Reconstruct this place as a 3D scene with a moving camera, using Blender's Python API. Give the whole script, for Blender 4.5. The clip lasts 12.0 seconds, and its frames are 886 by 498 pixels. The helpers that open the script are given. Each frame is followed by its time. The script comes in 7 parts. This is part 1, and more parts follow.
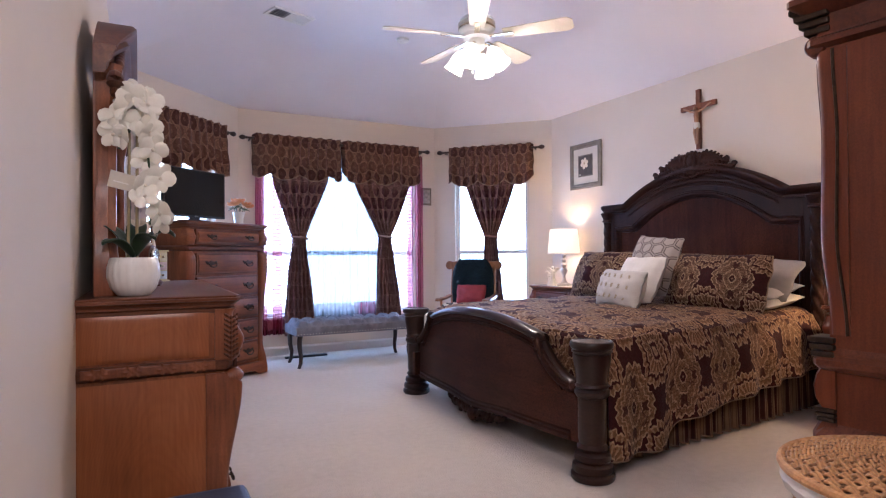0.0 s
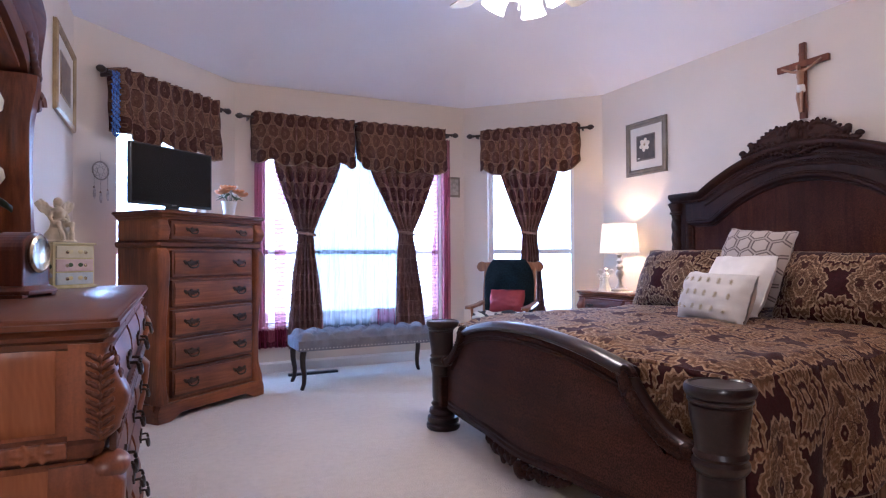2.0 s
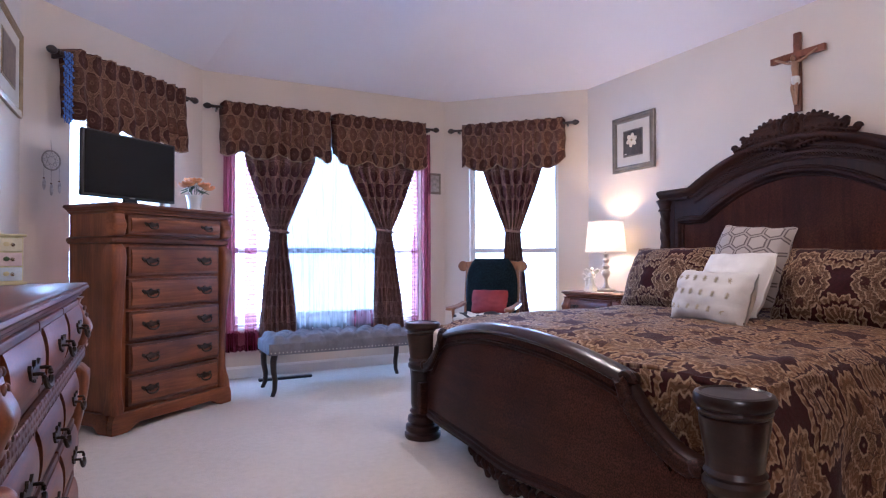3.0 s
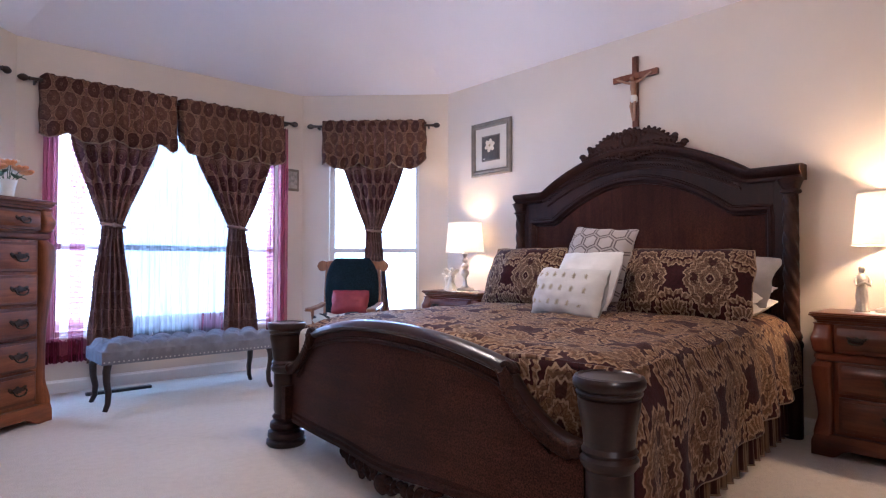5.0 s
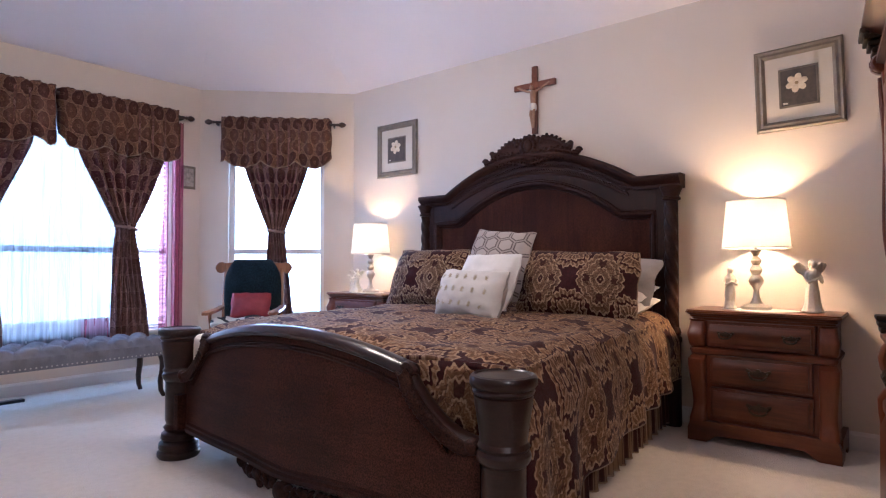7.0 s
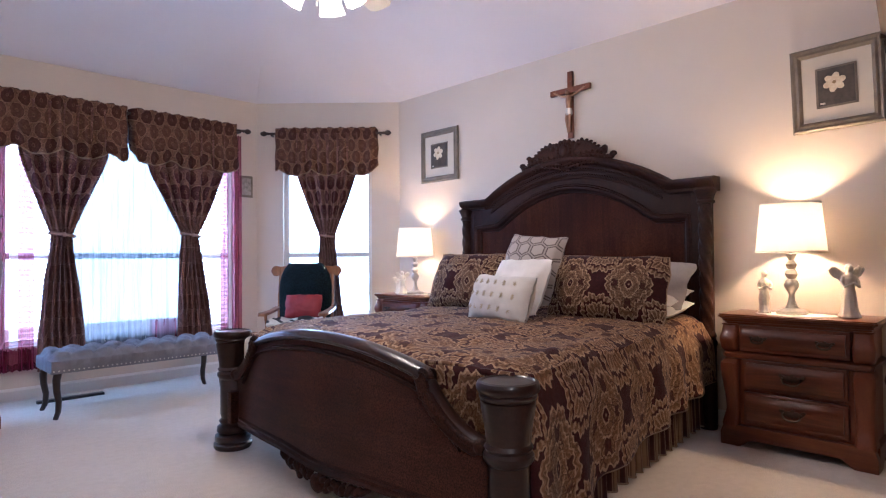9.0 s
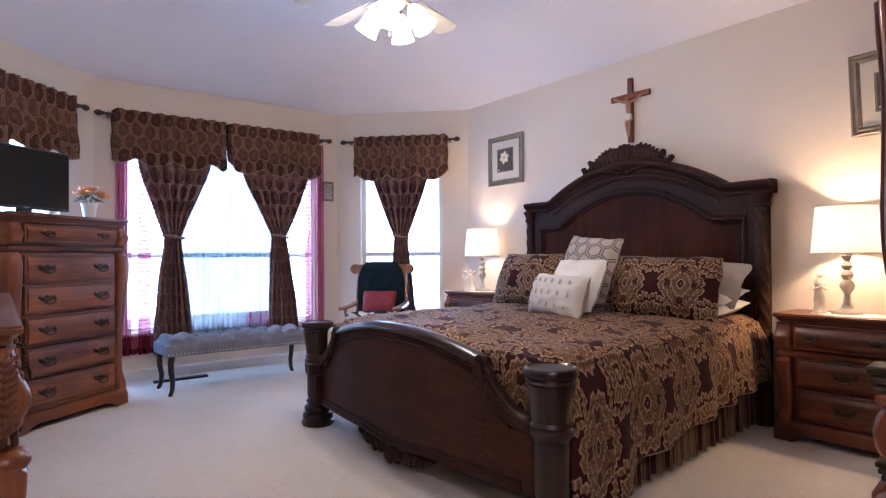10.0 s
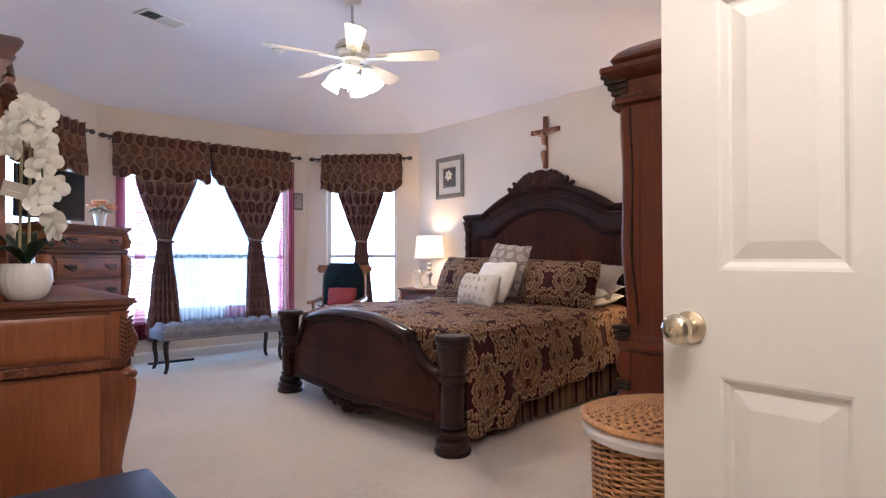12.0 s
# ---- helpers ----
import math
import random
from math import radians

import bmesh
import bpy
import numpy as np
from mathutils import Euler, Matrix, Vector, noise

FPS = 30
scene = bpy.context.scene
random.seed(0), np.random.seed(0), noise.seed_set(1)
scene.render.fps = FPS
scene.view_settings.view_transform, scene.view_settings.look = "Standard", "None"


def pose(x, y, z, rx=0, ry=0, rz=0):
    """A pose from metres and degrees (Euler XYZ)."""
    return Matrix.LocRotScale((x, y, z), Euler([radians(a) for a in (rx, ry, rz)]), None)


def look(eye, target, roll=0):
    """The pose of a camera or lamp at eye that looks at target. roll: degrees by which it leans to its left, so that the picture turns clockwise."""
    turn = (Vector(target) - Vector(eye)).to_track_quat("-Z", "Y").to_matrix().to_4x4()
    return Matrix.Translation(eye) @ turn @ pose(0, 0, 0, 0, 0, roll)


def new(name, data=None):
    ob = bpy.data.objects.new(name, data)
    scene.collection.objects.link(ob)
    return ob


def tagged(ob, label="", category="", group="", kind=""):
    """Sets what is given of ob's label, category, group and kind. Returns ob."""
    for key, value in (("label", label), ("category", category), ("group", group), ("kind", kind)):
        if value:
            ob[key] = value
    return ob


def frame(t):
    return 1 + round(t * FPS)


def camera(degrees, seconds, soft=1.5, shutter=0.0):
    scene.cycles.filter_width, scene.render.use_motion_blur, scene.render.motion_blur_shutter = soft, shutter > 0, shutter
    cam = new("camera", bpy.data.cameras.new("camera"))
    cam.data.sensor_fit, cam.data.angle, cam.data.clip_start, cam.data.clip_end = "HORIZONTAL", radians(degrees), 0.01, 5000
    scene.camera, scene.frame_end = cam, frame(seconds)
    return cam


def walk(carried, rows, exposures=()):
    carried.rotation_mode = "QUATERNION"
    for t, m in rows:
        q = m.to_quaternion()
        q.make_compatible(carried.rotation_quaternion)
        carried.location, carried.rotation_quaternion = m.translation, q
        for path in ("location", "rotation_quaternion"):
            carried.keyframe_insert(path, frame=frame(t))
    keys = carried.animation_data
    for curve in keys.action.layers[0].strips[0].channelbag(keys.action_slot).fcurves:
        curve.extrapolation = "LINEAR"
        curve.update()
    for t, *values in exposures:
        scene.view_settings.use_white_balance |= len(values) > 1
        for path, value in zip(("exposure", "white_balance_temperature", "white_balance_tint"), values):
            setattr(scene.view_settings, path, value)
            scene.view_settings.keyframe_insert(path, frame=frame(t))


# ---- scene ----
cam = camera(74.5, 12.0, soft=1.2)
PATH = [
    (0, (0.234, 0.178, 1.106), (1.157, 1.952, 1.127), -0.4),
    (0.5, (0.344, 0.471, 1.092), (1.269, 2.244, 1.116), -0.2),
    (1, (0.491, 0.719, 1.091), (1.402, 2.499, 1.116), -0.2),
    (1.5, (0.573, 0.931, 1.087), (1.442, 2.732, 1.113), -0.3),
    (2, (0.646, 1.097, 1.08), (1.492, 2.909, 1.109), -0.3),
    (2.5, (0.72, 1.206, 1.07), (1.552, 3.024, 1.102), -0.3),
    (3, (0.751, 1.311, 1.053), (1.657, 3.093, 1.088), -0.2),
    (5, (0.672, 1.424, 1.014), (2.006, 2.914, 1.062), 0.1),
    (5.5, (0.667, 1.416, 1.021), (2.063, 2.848, 1.068), 0.0),
    (6, (0.679, 1.417, 1.014), (2.123, 2.799, 1.065), 0.0),
    (6.5, (0.685, 1.406, 1.015), (2.188, 2.725, 1.067), 0.1),
    (7, (0.677, 1.389, 1.024), (2.226, 2.653, 1.073), -0.0),
    (9, (0.678, 1.155, 1.088), (2.086, 2.574, 1.122), -0.5),
    (9.5, (0.624, 1.045, 1.102), (1.922, 2.567, 1.13), -0.4),
    (10, (0.511, 0.856, 1.106), (1.727, 2.444, 1.133), -0.4),
    (10.5, (0.403, 0.598, 1.118), (1.559, 2.23, 1.143), -0.3),
    (11, (0.269, 0.354, 1.132), (1.398, 2.005, 1.158), -0.3),
    (11.5, (0.116, 0.12, 1.131), (1.264, 1.758, 1.158), -0.3),
    (12, (-0.012, -0.119, 1.126), (1.288, 1.4, 1.154), -0.1),
]
walk(cam, [(t, look(eye, target, roll)) for t, eye, target, roll in PATH], exposures=[(0.0, 0.52, 5190, 19), (2.5, 0.52, 4930, 20), (5.5, 0.52, 5020, 17), (9.5, 0.52, 5060, 16), (12.0, 0.52, 5330, 12)])

# ---- world and light ----
sky_world = bpy.data.worlds.new("sky")
scene.world = sky_world
sky_world.use_nodes = True
_wt = sky_world.node_tree
_sky = _wt.nodes.new("ShaderNodeTexSky")
_sky.sky_type, _sky.sun_disc = "NISHITA", False
_sky.sun_elevation, _sky.sun_rotation = radians(50), radians(165)
_wt.links.new(_sky.outputs[0], _wt.nodes["Background"].inputs[0])
_wt.nodes["Background"].inputs[1].default_value = 0.12


def lamp(name, kind, m, power, colour, **settings):
    data = bpy.data.lights.new(name, kind)
    data.energy, data.color = power, colour
    if kind == "AREA":
        data.shape, data.size, data.size_y = "RECTANGLE", settings["w"], settings["h"]
    elif kind == "SUN":
        data.angle = settings["angle"]
    else:
        data.shadow_soft_size = settings["radius"]
    ob = new(name, data)
    ob.matrix_world = m
    return ob


lamp("sun", "SUN", look((6, -12, 14), (2.3, 3.5, 0)), 2.5, (1.0, 0.95, 0.88), angle=radians(0.6))
DAY = (0.47, 0.71, 1.0)
BULB = (1.0, 0.62, 0.28)

# ---- mesh helpers ----


def put(name, bm, material, parent=None, label="", smooth=False, m=None, thick=0.0):
    """Links a bmesh as one mesh object."""
    bmesh.ops.recalc_face_normals(bm, faces=bm.faces)
    mesh = bpy.data.meshes.new(name)
    bm.to_mesh(mesh)
    bm.free()
    mesh.materials.append(material)
    if smooth:
        mesh.shade_smooth()
        mesh.set_sharp_from_angle(angle=radians(smooth if smooth is not True else 40))
    ob = new(name, mesh)
    if m is not None:
        ob.matrix_basis = m
    if parent is not None:
        ob.parent = parent
    if thick:
        mod = ob.modifiers.new("thickness", "SOLIDIFY")
        mod.thickness, mod.offset = thick, 0
    if label:
        ob["label"] = label
    return ob


def fuse(ob, size):
    """Melts overlapping pieces of a carving into one skin."""
    mod = ob.modifiers.new("skin", "REMESH")
    mod.mode, mod.voxel_size, mod.use_smooth_shade = "VOXEL", size, True
    return ob


def part(name, bm, material, parent, label="", smooth=False, m=None, thick=0.0):
    return put(name, bm, material, parent, label, smooth, m, thick)


def structure(ob, label, category):
    return tagged(ob, label, category, kind="structure")


def thing(name, m, label, category, group=""):
    ob = new(name)
    ob.empty_display_size = 0.1
    ob.matrix_basis = m
    return tagged(ob, label, category, group)


def box(a, b, bevel=0.0, bm=None, m=None, seg=2):
    """A box from corner a to corner b."""
    own = bmesh.new()
    c = [(p + q) / 2 for p, q in zip(a, b)]
    d = [abs(q - p) for p, q in zip(a, b)]
    bmesh.ops.create_cube(own, size=1, matrix=Matrix.Translation(c) @ Matrix.Diagonal((*d, 1)))
    if bevel:
        bmesh.ops.bevel(own, geom=own.edges[:], offset=bevel, segments=seg, profile=0.6, affect="EDGES")
    if m is not None:
        bmesh.ops.transform(own, matrix=m, verts=own.verts)
    return merge(bm, own)


def merge(bm, own):
    if bm is None:
        return own
    keep = bpy.data.meshes.new("tmp")
    own.to_mesh(keep)
    own.free()
    bm.from_mesh(keep)
    bpy.data.meshes.remove(keep)
    return bm


def loft(loops, bm=None, closed=True, caps=True):
    """Skins a row of loops with equal numbers of points."""
    own = bmesh.new()
    rings = [[own.verts.new(p) for p in loop] for loop in loops]
    n = len(rings[0])
    for a, b in zip(rings, rings[1:]):
        for i in range(n if closed else n - 1):
            j = (i + 1) % n
            own.faces.new((a[i], a[j], b[j], b[i]))
    if caps and closed:
        own.faces.new(rings[0])
        own.faces.new(rings[-1])
    return merge(bm, own)


def lathe(profile, seg=24, at=(0, 0, 0), bm=None, twist=None, square=1.0):
    """Turns (radius, height) pairs round the vertical."""
    loops = []
    for r, z in profile:
        loop = []
        for i in range(seg):
            a = 2 * math.pi * i / seg
            k = 1 + (twist(a, z) if twist else 0)
            c, s = math.cos(a), math.sin(a)
            if square != 1.0:
                c, s = math.copysign(abs(c) ** square, c), math.copysign(abs(s) ** square, s)
            loop.append((at[0] + r * k * c, at[1] + r * k * s, at[2] + z))
        loops.append(loop)
    return loft(loops, bm)


def prism(points, y0, y1, bm=None, bevel=0.0, m=None):
    """A polygon in x and z, drawn out from y0 to y1."""
    own = bmesh.new()
    a = [own.verts.new((x, y0, z)) for x, z in points]
    b = [own.verts.new((x, y1, z)) for x, z in points]
    own.faces.new(a)
    own.faces.new(b[::-1])
    n = len(points)
    for i in range(n):
        own.faces.new((a[i], b[i], b[(i + 1) % n], a[(i + 1) % n]))
    if bevel:
        bmesh.ops.recalc_face_normals(own, faces=own.faces)
        rim = [e for e in own.edges if abs(e.verts[0].co.y - e.verts[1].co.y) < 1e-6]
        bmesh.ops.bevel(own, geom=rim, offset=bevel, segments=2, profile=0.6, affect="EDGES")
    if m is not None:
        bmesh.ops.transform(own, matrix=m, verts=own.verts)
    return merge(bm, own)


def tube(points, radius, seg=8, bm=None):
    """A round rod along points; radius is a number or a function of 0..1."""
    pts = [Vector(p) for p in points]
    loops = []
    for i, p in enumerate(pts):
        ahead = (pts[min(i + 1, len(pts) - 1)] - pts[max(i - 1, 0)]).normalized()
        side = ahead.cross((0, 0, 1) if abs(ahead.z) < 0.9 else (1, 0, 0)).normalized()
        up = side.cross(ahead)
        r = radius(i / (len(pts) - 1)) if callable(radius) else radius
        loops.append([p + r * (math.cos(2 * math.pi * k / seg) * side + math.sin(2 * math.pi * k / seg) * up) for k in range(seg)])
    return loft(loops, bm)


def blob(at, size, bm=None, turn=(0, 0, 0), sub=2):
    own = bmesh.new()
    bmesh.ops.create_icosphere(own, subdivisions=sub, radius=1, matrix=Matrix.Translation(at) @ Euler([radians(a) for a in turn]).to_matrix().to_4x4() @ Matrix.Diagonal((*size, 1)))
    return merge(bm, own)


def sheet(nu, nv, place, size=(1, 1), bm=None):
    """A cloth of nu by nv cells: place(u, v) for u and v from 0 to 1; its UV map is in metres of cloth."""
    own = bmesh.new()
    grid = [[own.verts.new(place(i / nu, j / nv)) for j in range(nv + 1)] for i in range(nu + 1)]
    uv = own.loops.layers.uv.new("UVMap")
    for i in range(nu):
        for j in range(nv):
            f = own.faces.new((grid[i][j], grid[i + 1][j], grid[i + 1][j + 1], grid[i][j + 1]))
            for loop, (a, b) in zip(f.loops, ((i, j), (i + 1, j), (i + 1, j + 1), (i, j + 1))):
                loop[uv].uv = (a / nu * size[0], b / nv * size[1])
    return merge(bm, own)


def smoothstep(a, b, x):
    k = min(max((x - a) / (b - a), 0), 1)
    return k * k * (3 - 2 * k)


# ---- materials ----


def shader(name, base, rough=0.5, metal=0.0, spec=0.5):
    mat = bpy.data.materials.new(name)
    mat.use_nodes = True
    b = mat.node_tree.nodes["Principled BSDF"]
    b.inputs["Base Color"].default_value = (*base, 1)
    b.inputs["Roughness"].default_value, b.inputs["Metallic"].default_value = rough, metal
    b.inputs["Specular IOR Level"].default_value = spec
    return mat, mat.node_tree, b


def node(tree, kind, **values):
    n = tree.nodes.new("ShaderNode" + kind)
    for key, v in values.items():
        if key in n.inputs:
            n.inputs[key].default_value = v
    return n


def coords(tree, scale=(1, 1, 1), source="Object", turn=(0, 0, 0)):
    c, m = tree.nodes.new("ShaderNodeTexCoord"), tree.nodes.new("ShaderNodeMapping")
    m.inputs["Scale"].default_value = scale
    m.inputs["Rotation"].default_value = [radians(a) for a in turn]
    tree.links.new(c.outputs[source], m.inputs[0])
    return m.outputs[0]


def ramp(tree, value, stops, ease="LINEAR"):
    r = tree.nodes.new("ShaderNodeValToRGB")
    r.color_ramp.interpolation = ease
    while len(r.color_ramp.elements) < len(stops):
        r.color_ramp.elements.new(0.5)
    for e, (at, colour) in zip(r.color_ramp.elements, stops):
        e.position, e.color = at, (*colour, 1)
    tree.links.new(value, r.inputs[0])
    return r.outputs[0]


def mathn(tree, op, a, b=None):
    n = tree.nodes.new("ShaderNodeMath")
    n.operation = op
    for i, v in enumerate((a, b)):
        if v is None:
            continue
        if isinstance(v, (int, float)):
            n.inputs[i].default_value = v
        else:
            tree.links.new(v, n.inputs[i])
    return n.outputs[0]


def bump(tree, bsdf, height, strength, distance):
    n = node(tree, "Bump", Strength=strength, Distance=distance)
    tree.links.new(height, n.inputs["Height"])
    tree.links.new(n.outputs[0], bsdf.inputs["Normal"])
    return n


def noisy(name, colours, scale, rough=0.6, fine=80.0, relief=0.3, depth=0.003, metal=0.0, spec=0.5, stretch=(1, 1, 1)):
    """A plain surface with two scales of variation and fine relief."""
    mat, t, b = shader(name, colours[0], rough, metal, spec)
    p = coords(t, stretch)
    large = node(t, "TexNoise", Scale=scale, Detail=4.0)
    small = node(t, "TexNoise", Scale=fine, Detail=3.0)
    for n in (large, small):
        t.links.new(p, n.inputs["Vector"])
    both = mathn(t, "ADD", mathn(t, "MULTIPLY", large.outputs[0], 0.7), mathn(t, "MULTIPLY", small.outputs[0], 0.3))
    t.links.new(ramp(t, both, [(0.35, colours[0]), (0.65, colours[1])]), b.inputs["Base Color"])
    bump(t, b, small.outputs[0], relief, depth)
    return mat


def wood(name, dark, mid, light, rough=0.35, axis="z", scale=1.0, coat=0.25, pores=0.10, mottle=0.09, sheen_spec=0.32):
    """Stained, lacquered wood with long grain along one axis."""
    mat, t, b = shader(name, mid, rough)
    squeeze = {"x": (0.7, 9, 9), "y": (9, 0.7, 9), "z": (9, 9, 0.7)}[axis]
    p = coords(t, [s * scale for s in squeeze])
    c = t.nodes.new("ShaderNodeTexCoord")
    info = t.nodes.new("ShaderNodeObjectInfo")
    shift = t.nodes.new("ShaderNodeVectorMath")
    shift.operation = "ADD"
    t.links.new(p, shift.inputs[0])
    wide = t.nodes.new("ShaderNodeVectorMath")
    wide.operation = "SCALE"
    wide.inputs[0].default_value = (7, 3, 5)
    t.links.new(info.outputs["Random"], wide.inputs["Scale"])
    t.links.new(wide.outputs[0], shift.inputs[1])
    big = node(t, "TexNoise", Scale=0.9, Detail=3.0, Distortion=1.2)
    fine = node(t, "TexNoise", Scale=11.0, Detail=5.0)
    cloud = node(t, "TexNoise", Scale=2.5, Detail=3.0)
    t.links.new(shift.outputs[0], big.inputs["Vector"])
    t.links.new(shift.outputs[0], fine.inputs["Vector"])
    t.links.new(c.outputs["Object"], cloud.inputs["Vector"])
    rings = mathn(t, "SINE", mathn(t, "MULTIPLY", big.outputs[0], 24.0))
    mix = mathn(t, "ADD", mathn(t, "MULTIPLY", rings, 0.05), mathn(t, "ADD", mathn(t, "MULTIPLY", fine.outputs[0], 0.32), mathn(t, "MULTIPLY", cloud.outputs[0], 0.68)))
    fleck = node(t, "TexNoise", Scale=190.0, Detail=4.0)
    t.links.new(c.outputs["Object"], fleck.inputs["Vector"])
    stain = t.nodes.new("ShaderNodeMix")
    stain.data_type, stain.blend_type = "RGBA", "MULTIPLY"
    stain.inputs["Factor"].default_value = 1.0
    t.links.new(ramp(t, mix, [(0.32, dark), (0.5, mid), (0.68, light)]), stain.inputs["A"])
    t.links.new(ramp(t, fleck.outputs[0], [(0.36, (1 - mottle,) * 3), (0.62, (1 + mottle,) * 3)]), stain.inputs["B"])
    t.links.new(stain.outputs["Result"], b.inputs["Base Color"])
    t.links.new(mathn(t, "ADD", mathn(t, "MULTIPLY", fine.outputs[0], 0.1), rough - 0.05), b.inputs["Roughness"])
    b.inputs["Specular IOR Level"].default_value = sheen_spec
    b.inputs["Coat Weight"].default_value, b.inputs["Coat Roughness"].default_value = coat, 0.15
    bump(t, b, fine.outputs[0], pores, 0.002)
    return mat


def mixed(t, f, a, b2):
    """Mixes two colours by a factor; each may be a tuple or a socket."""
    m = t.nodes.new("ShaderNodeMix")
    m.data_type = "RGBA"
    for k, c in (("Factor", f), ("A", a), ("B", b2)):
        if isinstance(c, tuple):
            m.inputs[k].default_value = (*c, 1)
        elif isinstance(c, (int, float)):
            m.inputs[k].default_value = c
        else:
            t.links.new(c, m.inputs[k])
    return m.outputs["Result"]


def woven(t, b, colour, weave, relief):
    """Adds the thread's tone and relief to a woven colour."""
    thread = node(t, "TexNoise", Scale=weave, Detail=1.0)
    t.links.new(coords(t, (1, 0.35, 1), "UV"), thread.inputs["Vector"])
    dust = node(t, "TexNoise", Scale=60.0, Detail=4.0)
    t.links.new(coords(t, (1, 1, 1), "UV"), dust.inputs["Vector"])
    tone = t.nodes.new("ShaderNodeMix")
    tone.data_type, tone.blend_type = "RGBA", "MULTIPLY"
    tone.inputs["Factor"].default_value = 1.0
    t.links.new(colour, tone.inputs["A"])
    t.links.new(ramp(t, mathn(t, "MULTIPLY", mathn(t, "ADD", thread.outputs[0], dust.outputs[0]), 0.5), [(0.35, (0.5, 0.5, 0.5)), (0.65, (1.2, 1.2, 1.2))]), tone.inputs["B"])
    t.links.new(tone.outputs["Result"], b.inputs["Base Color"])
    bump(t, b, mathn(t, "ADD", relief, mathn(t, "MULTIPLY", thread.outputs[0], 0.8)), 0.3, 0.002)


def staggered(t, x, y, shift, squeeze, point=0.0):
    """Distance from, angle round and offset in the nearest cell of a brick lattice."""
    u, v = mathn(t, "ADD", x, shift), mathn(t, "ADD", y, shift)
    u, v = mathn(t, "SUBTRACT", u, mathn(t, "ROUND", u)), mathn(t, "SUBTRACT", v, mathn(t, "ROUND", v))
    v = mathn(t, "MULTIPLY", v, squeeze)
    r = mathn(t, "SQRT", mathn(t, "ADD", mathn(t, "MULTIPLY", u, u), mathn(t, "MULTIPLY", v, v)))
    angle = mathn(t, "ARCTAN2", u, v)
    if point:
        r = mathn(t, "MULTIPLY", r, mathn(t, "ADD", mathn(t, "MULTIPLY", mathn(t, "COSINE", mathn(t, "MULTIPLY", angle, 2.0)), -point), 1.0))
    return r, angle, v


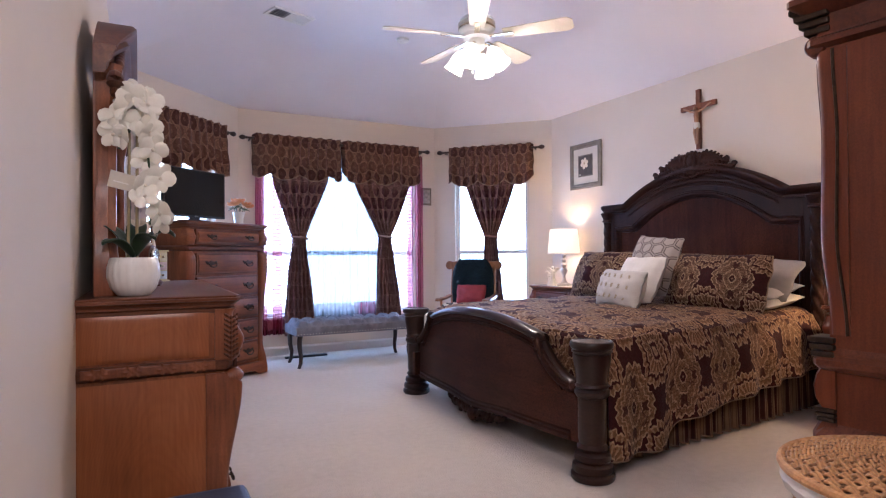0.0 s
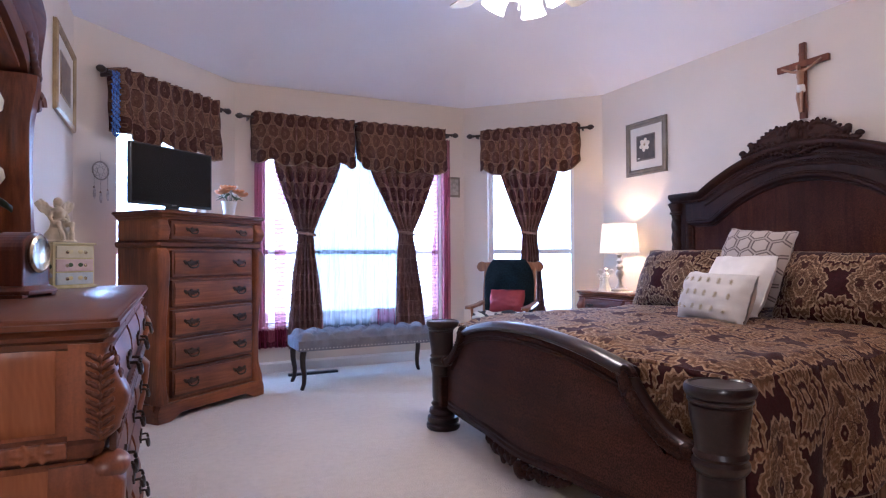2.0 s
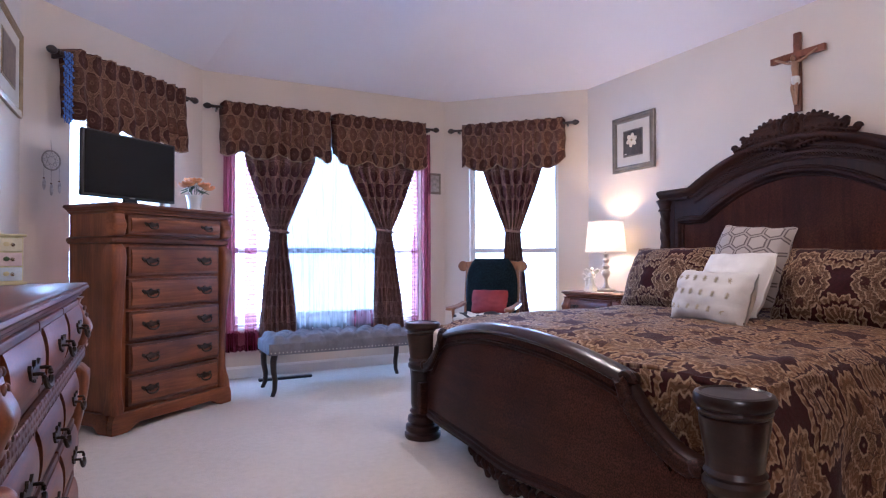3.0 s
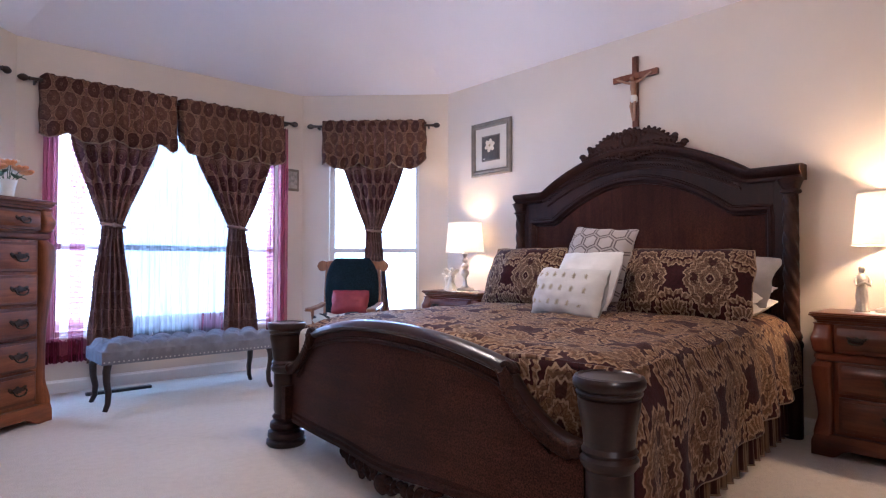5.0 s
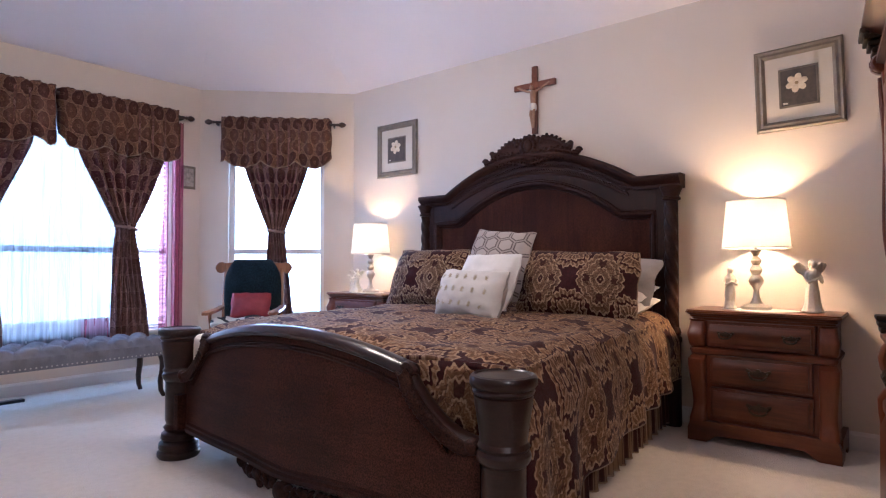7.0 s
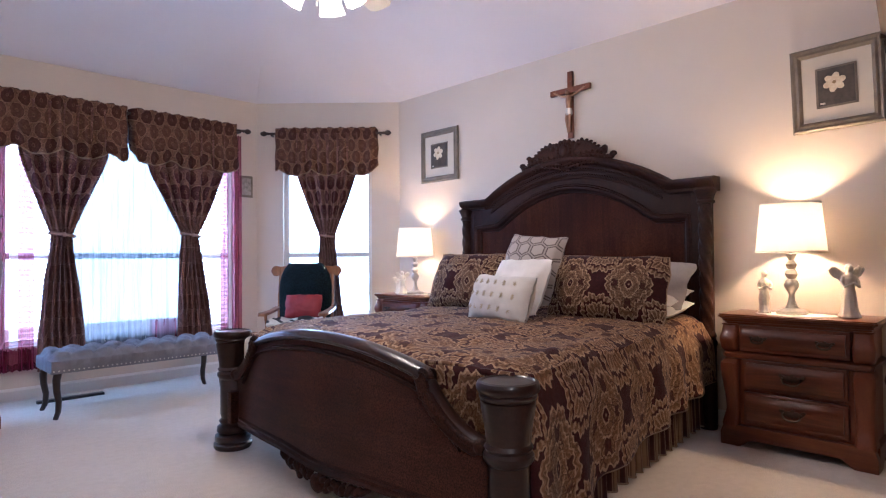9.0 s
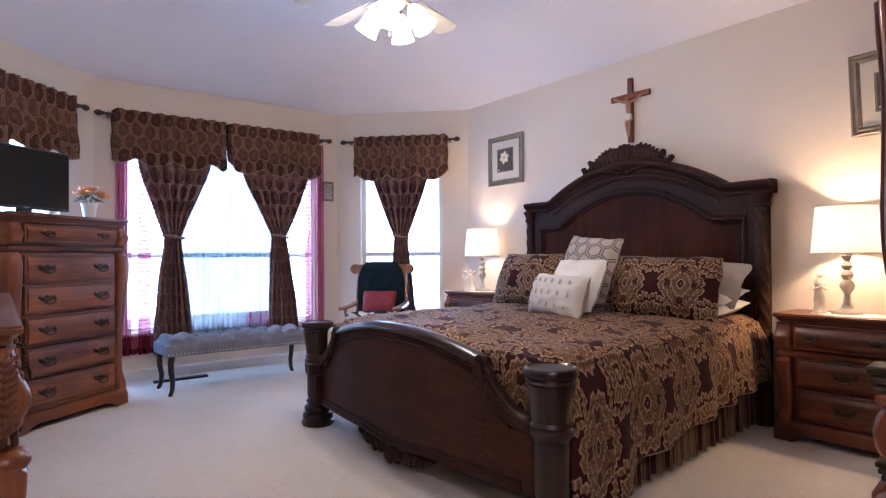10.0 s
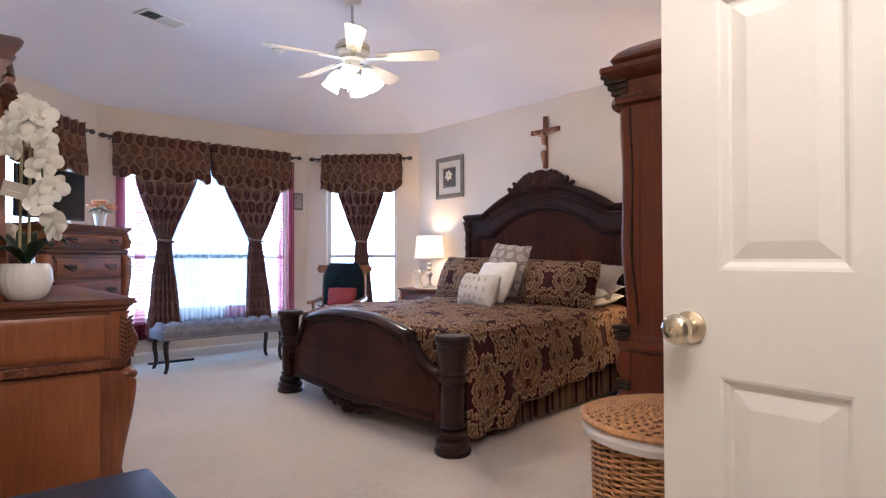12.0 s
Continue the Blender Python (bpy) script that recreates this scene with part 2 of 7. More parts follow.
def ogee(name, width, rows, deep, ground, pale, line, middle, reach, weave=900.0, band=False):
    """Jacquard of staggered round medallions with pale four-pointed fields between; the medallions away from a middle line, or those in a band along it, are darker."""
    mat, t, b = shader(name, ground, 0.85, 0.0, 0.15)
    p = coords(t, (1, 1, 1), "UV")
    wob = node(t, "TexNoise", Scale=26.0, Detail=3.0)
    t.links.new(p, wob.inputs["Vector"])
    off = t.nodes.new("ShaderNodeVectorMath")
    off.operation = "MULTIPLY_ADD"
    t.links.new(wob.outputs["Color"], off.inputs[0])
    off.inputs[1].default_value = (0.022, 0.022, 0)
    t.links.new(p, off.inputs[2])
    sep = t.nodes.new("ShaderNodeSeparateXYZ")
    t.links.new(off.outputs[0], sep.inputs[0])
    x, y = mathn(t, "MULTIPLY", sep.outputs[0], 1 / width), mathn(t, "MULTIPLY", mathn(t, "SUBTRACT", sep.outputs[1], 0.075), 1 / rows)
    ra, aa, va = staggered(t, x, y, 0.0, rows / width, 0.10)
    rb, ab, vb = staggered(t, x, y, 0.5, rows / width, 0.10)
    near = mathn(t, "LESS_THAN", rb, ra)
    r = mathn(t, "MINIMUM", ra, rb)
    pick = t.nodes.new("ShaderNodeMix")
    t.links.new(near, pick.inputs[0])
    t.links.new(aa, pick.inputs[2])
    t.links.new(ab, pick.inputs[3])
    angle = pick.outputs[0]
    f = mathn(t, "MULTIPLY", r, mathn(t, "ADD", mathn(t, "MULTIPLY", mathn(t, "COSINE", mathn(t, "MULTIPLY", angle, 8.0)), 0.03), 1.0))
    dark_row = ramp(t, mathn(t, "ABSOLUTE", mathn(t, "SUBTRACT", sep.outputs[1], middle)), [(max(reach - 0.012, 0.0), (1, 1, 1) if band else (0, 0, 0)), (reach + 0.012, (0, 0, 0) if band else (1, 1, 1))])
    body = mixed(t, dark_row, ground, deep)
    half = tuple(0.55 * a + 0.45 * c for a, c in zip(deep, ground))
    petal = mathn(t, "GREATER_THAN", mathn(t, "SINE", mathn(t, "ADD", mathn(t, "MULTIPLY", angle, 9.0), mathn(t, "MULTIPLY", r, 26.0))), 0.35)
    flower = mathn(t, "MULTIPLY", petal, mathn(t, "MULTIPLY", mathn(t, "GREATER_THAN", f, 0.10), mathn(t, "LESS_THAN", f, 0.31)))
    body = mixed(t, mathn(t, "MULTIPLY", flower, 0.7), body, half)
    body = mixed(t, mathn(t, "MULTIPLY", mathn(t, "LESS_THAN", mathn(t, "ABSOLUTE", mathn(t, "SUBTRACT", f, 0.085)), 0.022), 0.6), body, pale)
    scroll = node(t, "TexVoronoi", Scale=85.0)
    scroll.feature = "DISTANCE_TO_EDGE"
    t.links.new(off.outputs[0], scroll.inputs["Vector"])
    lace = mathn(t, "LESS_THAN", scroll.outputs["Distance"], 0.10)
    field = mixed(t, mathn(t, "MULTIPLY", lace, 0.7), pale, half)
    colour = mixed(t, mathn(t, "GREATER_THAN", f, 0.43), body, field)
    ring = mathn(t, "MULTIPLY", mathn(t, "GREATER_THAN", f, 0.385), mathn(t, "LESS_THAN", f, 0.425))
    colour = mixed(t, mathn(t, "MULTIPLY", ring, 0.75), colour, deep)
    halo = mathn(t, "MULTIPLY", mathn(t, "GREATER_THAN", f, 0.425), mathn(t, "LESS_THAN", f, 0.458))
    colour = mixed(t, mathn(t, "MULTIPLY", halo, 0.7), colour, line)
    woven(t, b, colour, weave, mathn(t, "ADD", ring, flower))
    return mat


def brocade(name, width, height, deep, ground, gold, line, sheen=0.2, warp=0.05, weave=900.0):
    """Woven jacquard: pointed palmette medallions with scalloped, corded edges on a burgundy net."""
    mat, t, b = shader(name, ground, 0.8, 0.0, 0.2)
    b.inputs["Sheen Weight"].default_value, b.inputs["Sheen Roughness"].default_value = sheen, 0.35
    p = coords(t, (1 / width, 1 / height, 1), "UV")
    fol, frond = node(t, "TexNoise", Scale=3.0, Detail=2.0), node(t, "TexNoise", Scale=20.0, Detail=2.0)
    last = p
    for n, amount in ((fol, warp), (frond, 0.032)):
        t.links.new(p, n.inputs["Vector"])
        off = t.nodes.new("ShaderNodeVectorMath")
        off.operation = "MULTIPLY_ADD"
        t.links.new(n.outputs["Color"], off.inputs[0])
        off.inputs[1].default_value = (amount, amount, 0)
        t.links.new(last, off.inputs[2])
        last = off.outputs[0]
    sep = t.nodes.new("ShaderNodeSeparateXYZ")
    t.links.new(last, sep.inputs[0])
    x, y = sep.outputs[0], sep.outputs[1]

    def zone(f, lo, hi):
        return mathn(t, "MULTIPLY", mathn(t, "GREATER_THAN", f, lo), mathn(t, "LESS_THAN", f, hi))

    def wave(a, n, amount):
        return mathn(t, "MULTIPLY", mathn(t, "COSINE", mathn(t, "MULTIPLY", a, n)), amount)

    def lobed(r, a, big, small):
        edge = mathn(t, "ADD", wave(a, 4.0, big), mathn(t, "ADD", wave(a, 12.0, small), wave(a, 28.0, 0.035)))
        return mathn(t, "MULTIPLY", r, mathn(t, "ADD", edge, 1.0))

    ra, aa, va = staggered(t, x, y, 0.0, 1.0, 0.10)
    rb, ab, vb = staggered(t, x, y, 0.5, 1.0, 0.10)
    fa, fb = lobed(ra, aa, 0.11, 0.06), lobed(rb, ab, -0.08, 0.05)
    # palmette: rays inside a corded rim, on its own burgundy field
    one = ramp(t, fa, [(0.0, gold), (0.035, line), (0.05, deep), (0.075, deep), (0.08, line), (0.095, line), (0.10, ground), (0.20, gold), (0.205, line), (0.222, line), (0.226, deep), (0.255, deep), (0.26, gold), (0.305, gold), (0.31, line), (0.326, line), (0.330, deep), (0.6, deep)])
    rays = mathn(t, "GREATER_THAN", mathn(t, "COSINE", mathn(t, "MULTIPLY", aa, 18.0)), 0.45)
    one = mixed(t, mathn(t, "MULTIPLY", mathn(t, "MULTIPLY", rays, zone(fa, 0.105, 0.195)), 0.75), one, line)
    tips = mathn(t, "GREATER_THAN", mathn(t, "COSINE", mathn(t, "MULTIPLY", aa, 28.0)), 0.3)
    one = mixed(t, mathn(t, "MULTIPLY", mathn(t, "MULTIPLY", tips, zone(fa, 0.262, 0.302)), 0.7), one, line)
    # wide tan medallion: scale-like rows of cord round a small dark heart
    two = ramp(t, fb, [(0.0, line), (0.02, deep), (0.05, deep), (0.055, line), (0.07, line), (0.074, ground), (0.150, gold), (0.155, line), (0.168, line), (0.172, ground), (0.27, gold), (0.275, line), (0.289, line), (0.293, ground), (0.352, gold), (0.356, line), (0.374, line), (0.378, deep), (0.6, deep)])
    curl = mathn(t, "GREATER_THAN", mathn(t, "SINE", mathn(t, "ADD", mathn(t, "MULTIPLY", fb, 120.0), mathn(t, "MULTIPLY", mathn(t, "ABSOLUTE", mathn(t, "SINE", mathn(t, "MULTIPLY", ab, 9.0))), 5.0))), 0.62)
    two = mixed(t, mathn(t, "MULTIPLY", mathn(t, "MULTIPLY", curl, zone(fb, 0.078, 0.350)), 0.42), two, line)
    rose = mathn(t, "GREATER_THAN", mathn(t, "COSINE", mathn(t, "MULTIPLY", ab, 4.0)), 0.72)
    two = mixed(t, mathn(t, "MULTIPLY", mathn(t, "MULTIPLY", rose, zone(fb, 0.175, 0.268)), 0.85), two, deep)
    colour = mixed(t, mathn(t, "LESS_THAN", rb, ra), one, two)
    vine = node(t, "TexVoronoi", Scale=30.0)
    vine.feature = "DISTANCE_TO_EDGE"
    t.links.new(coords(t, (1, 1, 1), "UV"), vine.inputs["Vector"])
    worn = node(t, "TexNoise", Scale=9.0, Detail=3.0)
    t.links.new(coords(t, (1, 1, 1), "UV"), worn.inputs["Vector"])
    lace = mathn(t, "MULTIPLY", mathn(t, "LESS_THAN", vine.outputs["Distance"], 0.045), mathn(t, "GREATER_THAN", worn.outputs[0], 0.5))
    tan = mathn(t, "MAXIMUM", zone(fb, 0.08, 0.35), zone(fa, 0.105, 0.2))
    colour = mixed(t, mathn(t, "MULTIPLY", mathn(t, "MULTIPLY", lace, tan), 0.7), colour, deep)
    woven(t, b, colour, weave, mathn(t, "ADD", rays, curl))
    return mat


def sheer(name, colour, clear):
    """Thin voile: part open weave, part translucent thread."""
    mat = bpy.data.materials.new(name)
    mat.use_nodes = True
    t = mat.node_tree
    t.nodes.clear()
    out = t.nodes.new("ShaderNodeOutputMaterial")
    d, tr, op = node(t, "BsdfDiffuse"), node(t, "BsdfTranslucent"), node(t, "BsdfTransparent")
    d.inputs[0].default_value = tr.inputs[0].default_value = (*colour, 1)
    op.inputs[0].default_value = (*[0.25 + 0.75 * c for c in colour], 1)
    a, b = t.nodes.new("ShaderNodeMixShader"), t.nodes.new("ShaderNodeMixShader")
    a.inputs[0].default_value = 0.6
    t.links.new(d.outputs[0], a.inputs[1])
    t.links.new(tr.outputs[0], a.inputs[2])
    weave = node(t, "TexNoise", Scale=40.0, Detail=2.0)
    t.links.new(coords(t, (3, 1, 0.05)), weave.inputs["Vector"])
    r = ramp(t, weave.outputs[0], [(0.3, (clear - 0.15,) * 3), (0.7, (clear + 0.15,) * 3)])
    t.links.new(r, b.inputs[0])
    t.links.new(a.outputs[0], b.inputs[1])
    t.links.new(op.outputs[0], b.inputs[2])
    t.links.new(b.outputs[0], out.inputs[0])
    return mat


def glow(name, colour, strength, backing=None):
    mat, t, b = shader(name, backing or colour, 0.5)
    b.inputs["Emission Color"].default_value = (*colour, 1)
    b.inputs["Emission Strength"].default_value = strength
    return mat


WALL = noisy("wall_paint", ((0.63, 0.545, 0.455), (0.67, 0.58, 0.49)), 1.5, 0.75, 160, 0.25, 0.002, spec=0.3)
CEIL = noisy("ceiling_paint", ((0.76, 0.72, 0.745), (0.80, 0.76, 0.785)), 1.2, 0.85, 130, 0.4, 0.003, spec=0.2)
TRIM = noisy("trim_paint", ((0.74, 0.70, 0.66), (0.79, 0.75, 0.71)), 2.0, 0.4, 60, 0.05, 0.001)
DOOR = noisy("door_paint", ((0.66, 0.63, 0.56), (0.70, 0.67, 0.60)), 2.0, 0.42, 90, 0.08, 0.001)
CARPET, _t, _b = shader("carpet", (0.7, 0.62, 0.54), 0.95, 0.0, 0.1)
_n1, _n2, _n3 = node(_t, "TexNoise", Scale=1.6, Detail=4.0), node(_t, "TexNoise", Scale=26.0, Detail=3.0), node(_t, "TexNoise", Scale=150.0, Detail=3.0)
for _n in (_n1, _n2, _n3):
    _t.links.new(coords(_t), _n.inputs["Vector"])
_f = mathn(_t, "ADD", mathn(_t, "MULTIPLY", _n1.outputs[0], 0.3), mathn(_t, "ADD", mathn(_t, "MULTIPLY", _n2.outputs[0], 0.3), mathn(_t, "MULTIPLY", _n3.outputs[0], 0.4)))
_t.links.new(ramp(_t, _f, [(0.36, (0.62, 0.545, 0.47)), (0.5, (0.70, 0.62, 0.54)), (0.64, (0.76, 0.68, 0.60))]), _b.inputs["Base Color"])
_b.inputs["Sheen Weight"].default_value = 0.15
bump(_t, _b, mathn(_t, "ADD", _n3.outputs[0], mathn(_t, "MULTIPLY", _n2.outputs[0], 0.5)), 0.7, 0.012)
OAK = wood("honey_oak", (0.085, 0.024, 0.009), (0.175, 0.053, 0.019), (0.27, 0.09, 0.033), 0.36, "z")
OAKX = wood("honey_oak_across", (0.085, 0.024, 0.009), (0.175, 0.053, 0.019), (0.27, 0.09, 0.033), 0.42, "x", coat=0.12)
OAKEND, _t, _b = shader("oak_end_veneer", (0.24, 0.08, 0.028), 0.38, 0.0, 0.32)
_s = _t.nodes.new("ShaderNodeSeparateXYZ")
_t.links.new(coords(_t), _s.inputs[0])
_n1, _n2, _n3 = node(_t, "TexNoise", Scale=5.0, Detail=3.0), node(_t, "TexNoise", Scale=1.0, Detail=5.0), node(_t, "TexNoise", Scale=2.2, Detail=2.0)
_t.links.new(coords(_t), _n1.inputs["Vector"])
_t.links.new(coords(_t, (90, 90, 6)), _n2.inputs["Vector"])
_t.links.new(coords(_t), _n3.inputs["Vector"])
_y = mathn(_t, "SUBTRACT", _s.outputs[1], 0.0)
_arch = mathn(_t, "ADD", mathn(_t, "MULTIPLY", mathn(_t, "MULTIPLY", _y, _y), 22.0), mathn(_t, "ADD", _s.outputs[2], mathn(_t, "MULTIPLY", _n1.outputs[0], 0.35)))
_f = mathn(_t, "ADD", mathn(_t, "MULTIPLY", mathn(_t, "SINE", mathn(_t, "MULTIPLY", _arch, 95.0)), 0.018), mathn(_t, "ADD", mathn(_t, "MULTIPLY", _n2.outputs[0], 0.3), mathn(_t, "MULTIPLY", _n3.outputs[0], 0.7)))
_t.links.new(ramp(_t, _f, [(0.34, (0.19, 0.056, 0.018)), (0.5, (0.265, 0.085, 0.027)), (0.66, (0.34, 0.118, 0.040))]), _b.inputs["Base Color"])
_b.inputs["Coat Weight"].default_value, _b.inputs["Coat Roughness"].default_value = 0.15, 0.2
bump(_t, _b, _n2.outputs[0], 0.06, 0.001)
OAKTOP = wood("oak_top", (0.098, 0.030, 0.0125), (0.115, 0.036, 0.0145), (0.135, 0.043, 0.0175), 0.34, "x", coat=0.3, pores=0.02, mottle=0.0)
OAKEDGE = wood("oak_moulding", (0.045, 0.014, 0.007), (0.095, 0.030, 0.0135), (0.15, 0.051, 0.022), 0.5, "x", coat=0.05, mottle=0.0)
MAHOG = wood("red_cherry", (0.108, 0.025, 0.010), (0.142, 0.035, 0.013), (0.18, 0.047, 0.018), 0.36, "z", pores=0.06)
MAHOGX = wood("red_cherry_across", (0.05, 0.012, 0.006), (0.105, 0.028, 0.012), (0.16, 0.046, 0.02), 0.34, "x")
ESP = wood("espresso_wood", (0.014, 0.0048, 0.0034), (0.027, 0.0092, 0.0058), (0.044, 0.0158, 0.0092), 0.58, "y", coat=0.02, mottle=0.6, sheen_spec=0.15)
ESPZ = wood("espresso_wood_upright", (0.013, 0.0046, 0.0032), (0.025, 0.0086, 0.0054), (0.042, 0.0150, 0.0088), 0.52, "z", coat=0.05, mottle=0.6, sheen_spec=0.16)
ESPGLOSS = wood("espresso_lacquer", (0.010, 0.0036, 0.0028), (0.019, 0.0066, 0.0046), (0.033, 0.0118, 0.0072), 0.30, "y", coat=0.3, mottle=0.15, sheen_spec=0.3)
ESPPANEL = wood("espresso_panel", (0.026, 0.0074, 0.0044), (0.046, 0.0132, 0.0074), (0.068, 0.0205, 0.0108), 0.62, "z", 0.6, coat=0.0, mottle=0.45, sheen_spec=0.08)
ESPFOOT = wood("espresso_footboard", (0.025, 0.0078, 0.0052), (0.042, 0.0135, 0.0084), (0.062, 0.0210, 0.0125), 0.50, "y", 0.8, coat=0.05, mottle=0.65, sheen_spec=0.14)
BRONZE = noisy("aged_bronze", ((0.025, 0.018, 0.013), (0.07, 0.045, 0.028)), 30, 0.5, 200, 0.3, 0.001, metal=0.7)
DRAPE = ogee("valance_jacquard", 0.125, 0.226, (0.074, 0.027, 0.022), (0.125, 0.058, 0.038), (0.235, 0.130, 0.080), (0.30, 0.18, 0.115), 0.240, 0.105)
PANEL = ogee("curtain_jacquard", 0.135, 0.27, (0.085, 0.030, 0.034), (0.175, 0.085, 0.067), (0.285, 0.160, 0.124), (0.35, 0.21, 0.165), 0.62, 0.16, band=True)
COMF = brocade("comforter_jacquard", 0.40, 0.50, (0.040, 0.0056, 0.007), (0.135, 0.066, 0.031), (0.195, 0.100, 0.047), (0.38, 0.250, 0.145), 0.05)
SHAM = brocade("sham_jacquard", 0.36, 0.42, (0.036, 0.0054, 0.007), (0.100, 0.050, 0.027), (0.14, 0.074, 0.039), (0.36, 0.245, 0.15), 0.04, 0.03)
PINK = sheer("pink_voile", (0.50, 0.12, 0.21), 0.70)
VOILE = sheer("white_voile", (0.22, 0.22, 0.235), 0.30)
BLACK = noisy("black_plastic", ((0.012, 0.012, 0.013), (0.02, 0.02, 0.021)), 4, 0.35, 90, 0.1, 0.001)
SCREEN = noisy("tv_screen", ((0.004, 0.004, 0.005), (0.006, 0.006, 0.007)), 2, 0.22, 40, 0.0, 0.0005, spec=0.25)
GREYFAB = noisy("grey_linen", ((0.14, 0.136, 0.160), (0.21, 0.205, 0.235)), 12, 0.9, 320, 0.6, 0.003, spec=0.15)
DARKLEG = noisy("dark_leg", ((0.02, 0.01, 0.008), (0.035, 0.018, 0.012)), 10, 0.3, 60, 0.1, 0.001)
STEEL = noisy("brushed_nickel", ((0.42, 0.39, 0.36), (0.55, 0.52, 0.48)), 14, 0.28, 150, 0.15, 0.001, metal=0.95)
BRASS = noisy("polished_brass", ((0.58, 0.52, 0.39), (0.70, 0.64, 0.50)), 10, 0.22, 80, 0.1, 0.001, metal=1.0)
WHITE = noisy("white_enamel", ((0.74, 0.71, 0.66), (0.80, 0.77, 0.72)), 3, 0.35, 70, 0.1, 0.001)
CERAMIC = noisy("white_ceramic", ((0.74, 0.72, 0.68), (0.82, 0.80, 0.76)), 5, 0.2, 50, 0.1, 0.001)
WHITEFAB = noisy("white_cotton", ((0.66, 0.62, 0.57), (0.76, 0.72, 0.67)), 9, 0.9, 260, 0.5, 0.003, spec=0.15)

# ---- room ----
HIGH, FLAT = 2.72, 3.14
OUTLINE = [(4.61, 0.5), (4.61, 5.75), (3.56, 6.8), (1.18, 6.8), (0.05, 5.67), (0.05, 1.0), (-0.55, 1.0), (-0.55, -0.3), (1.2, -0.3), (1.2, 0.5)]


def wall(name, p, q, openings=(), label="", ext=(0.12, 0.12), top=HIGH + 0.02, thick=0.14):
    """A wall whose room side runs from p to q, the room to its left, with openings (s0, s1, z0, z1) cut through."""
    p, q = Vector((*p, 0)), Vector((*q, 0))
    d = q - p
    m = Matrix.Translation(p) @ Matrix.Rotation(math.atan2(d.y, d.x), 4, "Z")
    length = d.length
    bm = None
    s = -ext[0]
    for s0, s1, z0, z1 in sorted(openings):
        bm = box((s, -thick, -0.02), (s0, 0, top), bm=bm)
        bm = box((s0, -thick, -0.02), (s1, 0, z0), bm=bm) if z0 > 0 else bm
        bm = box((s0, -thick, z1), (s1, 0, top), bm=bm)
        s = s1
    bm = box((s, -thick, -0.02), (length + ext[1], 0, top), bm=bm)
    ob = put(name, bm, WALL, m=m)
    structure(ob, label or "beige painted wall with fine orange-peel texture", "wall")
    return m, length


floor_bm = box((-1.2, -2.2, -0.12), (5.2, 7.4, 0.0))
structure(put("floor", floor_bm, CARPET), "pale beige wall-to-wall carpet with soft pile", "floor")

SILL, HEAD = 0.42, 2.20
wall("wall_east", OUTLINE[0], OUTLINE[1])
WIN_R, LEN_R = wall("wall_bay_right", OUTLINE[1], OUTLINE[2], [(0.29, 1.21, SILL, HEAD)])
WIN_C, LEN_C = wall("wall_north", OUTLINE[2], OUTLINE[3], [(0.24, 2.14, SILL, HEAD)])
WIN_L, LEN_L = wall("wall_bay_left", OUTLINE[3], OUTLINE[4], [(0.37, 1.26, SILL, HEAD)])
wall("wall_west", OUTLINE[4], OUTLINE[5], ext=(0.12, 0))
wall("wall_entry_return", OUTLINE[5], OUTLINE[6], ext=(0, 0.12))
wall("wall_entry_west", OUTLINE[6], OUTLINE[7])
wall("wall_entry_south", OUTLINE[7], OUTLINE[8], [(0.86, 1.68, 0, 2.05)])
wall("wall_entry_east", OUTLINE[8], OUTLINE[9], ext=(0.12, 0))
wall("wall_south", OUTLINE[9], OUTLINE[0], ext=(0, 0.12))
hall = box((-1.0, -1.75, -0.02), (2.0, -1.6, HIGH))
hall = box((-1.0, -1.6, -0.02), (-0.9, -0.44, HIGH), bm=hall)
hall = box((1.9, -1.6, -0.02), (2.0, -0.44, HIGH), bm=hall)
structure(put("wall_hall", hall, WALL), "beige painted hallway wall outside the doorway", "wall")


def inset(poly, by):
    """Moves every side of a polygon (counter-clockwise) inwards."""
    out = []
    n = len(poly)
    for i in range(n):
        a, b, c = (Vector(poly[(i + k) % n]) for k in (-1, 0, 1))
        d0, d1 = (b - a).normalized(), (c - b).normalized()
        n0, n1 = Vector((-d0.y, d0.x)), Vector((-d1.y, d1.x))
        k = (n0 + n1) / (1 + n0.dot(n1))
        out.append(b + k * by)
    return out


tray = [(0.05, 0.5), (4.61, 0.5), (4.61, 5.75), (3.56, 6.8), (1.18, 6.8), (0.05, 5.67)]
loops = []
for by, z in ((-0.14, HIGH - 0.062), (0.0, HIGH), (0.25, HIGH + 0.13), (0.55, HIGH + 0.285), (0.72, HIGH + 0.362), (0.84, FLAT - 0.02), (0.98, FLAT)):
    loops.append([(p[0], p[1], z) for p in inset(tray, by)])
bm = loft(loops, caps=False)
bm.faces.new([v for v in bm.verts if abs(v.co.z - FLAT) < 1e-6][:6])
bm = box((-0.7, -1.8, HIGH), (2.05, 0.5, HIGH + 0.1), bm=bm)
bm = box((-0.7, 0.5, HIGH), (0.05, 1.15, HIGH + 0.1), bm=bm)
structure(put("ceiling", bm, CEIL, smooth=20), "pale coved tray ceiling with sloping sides", "ceiling")

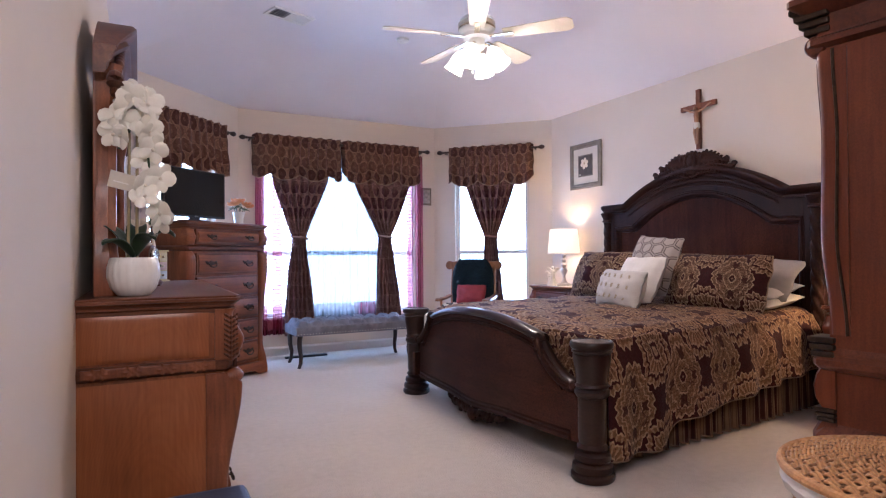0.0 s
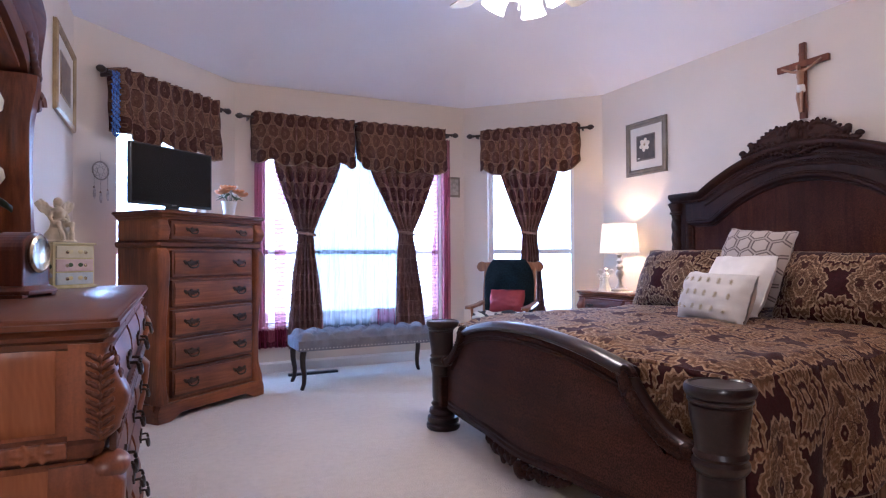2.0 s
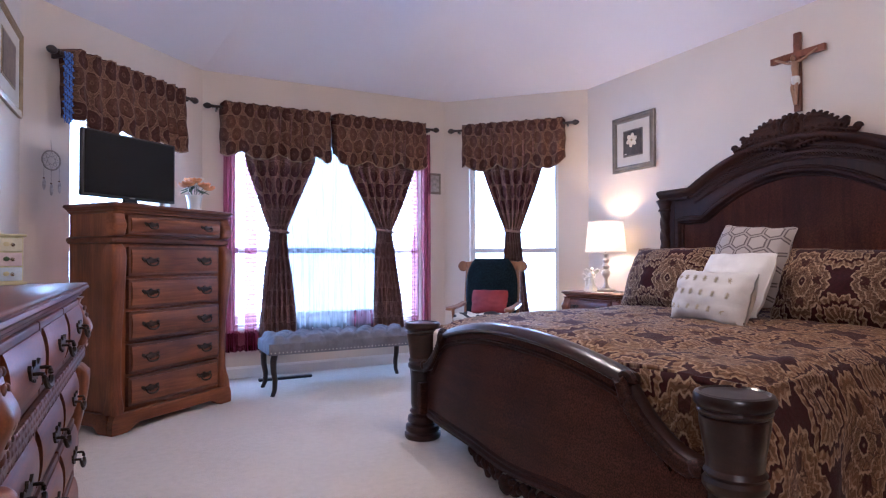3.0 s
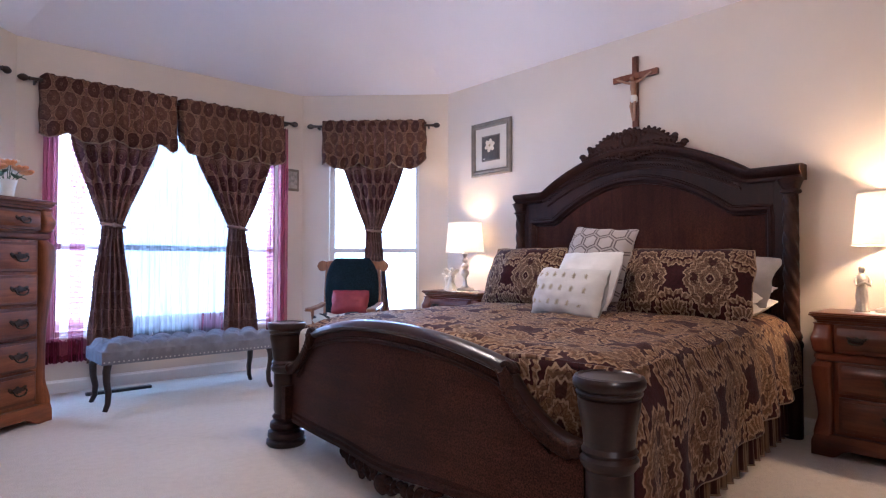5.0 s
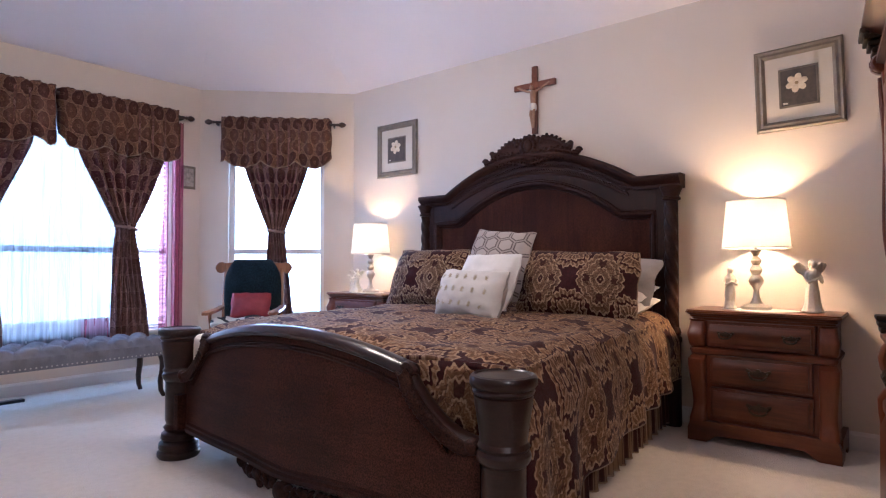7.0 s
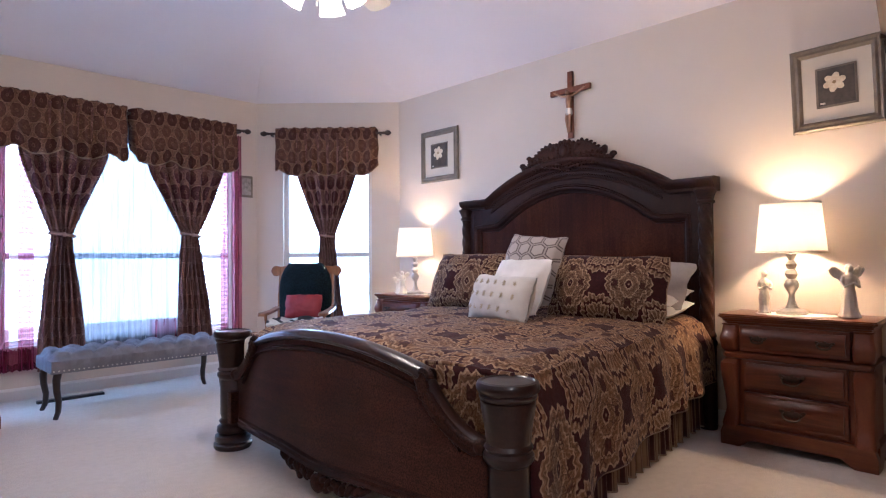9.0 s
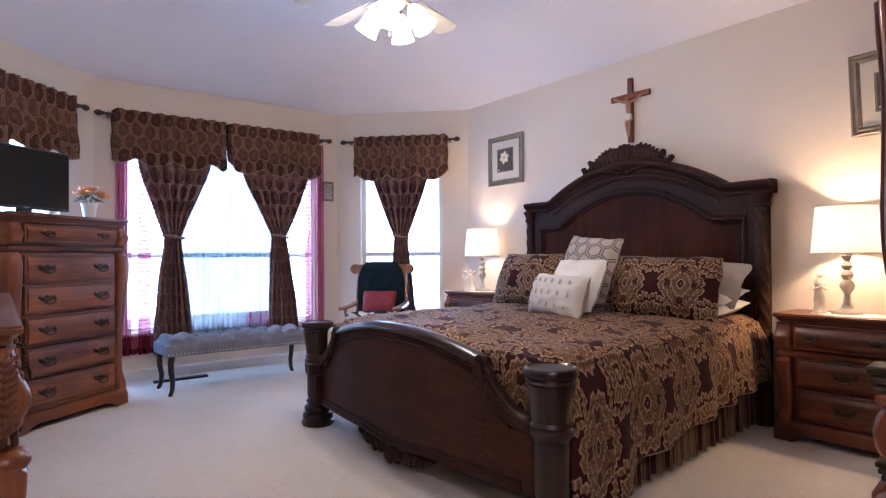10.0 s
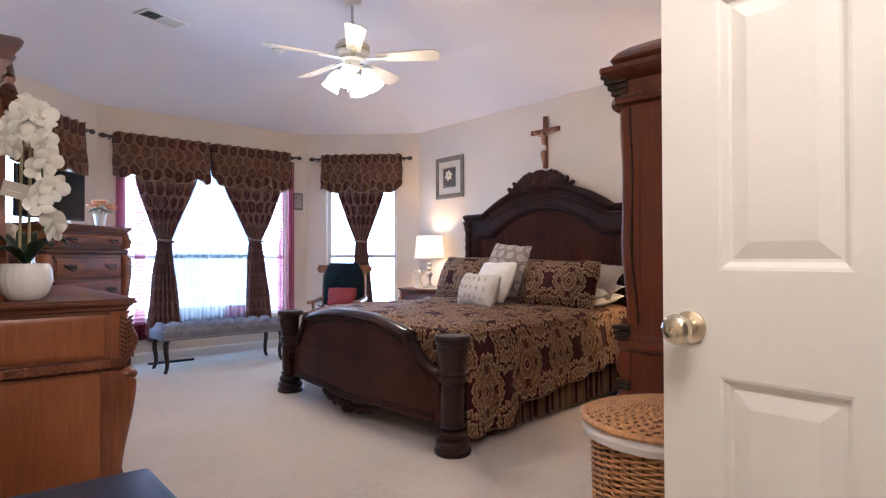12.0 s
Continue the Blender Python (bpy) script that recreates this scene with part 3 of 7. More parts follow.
base = None
for i in range(len(OUTLINE)):
    a, b = Vector((*OUTLINE[i], 0)), Vector((*OUTLINE[(i + 1) % len(OUTLINE)], 0))
    if i == 7:
        continue
    d = b - a
    m = Matrix.Translation(a) @ Matrix.Rotation(math.atan2(d.y, d.x), 4, "Z")
    prof = [(0, 0), (0, 0.10), (0.004, 0.10), (0.008, 0.088), (0.014, 0.08), (0.014, 0)]
    own = loft([[(s, y, z) for y, z in prof] for s in (0.0, d.length)])
    bmesh.ops.transform(own, matrix=m, verts=own.verts)
    base = merge(base, own)
structure(put("baseboard", base, TRIM), "white painted moulded baseboard", "baseboard")

# ---- windows ----
GLASS_MAT, _t, _b = shader("window_glass", (1, 1, 1), 0.0)
_b.inputs["Transmission Weight"].default_value, _b.inputs["IOR"].default_value = 1.0, 1.02
BLIND = sheer("blind_slat", (0.95, 0.86, 0.88), 0.5)
OUTSIDE = glow("bright_garden_haze", (0.88, 0.94, 1.0), 0.72)


def window(name, m, s0, s1, label):
    """A white vinyl window in a wall's opening, its lower sash half way up."""
    top = new(name)
    top.matrix_basis = m
    structure(top, label, "window")
    y0, y1 = -0.115, -0.065
    fr = None
    for a, b in (((s0, y0, SILL), (s0 + 0.045, y1, HEAD)), ((s1 - 0.045, y0, SILL), (s1, y1, HEAD)), ((s0 + 0.045, y0, SILL), (s1 - 0.045, y1, SILL + 0.045)), ((s0 + 0.045, y0, HEAD - 0.045), (s1 - 0.045, y1, HEAD))):
        fr = box(a, b, 0.004, bm=fr)
    part("window_frame", fr, TRIM, top)
    mid = 1.14
    part("meeting_rail", box((s0 + 0.045, y0 + 0.005, mid - 0.025), (s1 - 0.045, y1 - 0.005, mid + 0.025), 0.004), TRIM, top)
    for z0, z1 in ((SILL + 0.045, mid - 0.025), (mid + 0.025, HEAD - 0.045)):
        pane = part("pane", box((s0 + 0.04, -0.093, z0), (s1 - 0.04, -0.089, z1)), GLASS_MAT, top)
        pane.visible_shadow = False
    part("window_sill", box((s0 - 0.02, -0.06, SILL - 0.025), (s1 + 0.02, 0.03, SILL + 0.004), 0.006), TRIM, top)
    return top


window("window_1", WIN_R, 0.29, 1.21, "white framed sash window blown out by daylight")
window("window_2", WIN_C, 0.24, 2.14, "wide white sash window with bright daylight behind")
window("window_3", WIN_L, 0.37, 1.26, "white framed sash window behind the television")


def slat_set(name, m, s0, s1, z0, z1, label):
    top = thing(name, m, label, "blind")
    part("headrail", box((s0 + 0.05, -0.05, z1 - 0.04), (s1 - 0.05, -0.012, z1), 0.004), BLIND, top)
    one = None
    z = z0
    while z < z1 - 0.05:
        bm = box((s0 + 0.05, -0.022, -0.0012), (s1 - 0.05, 0.022, 0.0012), m=pose(0, -0.032, 0, 28, 0, 0))
        if one is None:
            one = part("slat", bm, BLIND, top)
            one.location.z = z
        else:
            bm.free()
            dup = one.copy()
            scene.collection.objects.link(dup)
            dup.location.z = z
        z += 0.042
    return top


slat_set("window_blind", WIN_C, 0.26, 0.66, SILL + 0.02, HEAD, "white horizontal slatted blind behind pink voile")
slat_set("window_blind", WIN_C, 1.72, 2.12, SILL + 0.02, HEAD, "white horizontal slatted blind behind pink voile")

bm = box((-9, 16.0, -3), (14, 16.1, 9))
bm = box((-9.1, 5, -3), (-9.0, 16, 9), bm=bm)
bm = box((14.0, 5, -3), (14.1, 16, 9), bm=bm)
structure(put("backdrop", bm, OUTSIDE), "overexposed bright white garden daylight outside the windows", "backdrop")
# ground is coloured pale so the view below the backdrop looks overexposed
structure(put("ground", box((-60, -60, -0.4), (60, 60, -0.3)), noisy("pale_outdoor_ground", ((0.5, 0.5, 0.48), (0.6, 0.6, 0.58)), 1.0, 0.9)), "outdoor ground, coloured pale to look like blown-out daylight", "ground")
for m, s0, s1, k in ((WIN_R, 0.29, 1.21, 1.0), (WIN_C, 0.24, 2.14, 1.0), (WIN_L, 0.37, 1.26, 1.0)):
    w, h = s1 - s0 + 0.25, HEAD - SILL + 0.25
    lamp("window_daylight", "AREA", m @ pose((s0 + s1) / 2, -0.50, (SILL + HEAD) / 2 + 0.1, 66, 0, 0), 23.0 * w * h * k, DAY, w=w, h=h)

# ---- curtains ----


def cloth_noise(x, y, z, k):
    return noise.noise(Vector((x * k, y * k, z * k)))


def valance(m, s0, s1, y, label, pieces=1, seed=0.0, longer=0.0):
    """A gathered, scalloped valance on its rod; s runs along the wall, y into the room."""
    top = thing("valance", m, label, "valance", "window valances")
    z1 = 2.44
    for k in range(pieces):
        a = s0 + (s1 - s0) * k / pieces + (0.006 if k else 0)
        b = s0 + (s1 - s0) * (k + 1) / pieces - (0.006 if k < pieces - 1 else 0)
        w = b - a
        n = max(int(w / 0.012), 20)

        def place(u, v, a=a, w=w, k=k):
            s = a + u * w
            drop = 0.425 + 0.07 * abs(math.sin(math.pi * (u * w / 0.33 + 0.5 * k))) ** 0.8
            drop += longer - 0.055 * max(0, 1 - min(u, 1 - u) * w / 0.06) ** 2
            z = z1 - v * drop
            fold = (0.008 + 0.018 * v) * math.sin(2 * math.pi * (s + seed) / 0.115 + 1.5 * math.sin(s * 7 + seed)) + 0.012 * v * cloth_noise(s * 1.3, seed, v * 0.6, 6)
            ruffle = 0.012 * math.sin(s * 160) * max(0, 1 - v / 0.1)
            wrap = 0.10 * max(0, 1 - min(u, 1 - u) * w / 0.03) ** 2
            return (s + 0.004 * math.sin(z * 30), y + 0.035 * v + fold + ruffle - wrap, z + 0.006 * math.sin(s * 55) * max(0, 1 - v / 0.15))

        part("valance_cloth", sheet(n, 22, place, (w * 1.15, 0.46)), DRAPE, top, "brown and tan jacquard with ogee medallions", True, thick=0.004)

        def cord(u, place=place):
            p = place(u, 1.0)
            return (p[0], p[1] + 0.003, p[2] - 0.002)

        part("piping", tube([cord(i / (n // 2)) for i in range(n // 2 + 1)], 0.005, 6), CORD, top, "twisted tan cord along the scalloped hem", True)
    rod = thing("curtain_rod", m, "dark bronze curtain rod with carved oval finials", "curtain rod", "curtain rods")
    part("rod", tube([(s0 - 0.06, y - 0.035, z1 - 0.05), (s1 + 0.06, y - 0.035, z1 - 0.05)], 0.012, 10), DARKLEG, rod, smooth=True)
    for s, k in ((s0 - 0.06, -1), (s1 + 0.06, 1)):
        prof = [(0.012, 0), (0.018, 0.006), (0.011, 0.014), (0.020, 0.024), (0.028, 0.045), (0.022, 0.068), (0.008, 0.082), (0.001, 0.086)]
        part("finial", lathe(prof, 14), DARKLEG, rod, smooth=True, m=pose(s, y - 0.035, z1 - 0.05, 0, 90 * k, 0))
        part("bracket", box((s - k * 0.03 - 0.008, 0, z1 - 0.075), (s - k * 0.03 + 0.008, y - 0.035, z1 - 0.045), 0.003), DARKLEG, rod)
    return top


CORD = noisy("tan_cord", ((0.20, 0.13, 0.08), (0.30, 0.20, 0.12)), 60, 0.7, 300, 0.5, 0.002)


def tied_curtain(m, s_top, s_tie, s_bot, y, z_tie, z_bot, label, z_top=2.38, seed=0.0):
    """A panel gathered at a tie: (s0, s1) ranges at the top, the tie and the hem."""
    top = thing("tied_curtain", m, label, "curtain", "tied back curtains")

    def place(u, v):
        z = z_top + (z_bot - z_top) * v
        if z > z_tie:
            k = min(max((1.98 - z) / (1.98 - z_tie), 0), 1) ** 1.1
            a, b = (p + (q - p) * k for p, q in zip(s_top, s_tie))
        else:
            k = smoothstep(0, 1, (z_tie - z) / (z_tie - z_bot)) ** 0.6
            a, b = (p + (q - p) * k for p, q in zip(s_tie, s_bot))
        pinch = math.exp(-((z - z_tie) / 0.12) ** 2)
        amp = 0.026 * (1 - 0.45 * pinch)
        fold = amp * math.sin(2 * math.pi * (u * 6.0 + 0.35 * math.sin(3 * v + seed))) + 0.012 * math.sin(2 * math.pi * u * 13 + seed)
        belly = 0.05 * pinch * math.sin(math.pi * u)
        s = a + u * (b - a) + 0.012 * cloth_noise(u * 2, seed, z, 3)
        return (s, y + fold + belly, z)

    part("curtain_cloth", sheet(72, 60, place, (0.75, 2.0)), PANEL, top, "dark brown jacquard hanging in folds", True, thick=0.003)
    c, r = (s_tie[0] + s_tie[1]) / 2, (s_tie[1] - s_tie[0]) / 2 + 0.012
    ring = [(c + r * math.cos(a), y + 0.03 + 0.05 * math.sin(a), z_tie + 0.012 * math.cos(a)) for a in [2 * math.pi * i / 24 for i in range(25)]]
    part("tieback", tube(ring, 0.013, 8), PANEL, top, "cloth band tied round the middle", True)
    part("knot", blob((c, y + 0.085, z_tie), (0.02, 0.012, 0.022)), PANEL, top, smooth=True)
    return top


def voile(name, m, s0, s1, y, z0, z1, mat, label, folds):
    def place(u, v):
        s = s0 + u * (s1 - s0)
        return (s, y + 0.018 * math.sin(2 * math.pi * u * folds + 0.8 * math.sin(4 * u + 2 * v)) + 0.006 * math.sin(2 * math.pi * u * folds * 2.7), z1 + v * (z0 - z1) + 0.006 * math.sin(u * 40))
    top = thing(name, m, label, "curtain", "sheer curtains")
    part("voile", sheet(int(folds * 14), 10, place), mat, top, smooth=True)
    hem = sheet(int(folds * 14), 1, lambda u, v: (place(u, 1)[0], place(u, 1)[1] + 0.002, place(u, 1)[2] + 0.05 * v))
    part("hem", hem, mat, top, smooth=True)
    return top


# bay wall coordinates: s runs along each wall, from its right end as seen from the room
valance(WIN_R, 0.22, 1.28, 0.10, "brown patterned scalloped valance over the narrow bay window", 1, 0.3)
valance(WIN_C, 0.25, 2.24, 0.13, "wide brown patterned scalloped valance in two halves", 2, 1.1)
valance(WIN_L, 0.31, 1.36, 0.13, "brown patterned scalloped valance above the television", 1, 2.2, 0.04)
tied_curtain(WIN_R, (0.42, 1.04), (0.655, 0.80), (0.56, 0.88), 0.09, 1.33, 0.22, "dark brown jacquard curtain tied in the middle of the window", seed=0.5)
tied_curtain(WIN_C, (0.40, 1.12), (0.655, 0.805), (0.50, 0.84), 0.11, 1.33, 0.22, "dark brown jacquard curtain tied at its waist", seed=1.4)
tied_curtain(WIN_C, (1.41, 2.04), (1.675, 1.825), (1.57, 1.91), 0.11, 1.31, 0.22, "dark brown jacquard curtain tied at its waist", seed=2.9)
voile("pink_sheer", WIN_C, 2.09, 2.21, 0.06, 0.24, 2.34, PINK, "magenta pink voile sheer bunched at the window edge", 4)
voile("pink_sheer", WIN_C, 1.93, 2.03, 0.065, 0.24, 2.34, PINK, "magenta pink voile strip hanging loose", 3)
voile("pink_sheer", WIN_C, 1.86, 2.20, 0.045, 0.24, 0.41, PINK, "gathered lower end of the magenta voile below the sill", 7)
voile("pink_sheer", WIN_C, 0.20, 0.29, 0.06, 0.36, 2.34, PINK, "magenta pink voile sheer bunched at the window edge", 3)
voile("pink_sheer", WIN_C, 0.34, 0.41, 0.065, 0.36, 2.34, PINK, "magenta pink voile strip hanging loose", 2)
voile("pink_sheer", WIN_C, 0.82, 1.04, 0.03, 0.36, 0.56, PINK, "gathered end of the magenta voile under the white sheer", 4)
voile("white_sheer", WIN_C, 0.62, 1.66, 0.05, 0.38, 2.34, VOILE, "white gathered voile sheer glowing with daylight", 13)

# ---- case furniture ----


def pull(parent, at, w=0.085, m=None):
    """A bronze bail pull with a pierced back plate; it faces -y."""
    x, y, z = at
    half = [(0.0, 0.24), (0.07, 0.21), (0.10, 0.13), (0.19, 0.16), (0.27, 0.11), (0.36, 0.17), (0.48, 0.21), (0.54, 0.13), (0.47, 0.03), (0.36, -0.07), (0.24, -0.05), (0.16, -0.12), (0.07, -0.08), (0.0, -0.16)]
    rim = [(x + a * w, z + b * w) for a, b in half] + [(x - a * w, z + b * w) for a, b in half[-2:0:-1]]
    h = part("handle", prism(rim, y - 0.005, y + 0.003, bevel=0.0012), BRONZE, parent, "dark bronze bail handle on a bat-wing plate", 30)
    turn = [math.pi + math.pi * i / 16 for i in range(17)]
    arc = [(x + 0.37 * w * math.copysign(abs(math.cos(a)) ** 0.7, math.cos(a)), y - 0.022 - 0.006 * math.sin(-a), z + 0.04 * w + 0.27 * w * math.sin(a)) for a in turn]
    arc = [(x - 0.37 * w, y - 0.002, z + 0.05 * w), (x - 0.37 * w, y - 0.016, z + 0.05 * w)] + arc + [(x + 0.37 * w, y - 0.016, z + 0.05 * w), (x + 0.37 * w, y - 0.002, z + 0.05 * w)]
    part("bail", tube(arc, lambda k: 0.0036 + 0.0022 * math.sin(math.pi * k), 6), BRONZE, h, smooth=True)
    return h


def drawer(parent, x0, x1, z0, z1, y, mat, handles=2, bulge=0.012, w=0.085):
    """A drawer front with a raised, bowed field inside a bead."""
    bm = box((x0, y - 0.012, z0), (x1, y + 0.03, z1), 0.005)
    d = part("drawer", bm, OAKEDGE if mat in (OAK, OAKX) else mat, parent)
    b = 0.018
    nx, nz = 8, 5

    def place(u, v):
        k = (1 - abs(2 * v - 1) ** 2.4) * (1 - 0.25 * (2 * u - 1) ** 2)
        return (x0 + b + u * (x1 - x0 - 2 * b), y - 0.012 - 0.003 - bulge * k, z0 + b + v * (z1 - z0 - 2 * b))

    bm = sheet(nx * 2, nz * 2, place)
    ring = [e for e in bm.edges if e.is_boundary]
    ext = bmesh.ops.extrude_edge_only(bm, edges=ring)
    for v in ext["geom"]:
        if isinstance(v, bmesh.types.BMVert):
            v.co.y = y - 0.011
    part("field", bm, mat, d, smooth=50)
    zc = (z0 + z1) / 2
    if handles == 1:
        pull(d, ((x0 + x1) / 2, y - 0.015 - bulge, zc), w)
    elif handles == 2:
        for k in (0.2, 0.8):
            pull(d, (x0 + k * (x1 - x0), y - 0.015 - bulge, zc), w)
    return d


def leaf_band(x0, x1, y, z, h, step, axis="x"):
    """A carved strip of small daisies and leaves, facing -y (or, along y, facing -x)."""
    bm = None
    n = max(int((x1 - x0) / step), 1)
    for i in range(n):
        c = x0 + (i + 0.5) * (x1 - x0) / n
        for k in range(6):
            a = math.pi * k / 3
            off = (0.27 * step * math.cos(a), 0.42 * h * math.sin(a))
            at = (c + off[0], y, z + off[1]) if axis == "x" else (y, c + off[0], z + off[1])
            size = (0.15 * step, 0.004, 0.14 * h)
            turn = (0, -math.degrees(a), 0)
            if axis == "y":
                size, turn = (0.004, 0.15 * step, 0.14 * h), (math.degrees(a), 0, 0)
            bm = blob(at, size, bm, turn, 1)
        at = (c, y, z) if axis == "x" else (y, c, z)
        bm = blob(at, (0.05 * step,) * 3 if step < 0.1 else (0.004,) * 3, bm, sub=1)
    if axis == "x":
        return box((x0, y - 0.001, z - 0.45 * h), (x1, y + 0.012, z + 0.45 * h), bm=bm)
    return box((y - 0.001, x0, z - 0.45 * h), (y + 0.012, x1, z + 0.45 * h), bm=bm)


def moulding(x0, x1, y0, y1, z, prof, bm=None):
    """A stack of (out, height) steps round a rectangle: a moulded slab."""
    loops = []
    for out, dz in prof:
        c = 0.25 * min(0.06, x1 - x0)
        a, b, e, f = x0 - out, x1 + out, y0 - out, y1 + 0.3 * out
        loops.append([(a + c, e, z + dz), (b - c, e, z + dz), (b, e + c, z + dz), (b, f, z + dz), (a, f, z + dz), (a, e + c, z + dz)])
    return loft(loops, bm)


def post(x0, x1, y, z0, z1, curve, depth=0.05, bm=None, flare=0.0, steps=28):
    """A rounded front corner post; curve gives how far it stands out, from foot to head (0..1); flare pushes its outer side along x."""
    loops = []
    for i in range(steps + 1):
        k = i / steps
        z = z0 + k * (z1 - z0)
        o = curve(k)
        r = min(0.022, 0.4 * (x1 - x0))
        a, b = x0, x1
        if flare < 0:
            a += flare * o
        else:
            b += flare * o
        loop = [(a, y + depth, z)]
        loop += [(a + r - r * math.cos(q), y - o + r - r * math.sin(q), z) for q in (0, 0.4, 0.8, 1.2, 1.571)]
        loop += [(b - r + r * math.sin(q), y - o + r - r * math.cos(q), z) for q in (0, 0.4, 0.8, 1.2, 1.571)]
        loops.append(loop + [(b, y + depth, z)])
    return loft(loops, bm)


def swell(stops):
    """A smooth curve of k through (k, out) stops."""
    def curve(k):
        for (k0, o0), (k1, o1) in zip(stops, stops[1:]):
            if k <= k1:
                return o0 + (o1 - o0) * smoothstep(k0, k1, k)
        return stops[-1][1]
    return curve


SHOULDER = swell([(0.0, 0.026), (0.12, 0.044), (0.45, 0.056), (0.80, 0.034), (0.92, 0.028), (1.0, 0.040)])


def bombe(k):
    """Tall S: thin at the foot, full at the shoulder."""
    return 0.012 + 0.042 * smoothstep(0.35, 0.93, k) * (1 - smoothstep(0.95, 1.0, k)) + 0.028 * (1 - smoothstep(0.0, 0.16, k))


TOP_EDGE = [(0.0, -0.062), (0.005, -0.058), (0.007, -0.047), (0.016, -0.041), (0.018, -0.033), (0.024, -0.029), (0.031, -0.021), (0.037, -0.019), (0.037, -0.010), (0.033, -0.008), (0.034, -0.003), (0.030, 0.0)]
BAND_EDGE = [(0.0, -0.03), (0.012, -0.022), (0.018, -0.008), (0.018, 0.004), (0.008, 0.014), (0.0, 0.018)]
FOOT_EDGE = [(0.03, 0.0), (0.034, 0.02), (0.03, 0.055), (0.012, 0.075), (0.0, 0.082)]


def bracket_base(parent, x0, x1, y0, y1, h, mat, label=""):
    """A plinth whose lower edge curves up between bracket feet, with side aprons."""
    n = 24
    pts = [(x0 - 0.03, 0)]
    span = x1 - x0 + 0.06
    for i in range(n + 1):
        k = i / n
        x = x0 - 0.03 + 0.10 + k * (span - 0.20)
        lift = 0.045 * smoothstep(0, 0.12, k) * smoothstep(0, 0.12, 1 - k)
        pts.append((x, lift))
    pts += [(x1 + 0.03, 0), (x1 + 0.03, h * 0.6), (x1 + 0.012, h), (x0 - 0.012, h), (x0 - 0.03, h * 0.6)]
    bm = prism(pts, y0 - 0.03, y0 + 0.02, bevel=0.004)
    for x, o in ((x0, -1), (x1, 1)):
        side = [(y0 + 0.02, 0), (y0 + 0.10, 0), (y0 + 0.14, 0.04), (y1 - 0.12, 0.04), (y1 - 0.08, 0), (y1, 0), (y1, h), (y0 + 0.02, h)]
        own = prism(side, 0, 0.028)
        bmesh.ops.transform(own, matrix=Matrix.Translation((x + (0.03 if o > 0 else -0.002), 0, 0)) @ Matrix.Rotation(radians(90), 4, "Z"), verts=own.verts)
        bm = merge(bm, own)
    part("plinth", bm, mat, parent, label)


def chest_of_drawers(m):
    w, d, h = 0.94, 0.44, 1.405
    x0, x1, y0, y1 = -w / 2 + 0.02, w / 2 - 0.02, -d / 2 + 0.03, d / 2
    top = thing("chest_of_drawers", m, "tall honey oak chest with six drawers and bronze pulls", "chest of drawers")
    part("body", box((x0, y0, 0.07), (x1, y1, 1.36), 0.004), OAK, top)
    part("top", moulding(x0, x1, y0 - 0.02, y1, h, TOP_EDGE), OAKTOP, top, "polished moulded top", 30)
    part("waist_moulding", moulding(x0, x1, y0 - 0.012, y1, 1.185, BAND_EDGE), OAKEDGE, top, smooth=30)
    bracket_base(top, x0, x1, y0 - 0.01, y1, 0.12, OAKX)
    for a, b in ((x0 - 0.004, x0 + 0.06), (x1 - 0.06, x1 + 0.004)):
        part("corner_post", post(a, b, y0, 0.12, 1.155, bombe, flare=0.6 if a > 0 else -0.6), OAK, top, smooth=40)
        part("shoulder_block", post(a, b, y0, 1.205, 1.35, SHOULDER, 0.03, flare=0.5 if a > 0 else -0.5, steps=14), OAKX, top, smooth=40)
    drawer(top, x0 + 0.075, x1 - 0.075, 1.215, 1.335, y0 - 0.02, OAKX, 2, 0.016, 0.095)
    step = (1.15 - 0.14) / 5
    for k in range(5):
        z = 0.14 + k * step
        drawer(top, x0 + 0.085, x1 - 0.085, z + 0.008, z + step - 0.012, y0 - 0.008 - 0.012 * (1 - abs(k - 1.5) / 4), OAKX, 2, 0.01, 0.12)
    return top


CHEST = pose(0.80, 5.795, 0, 0, 0, 39)
chest_of_drawers(CHEST)


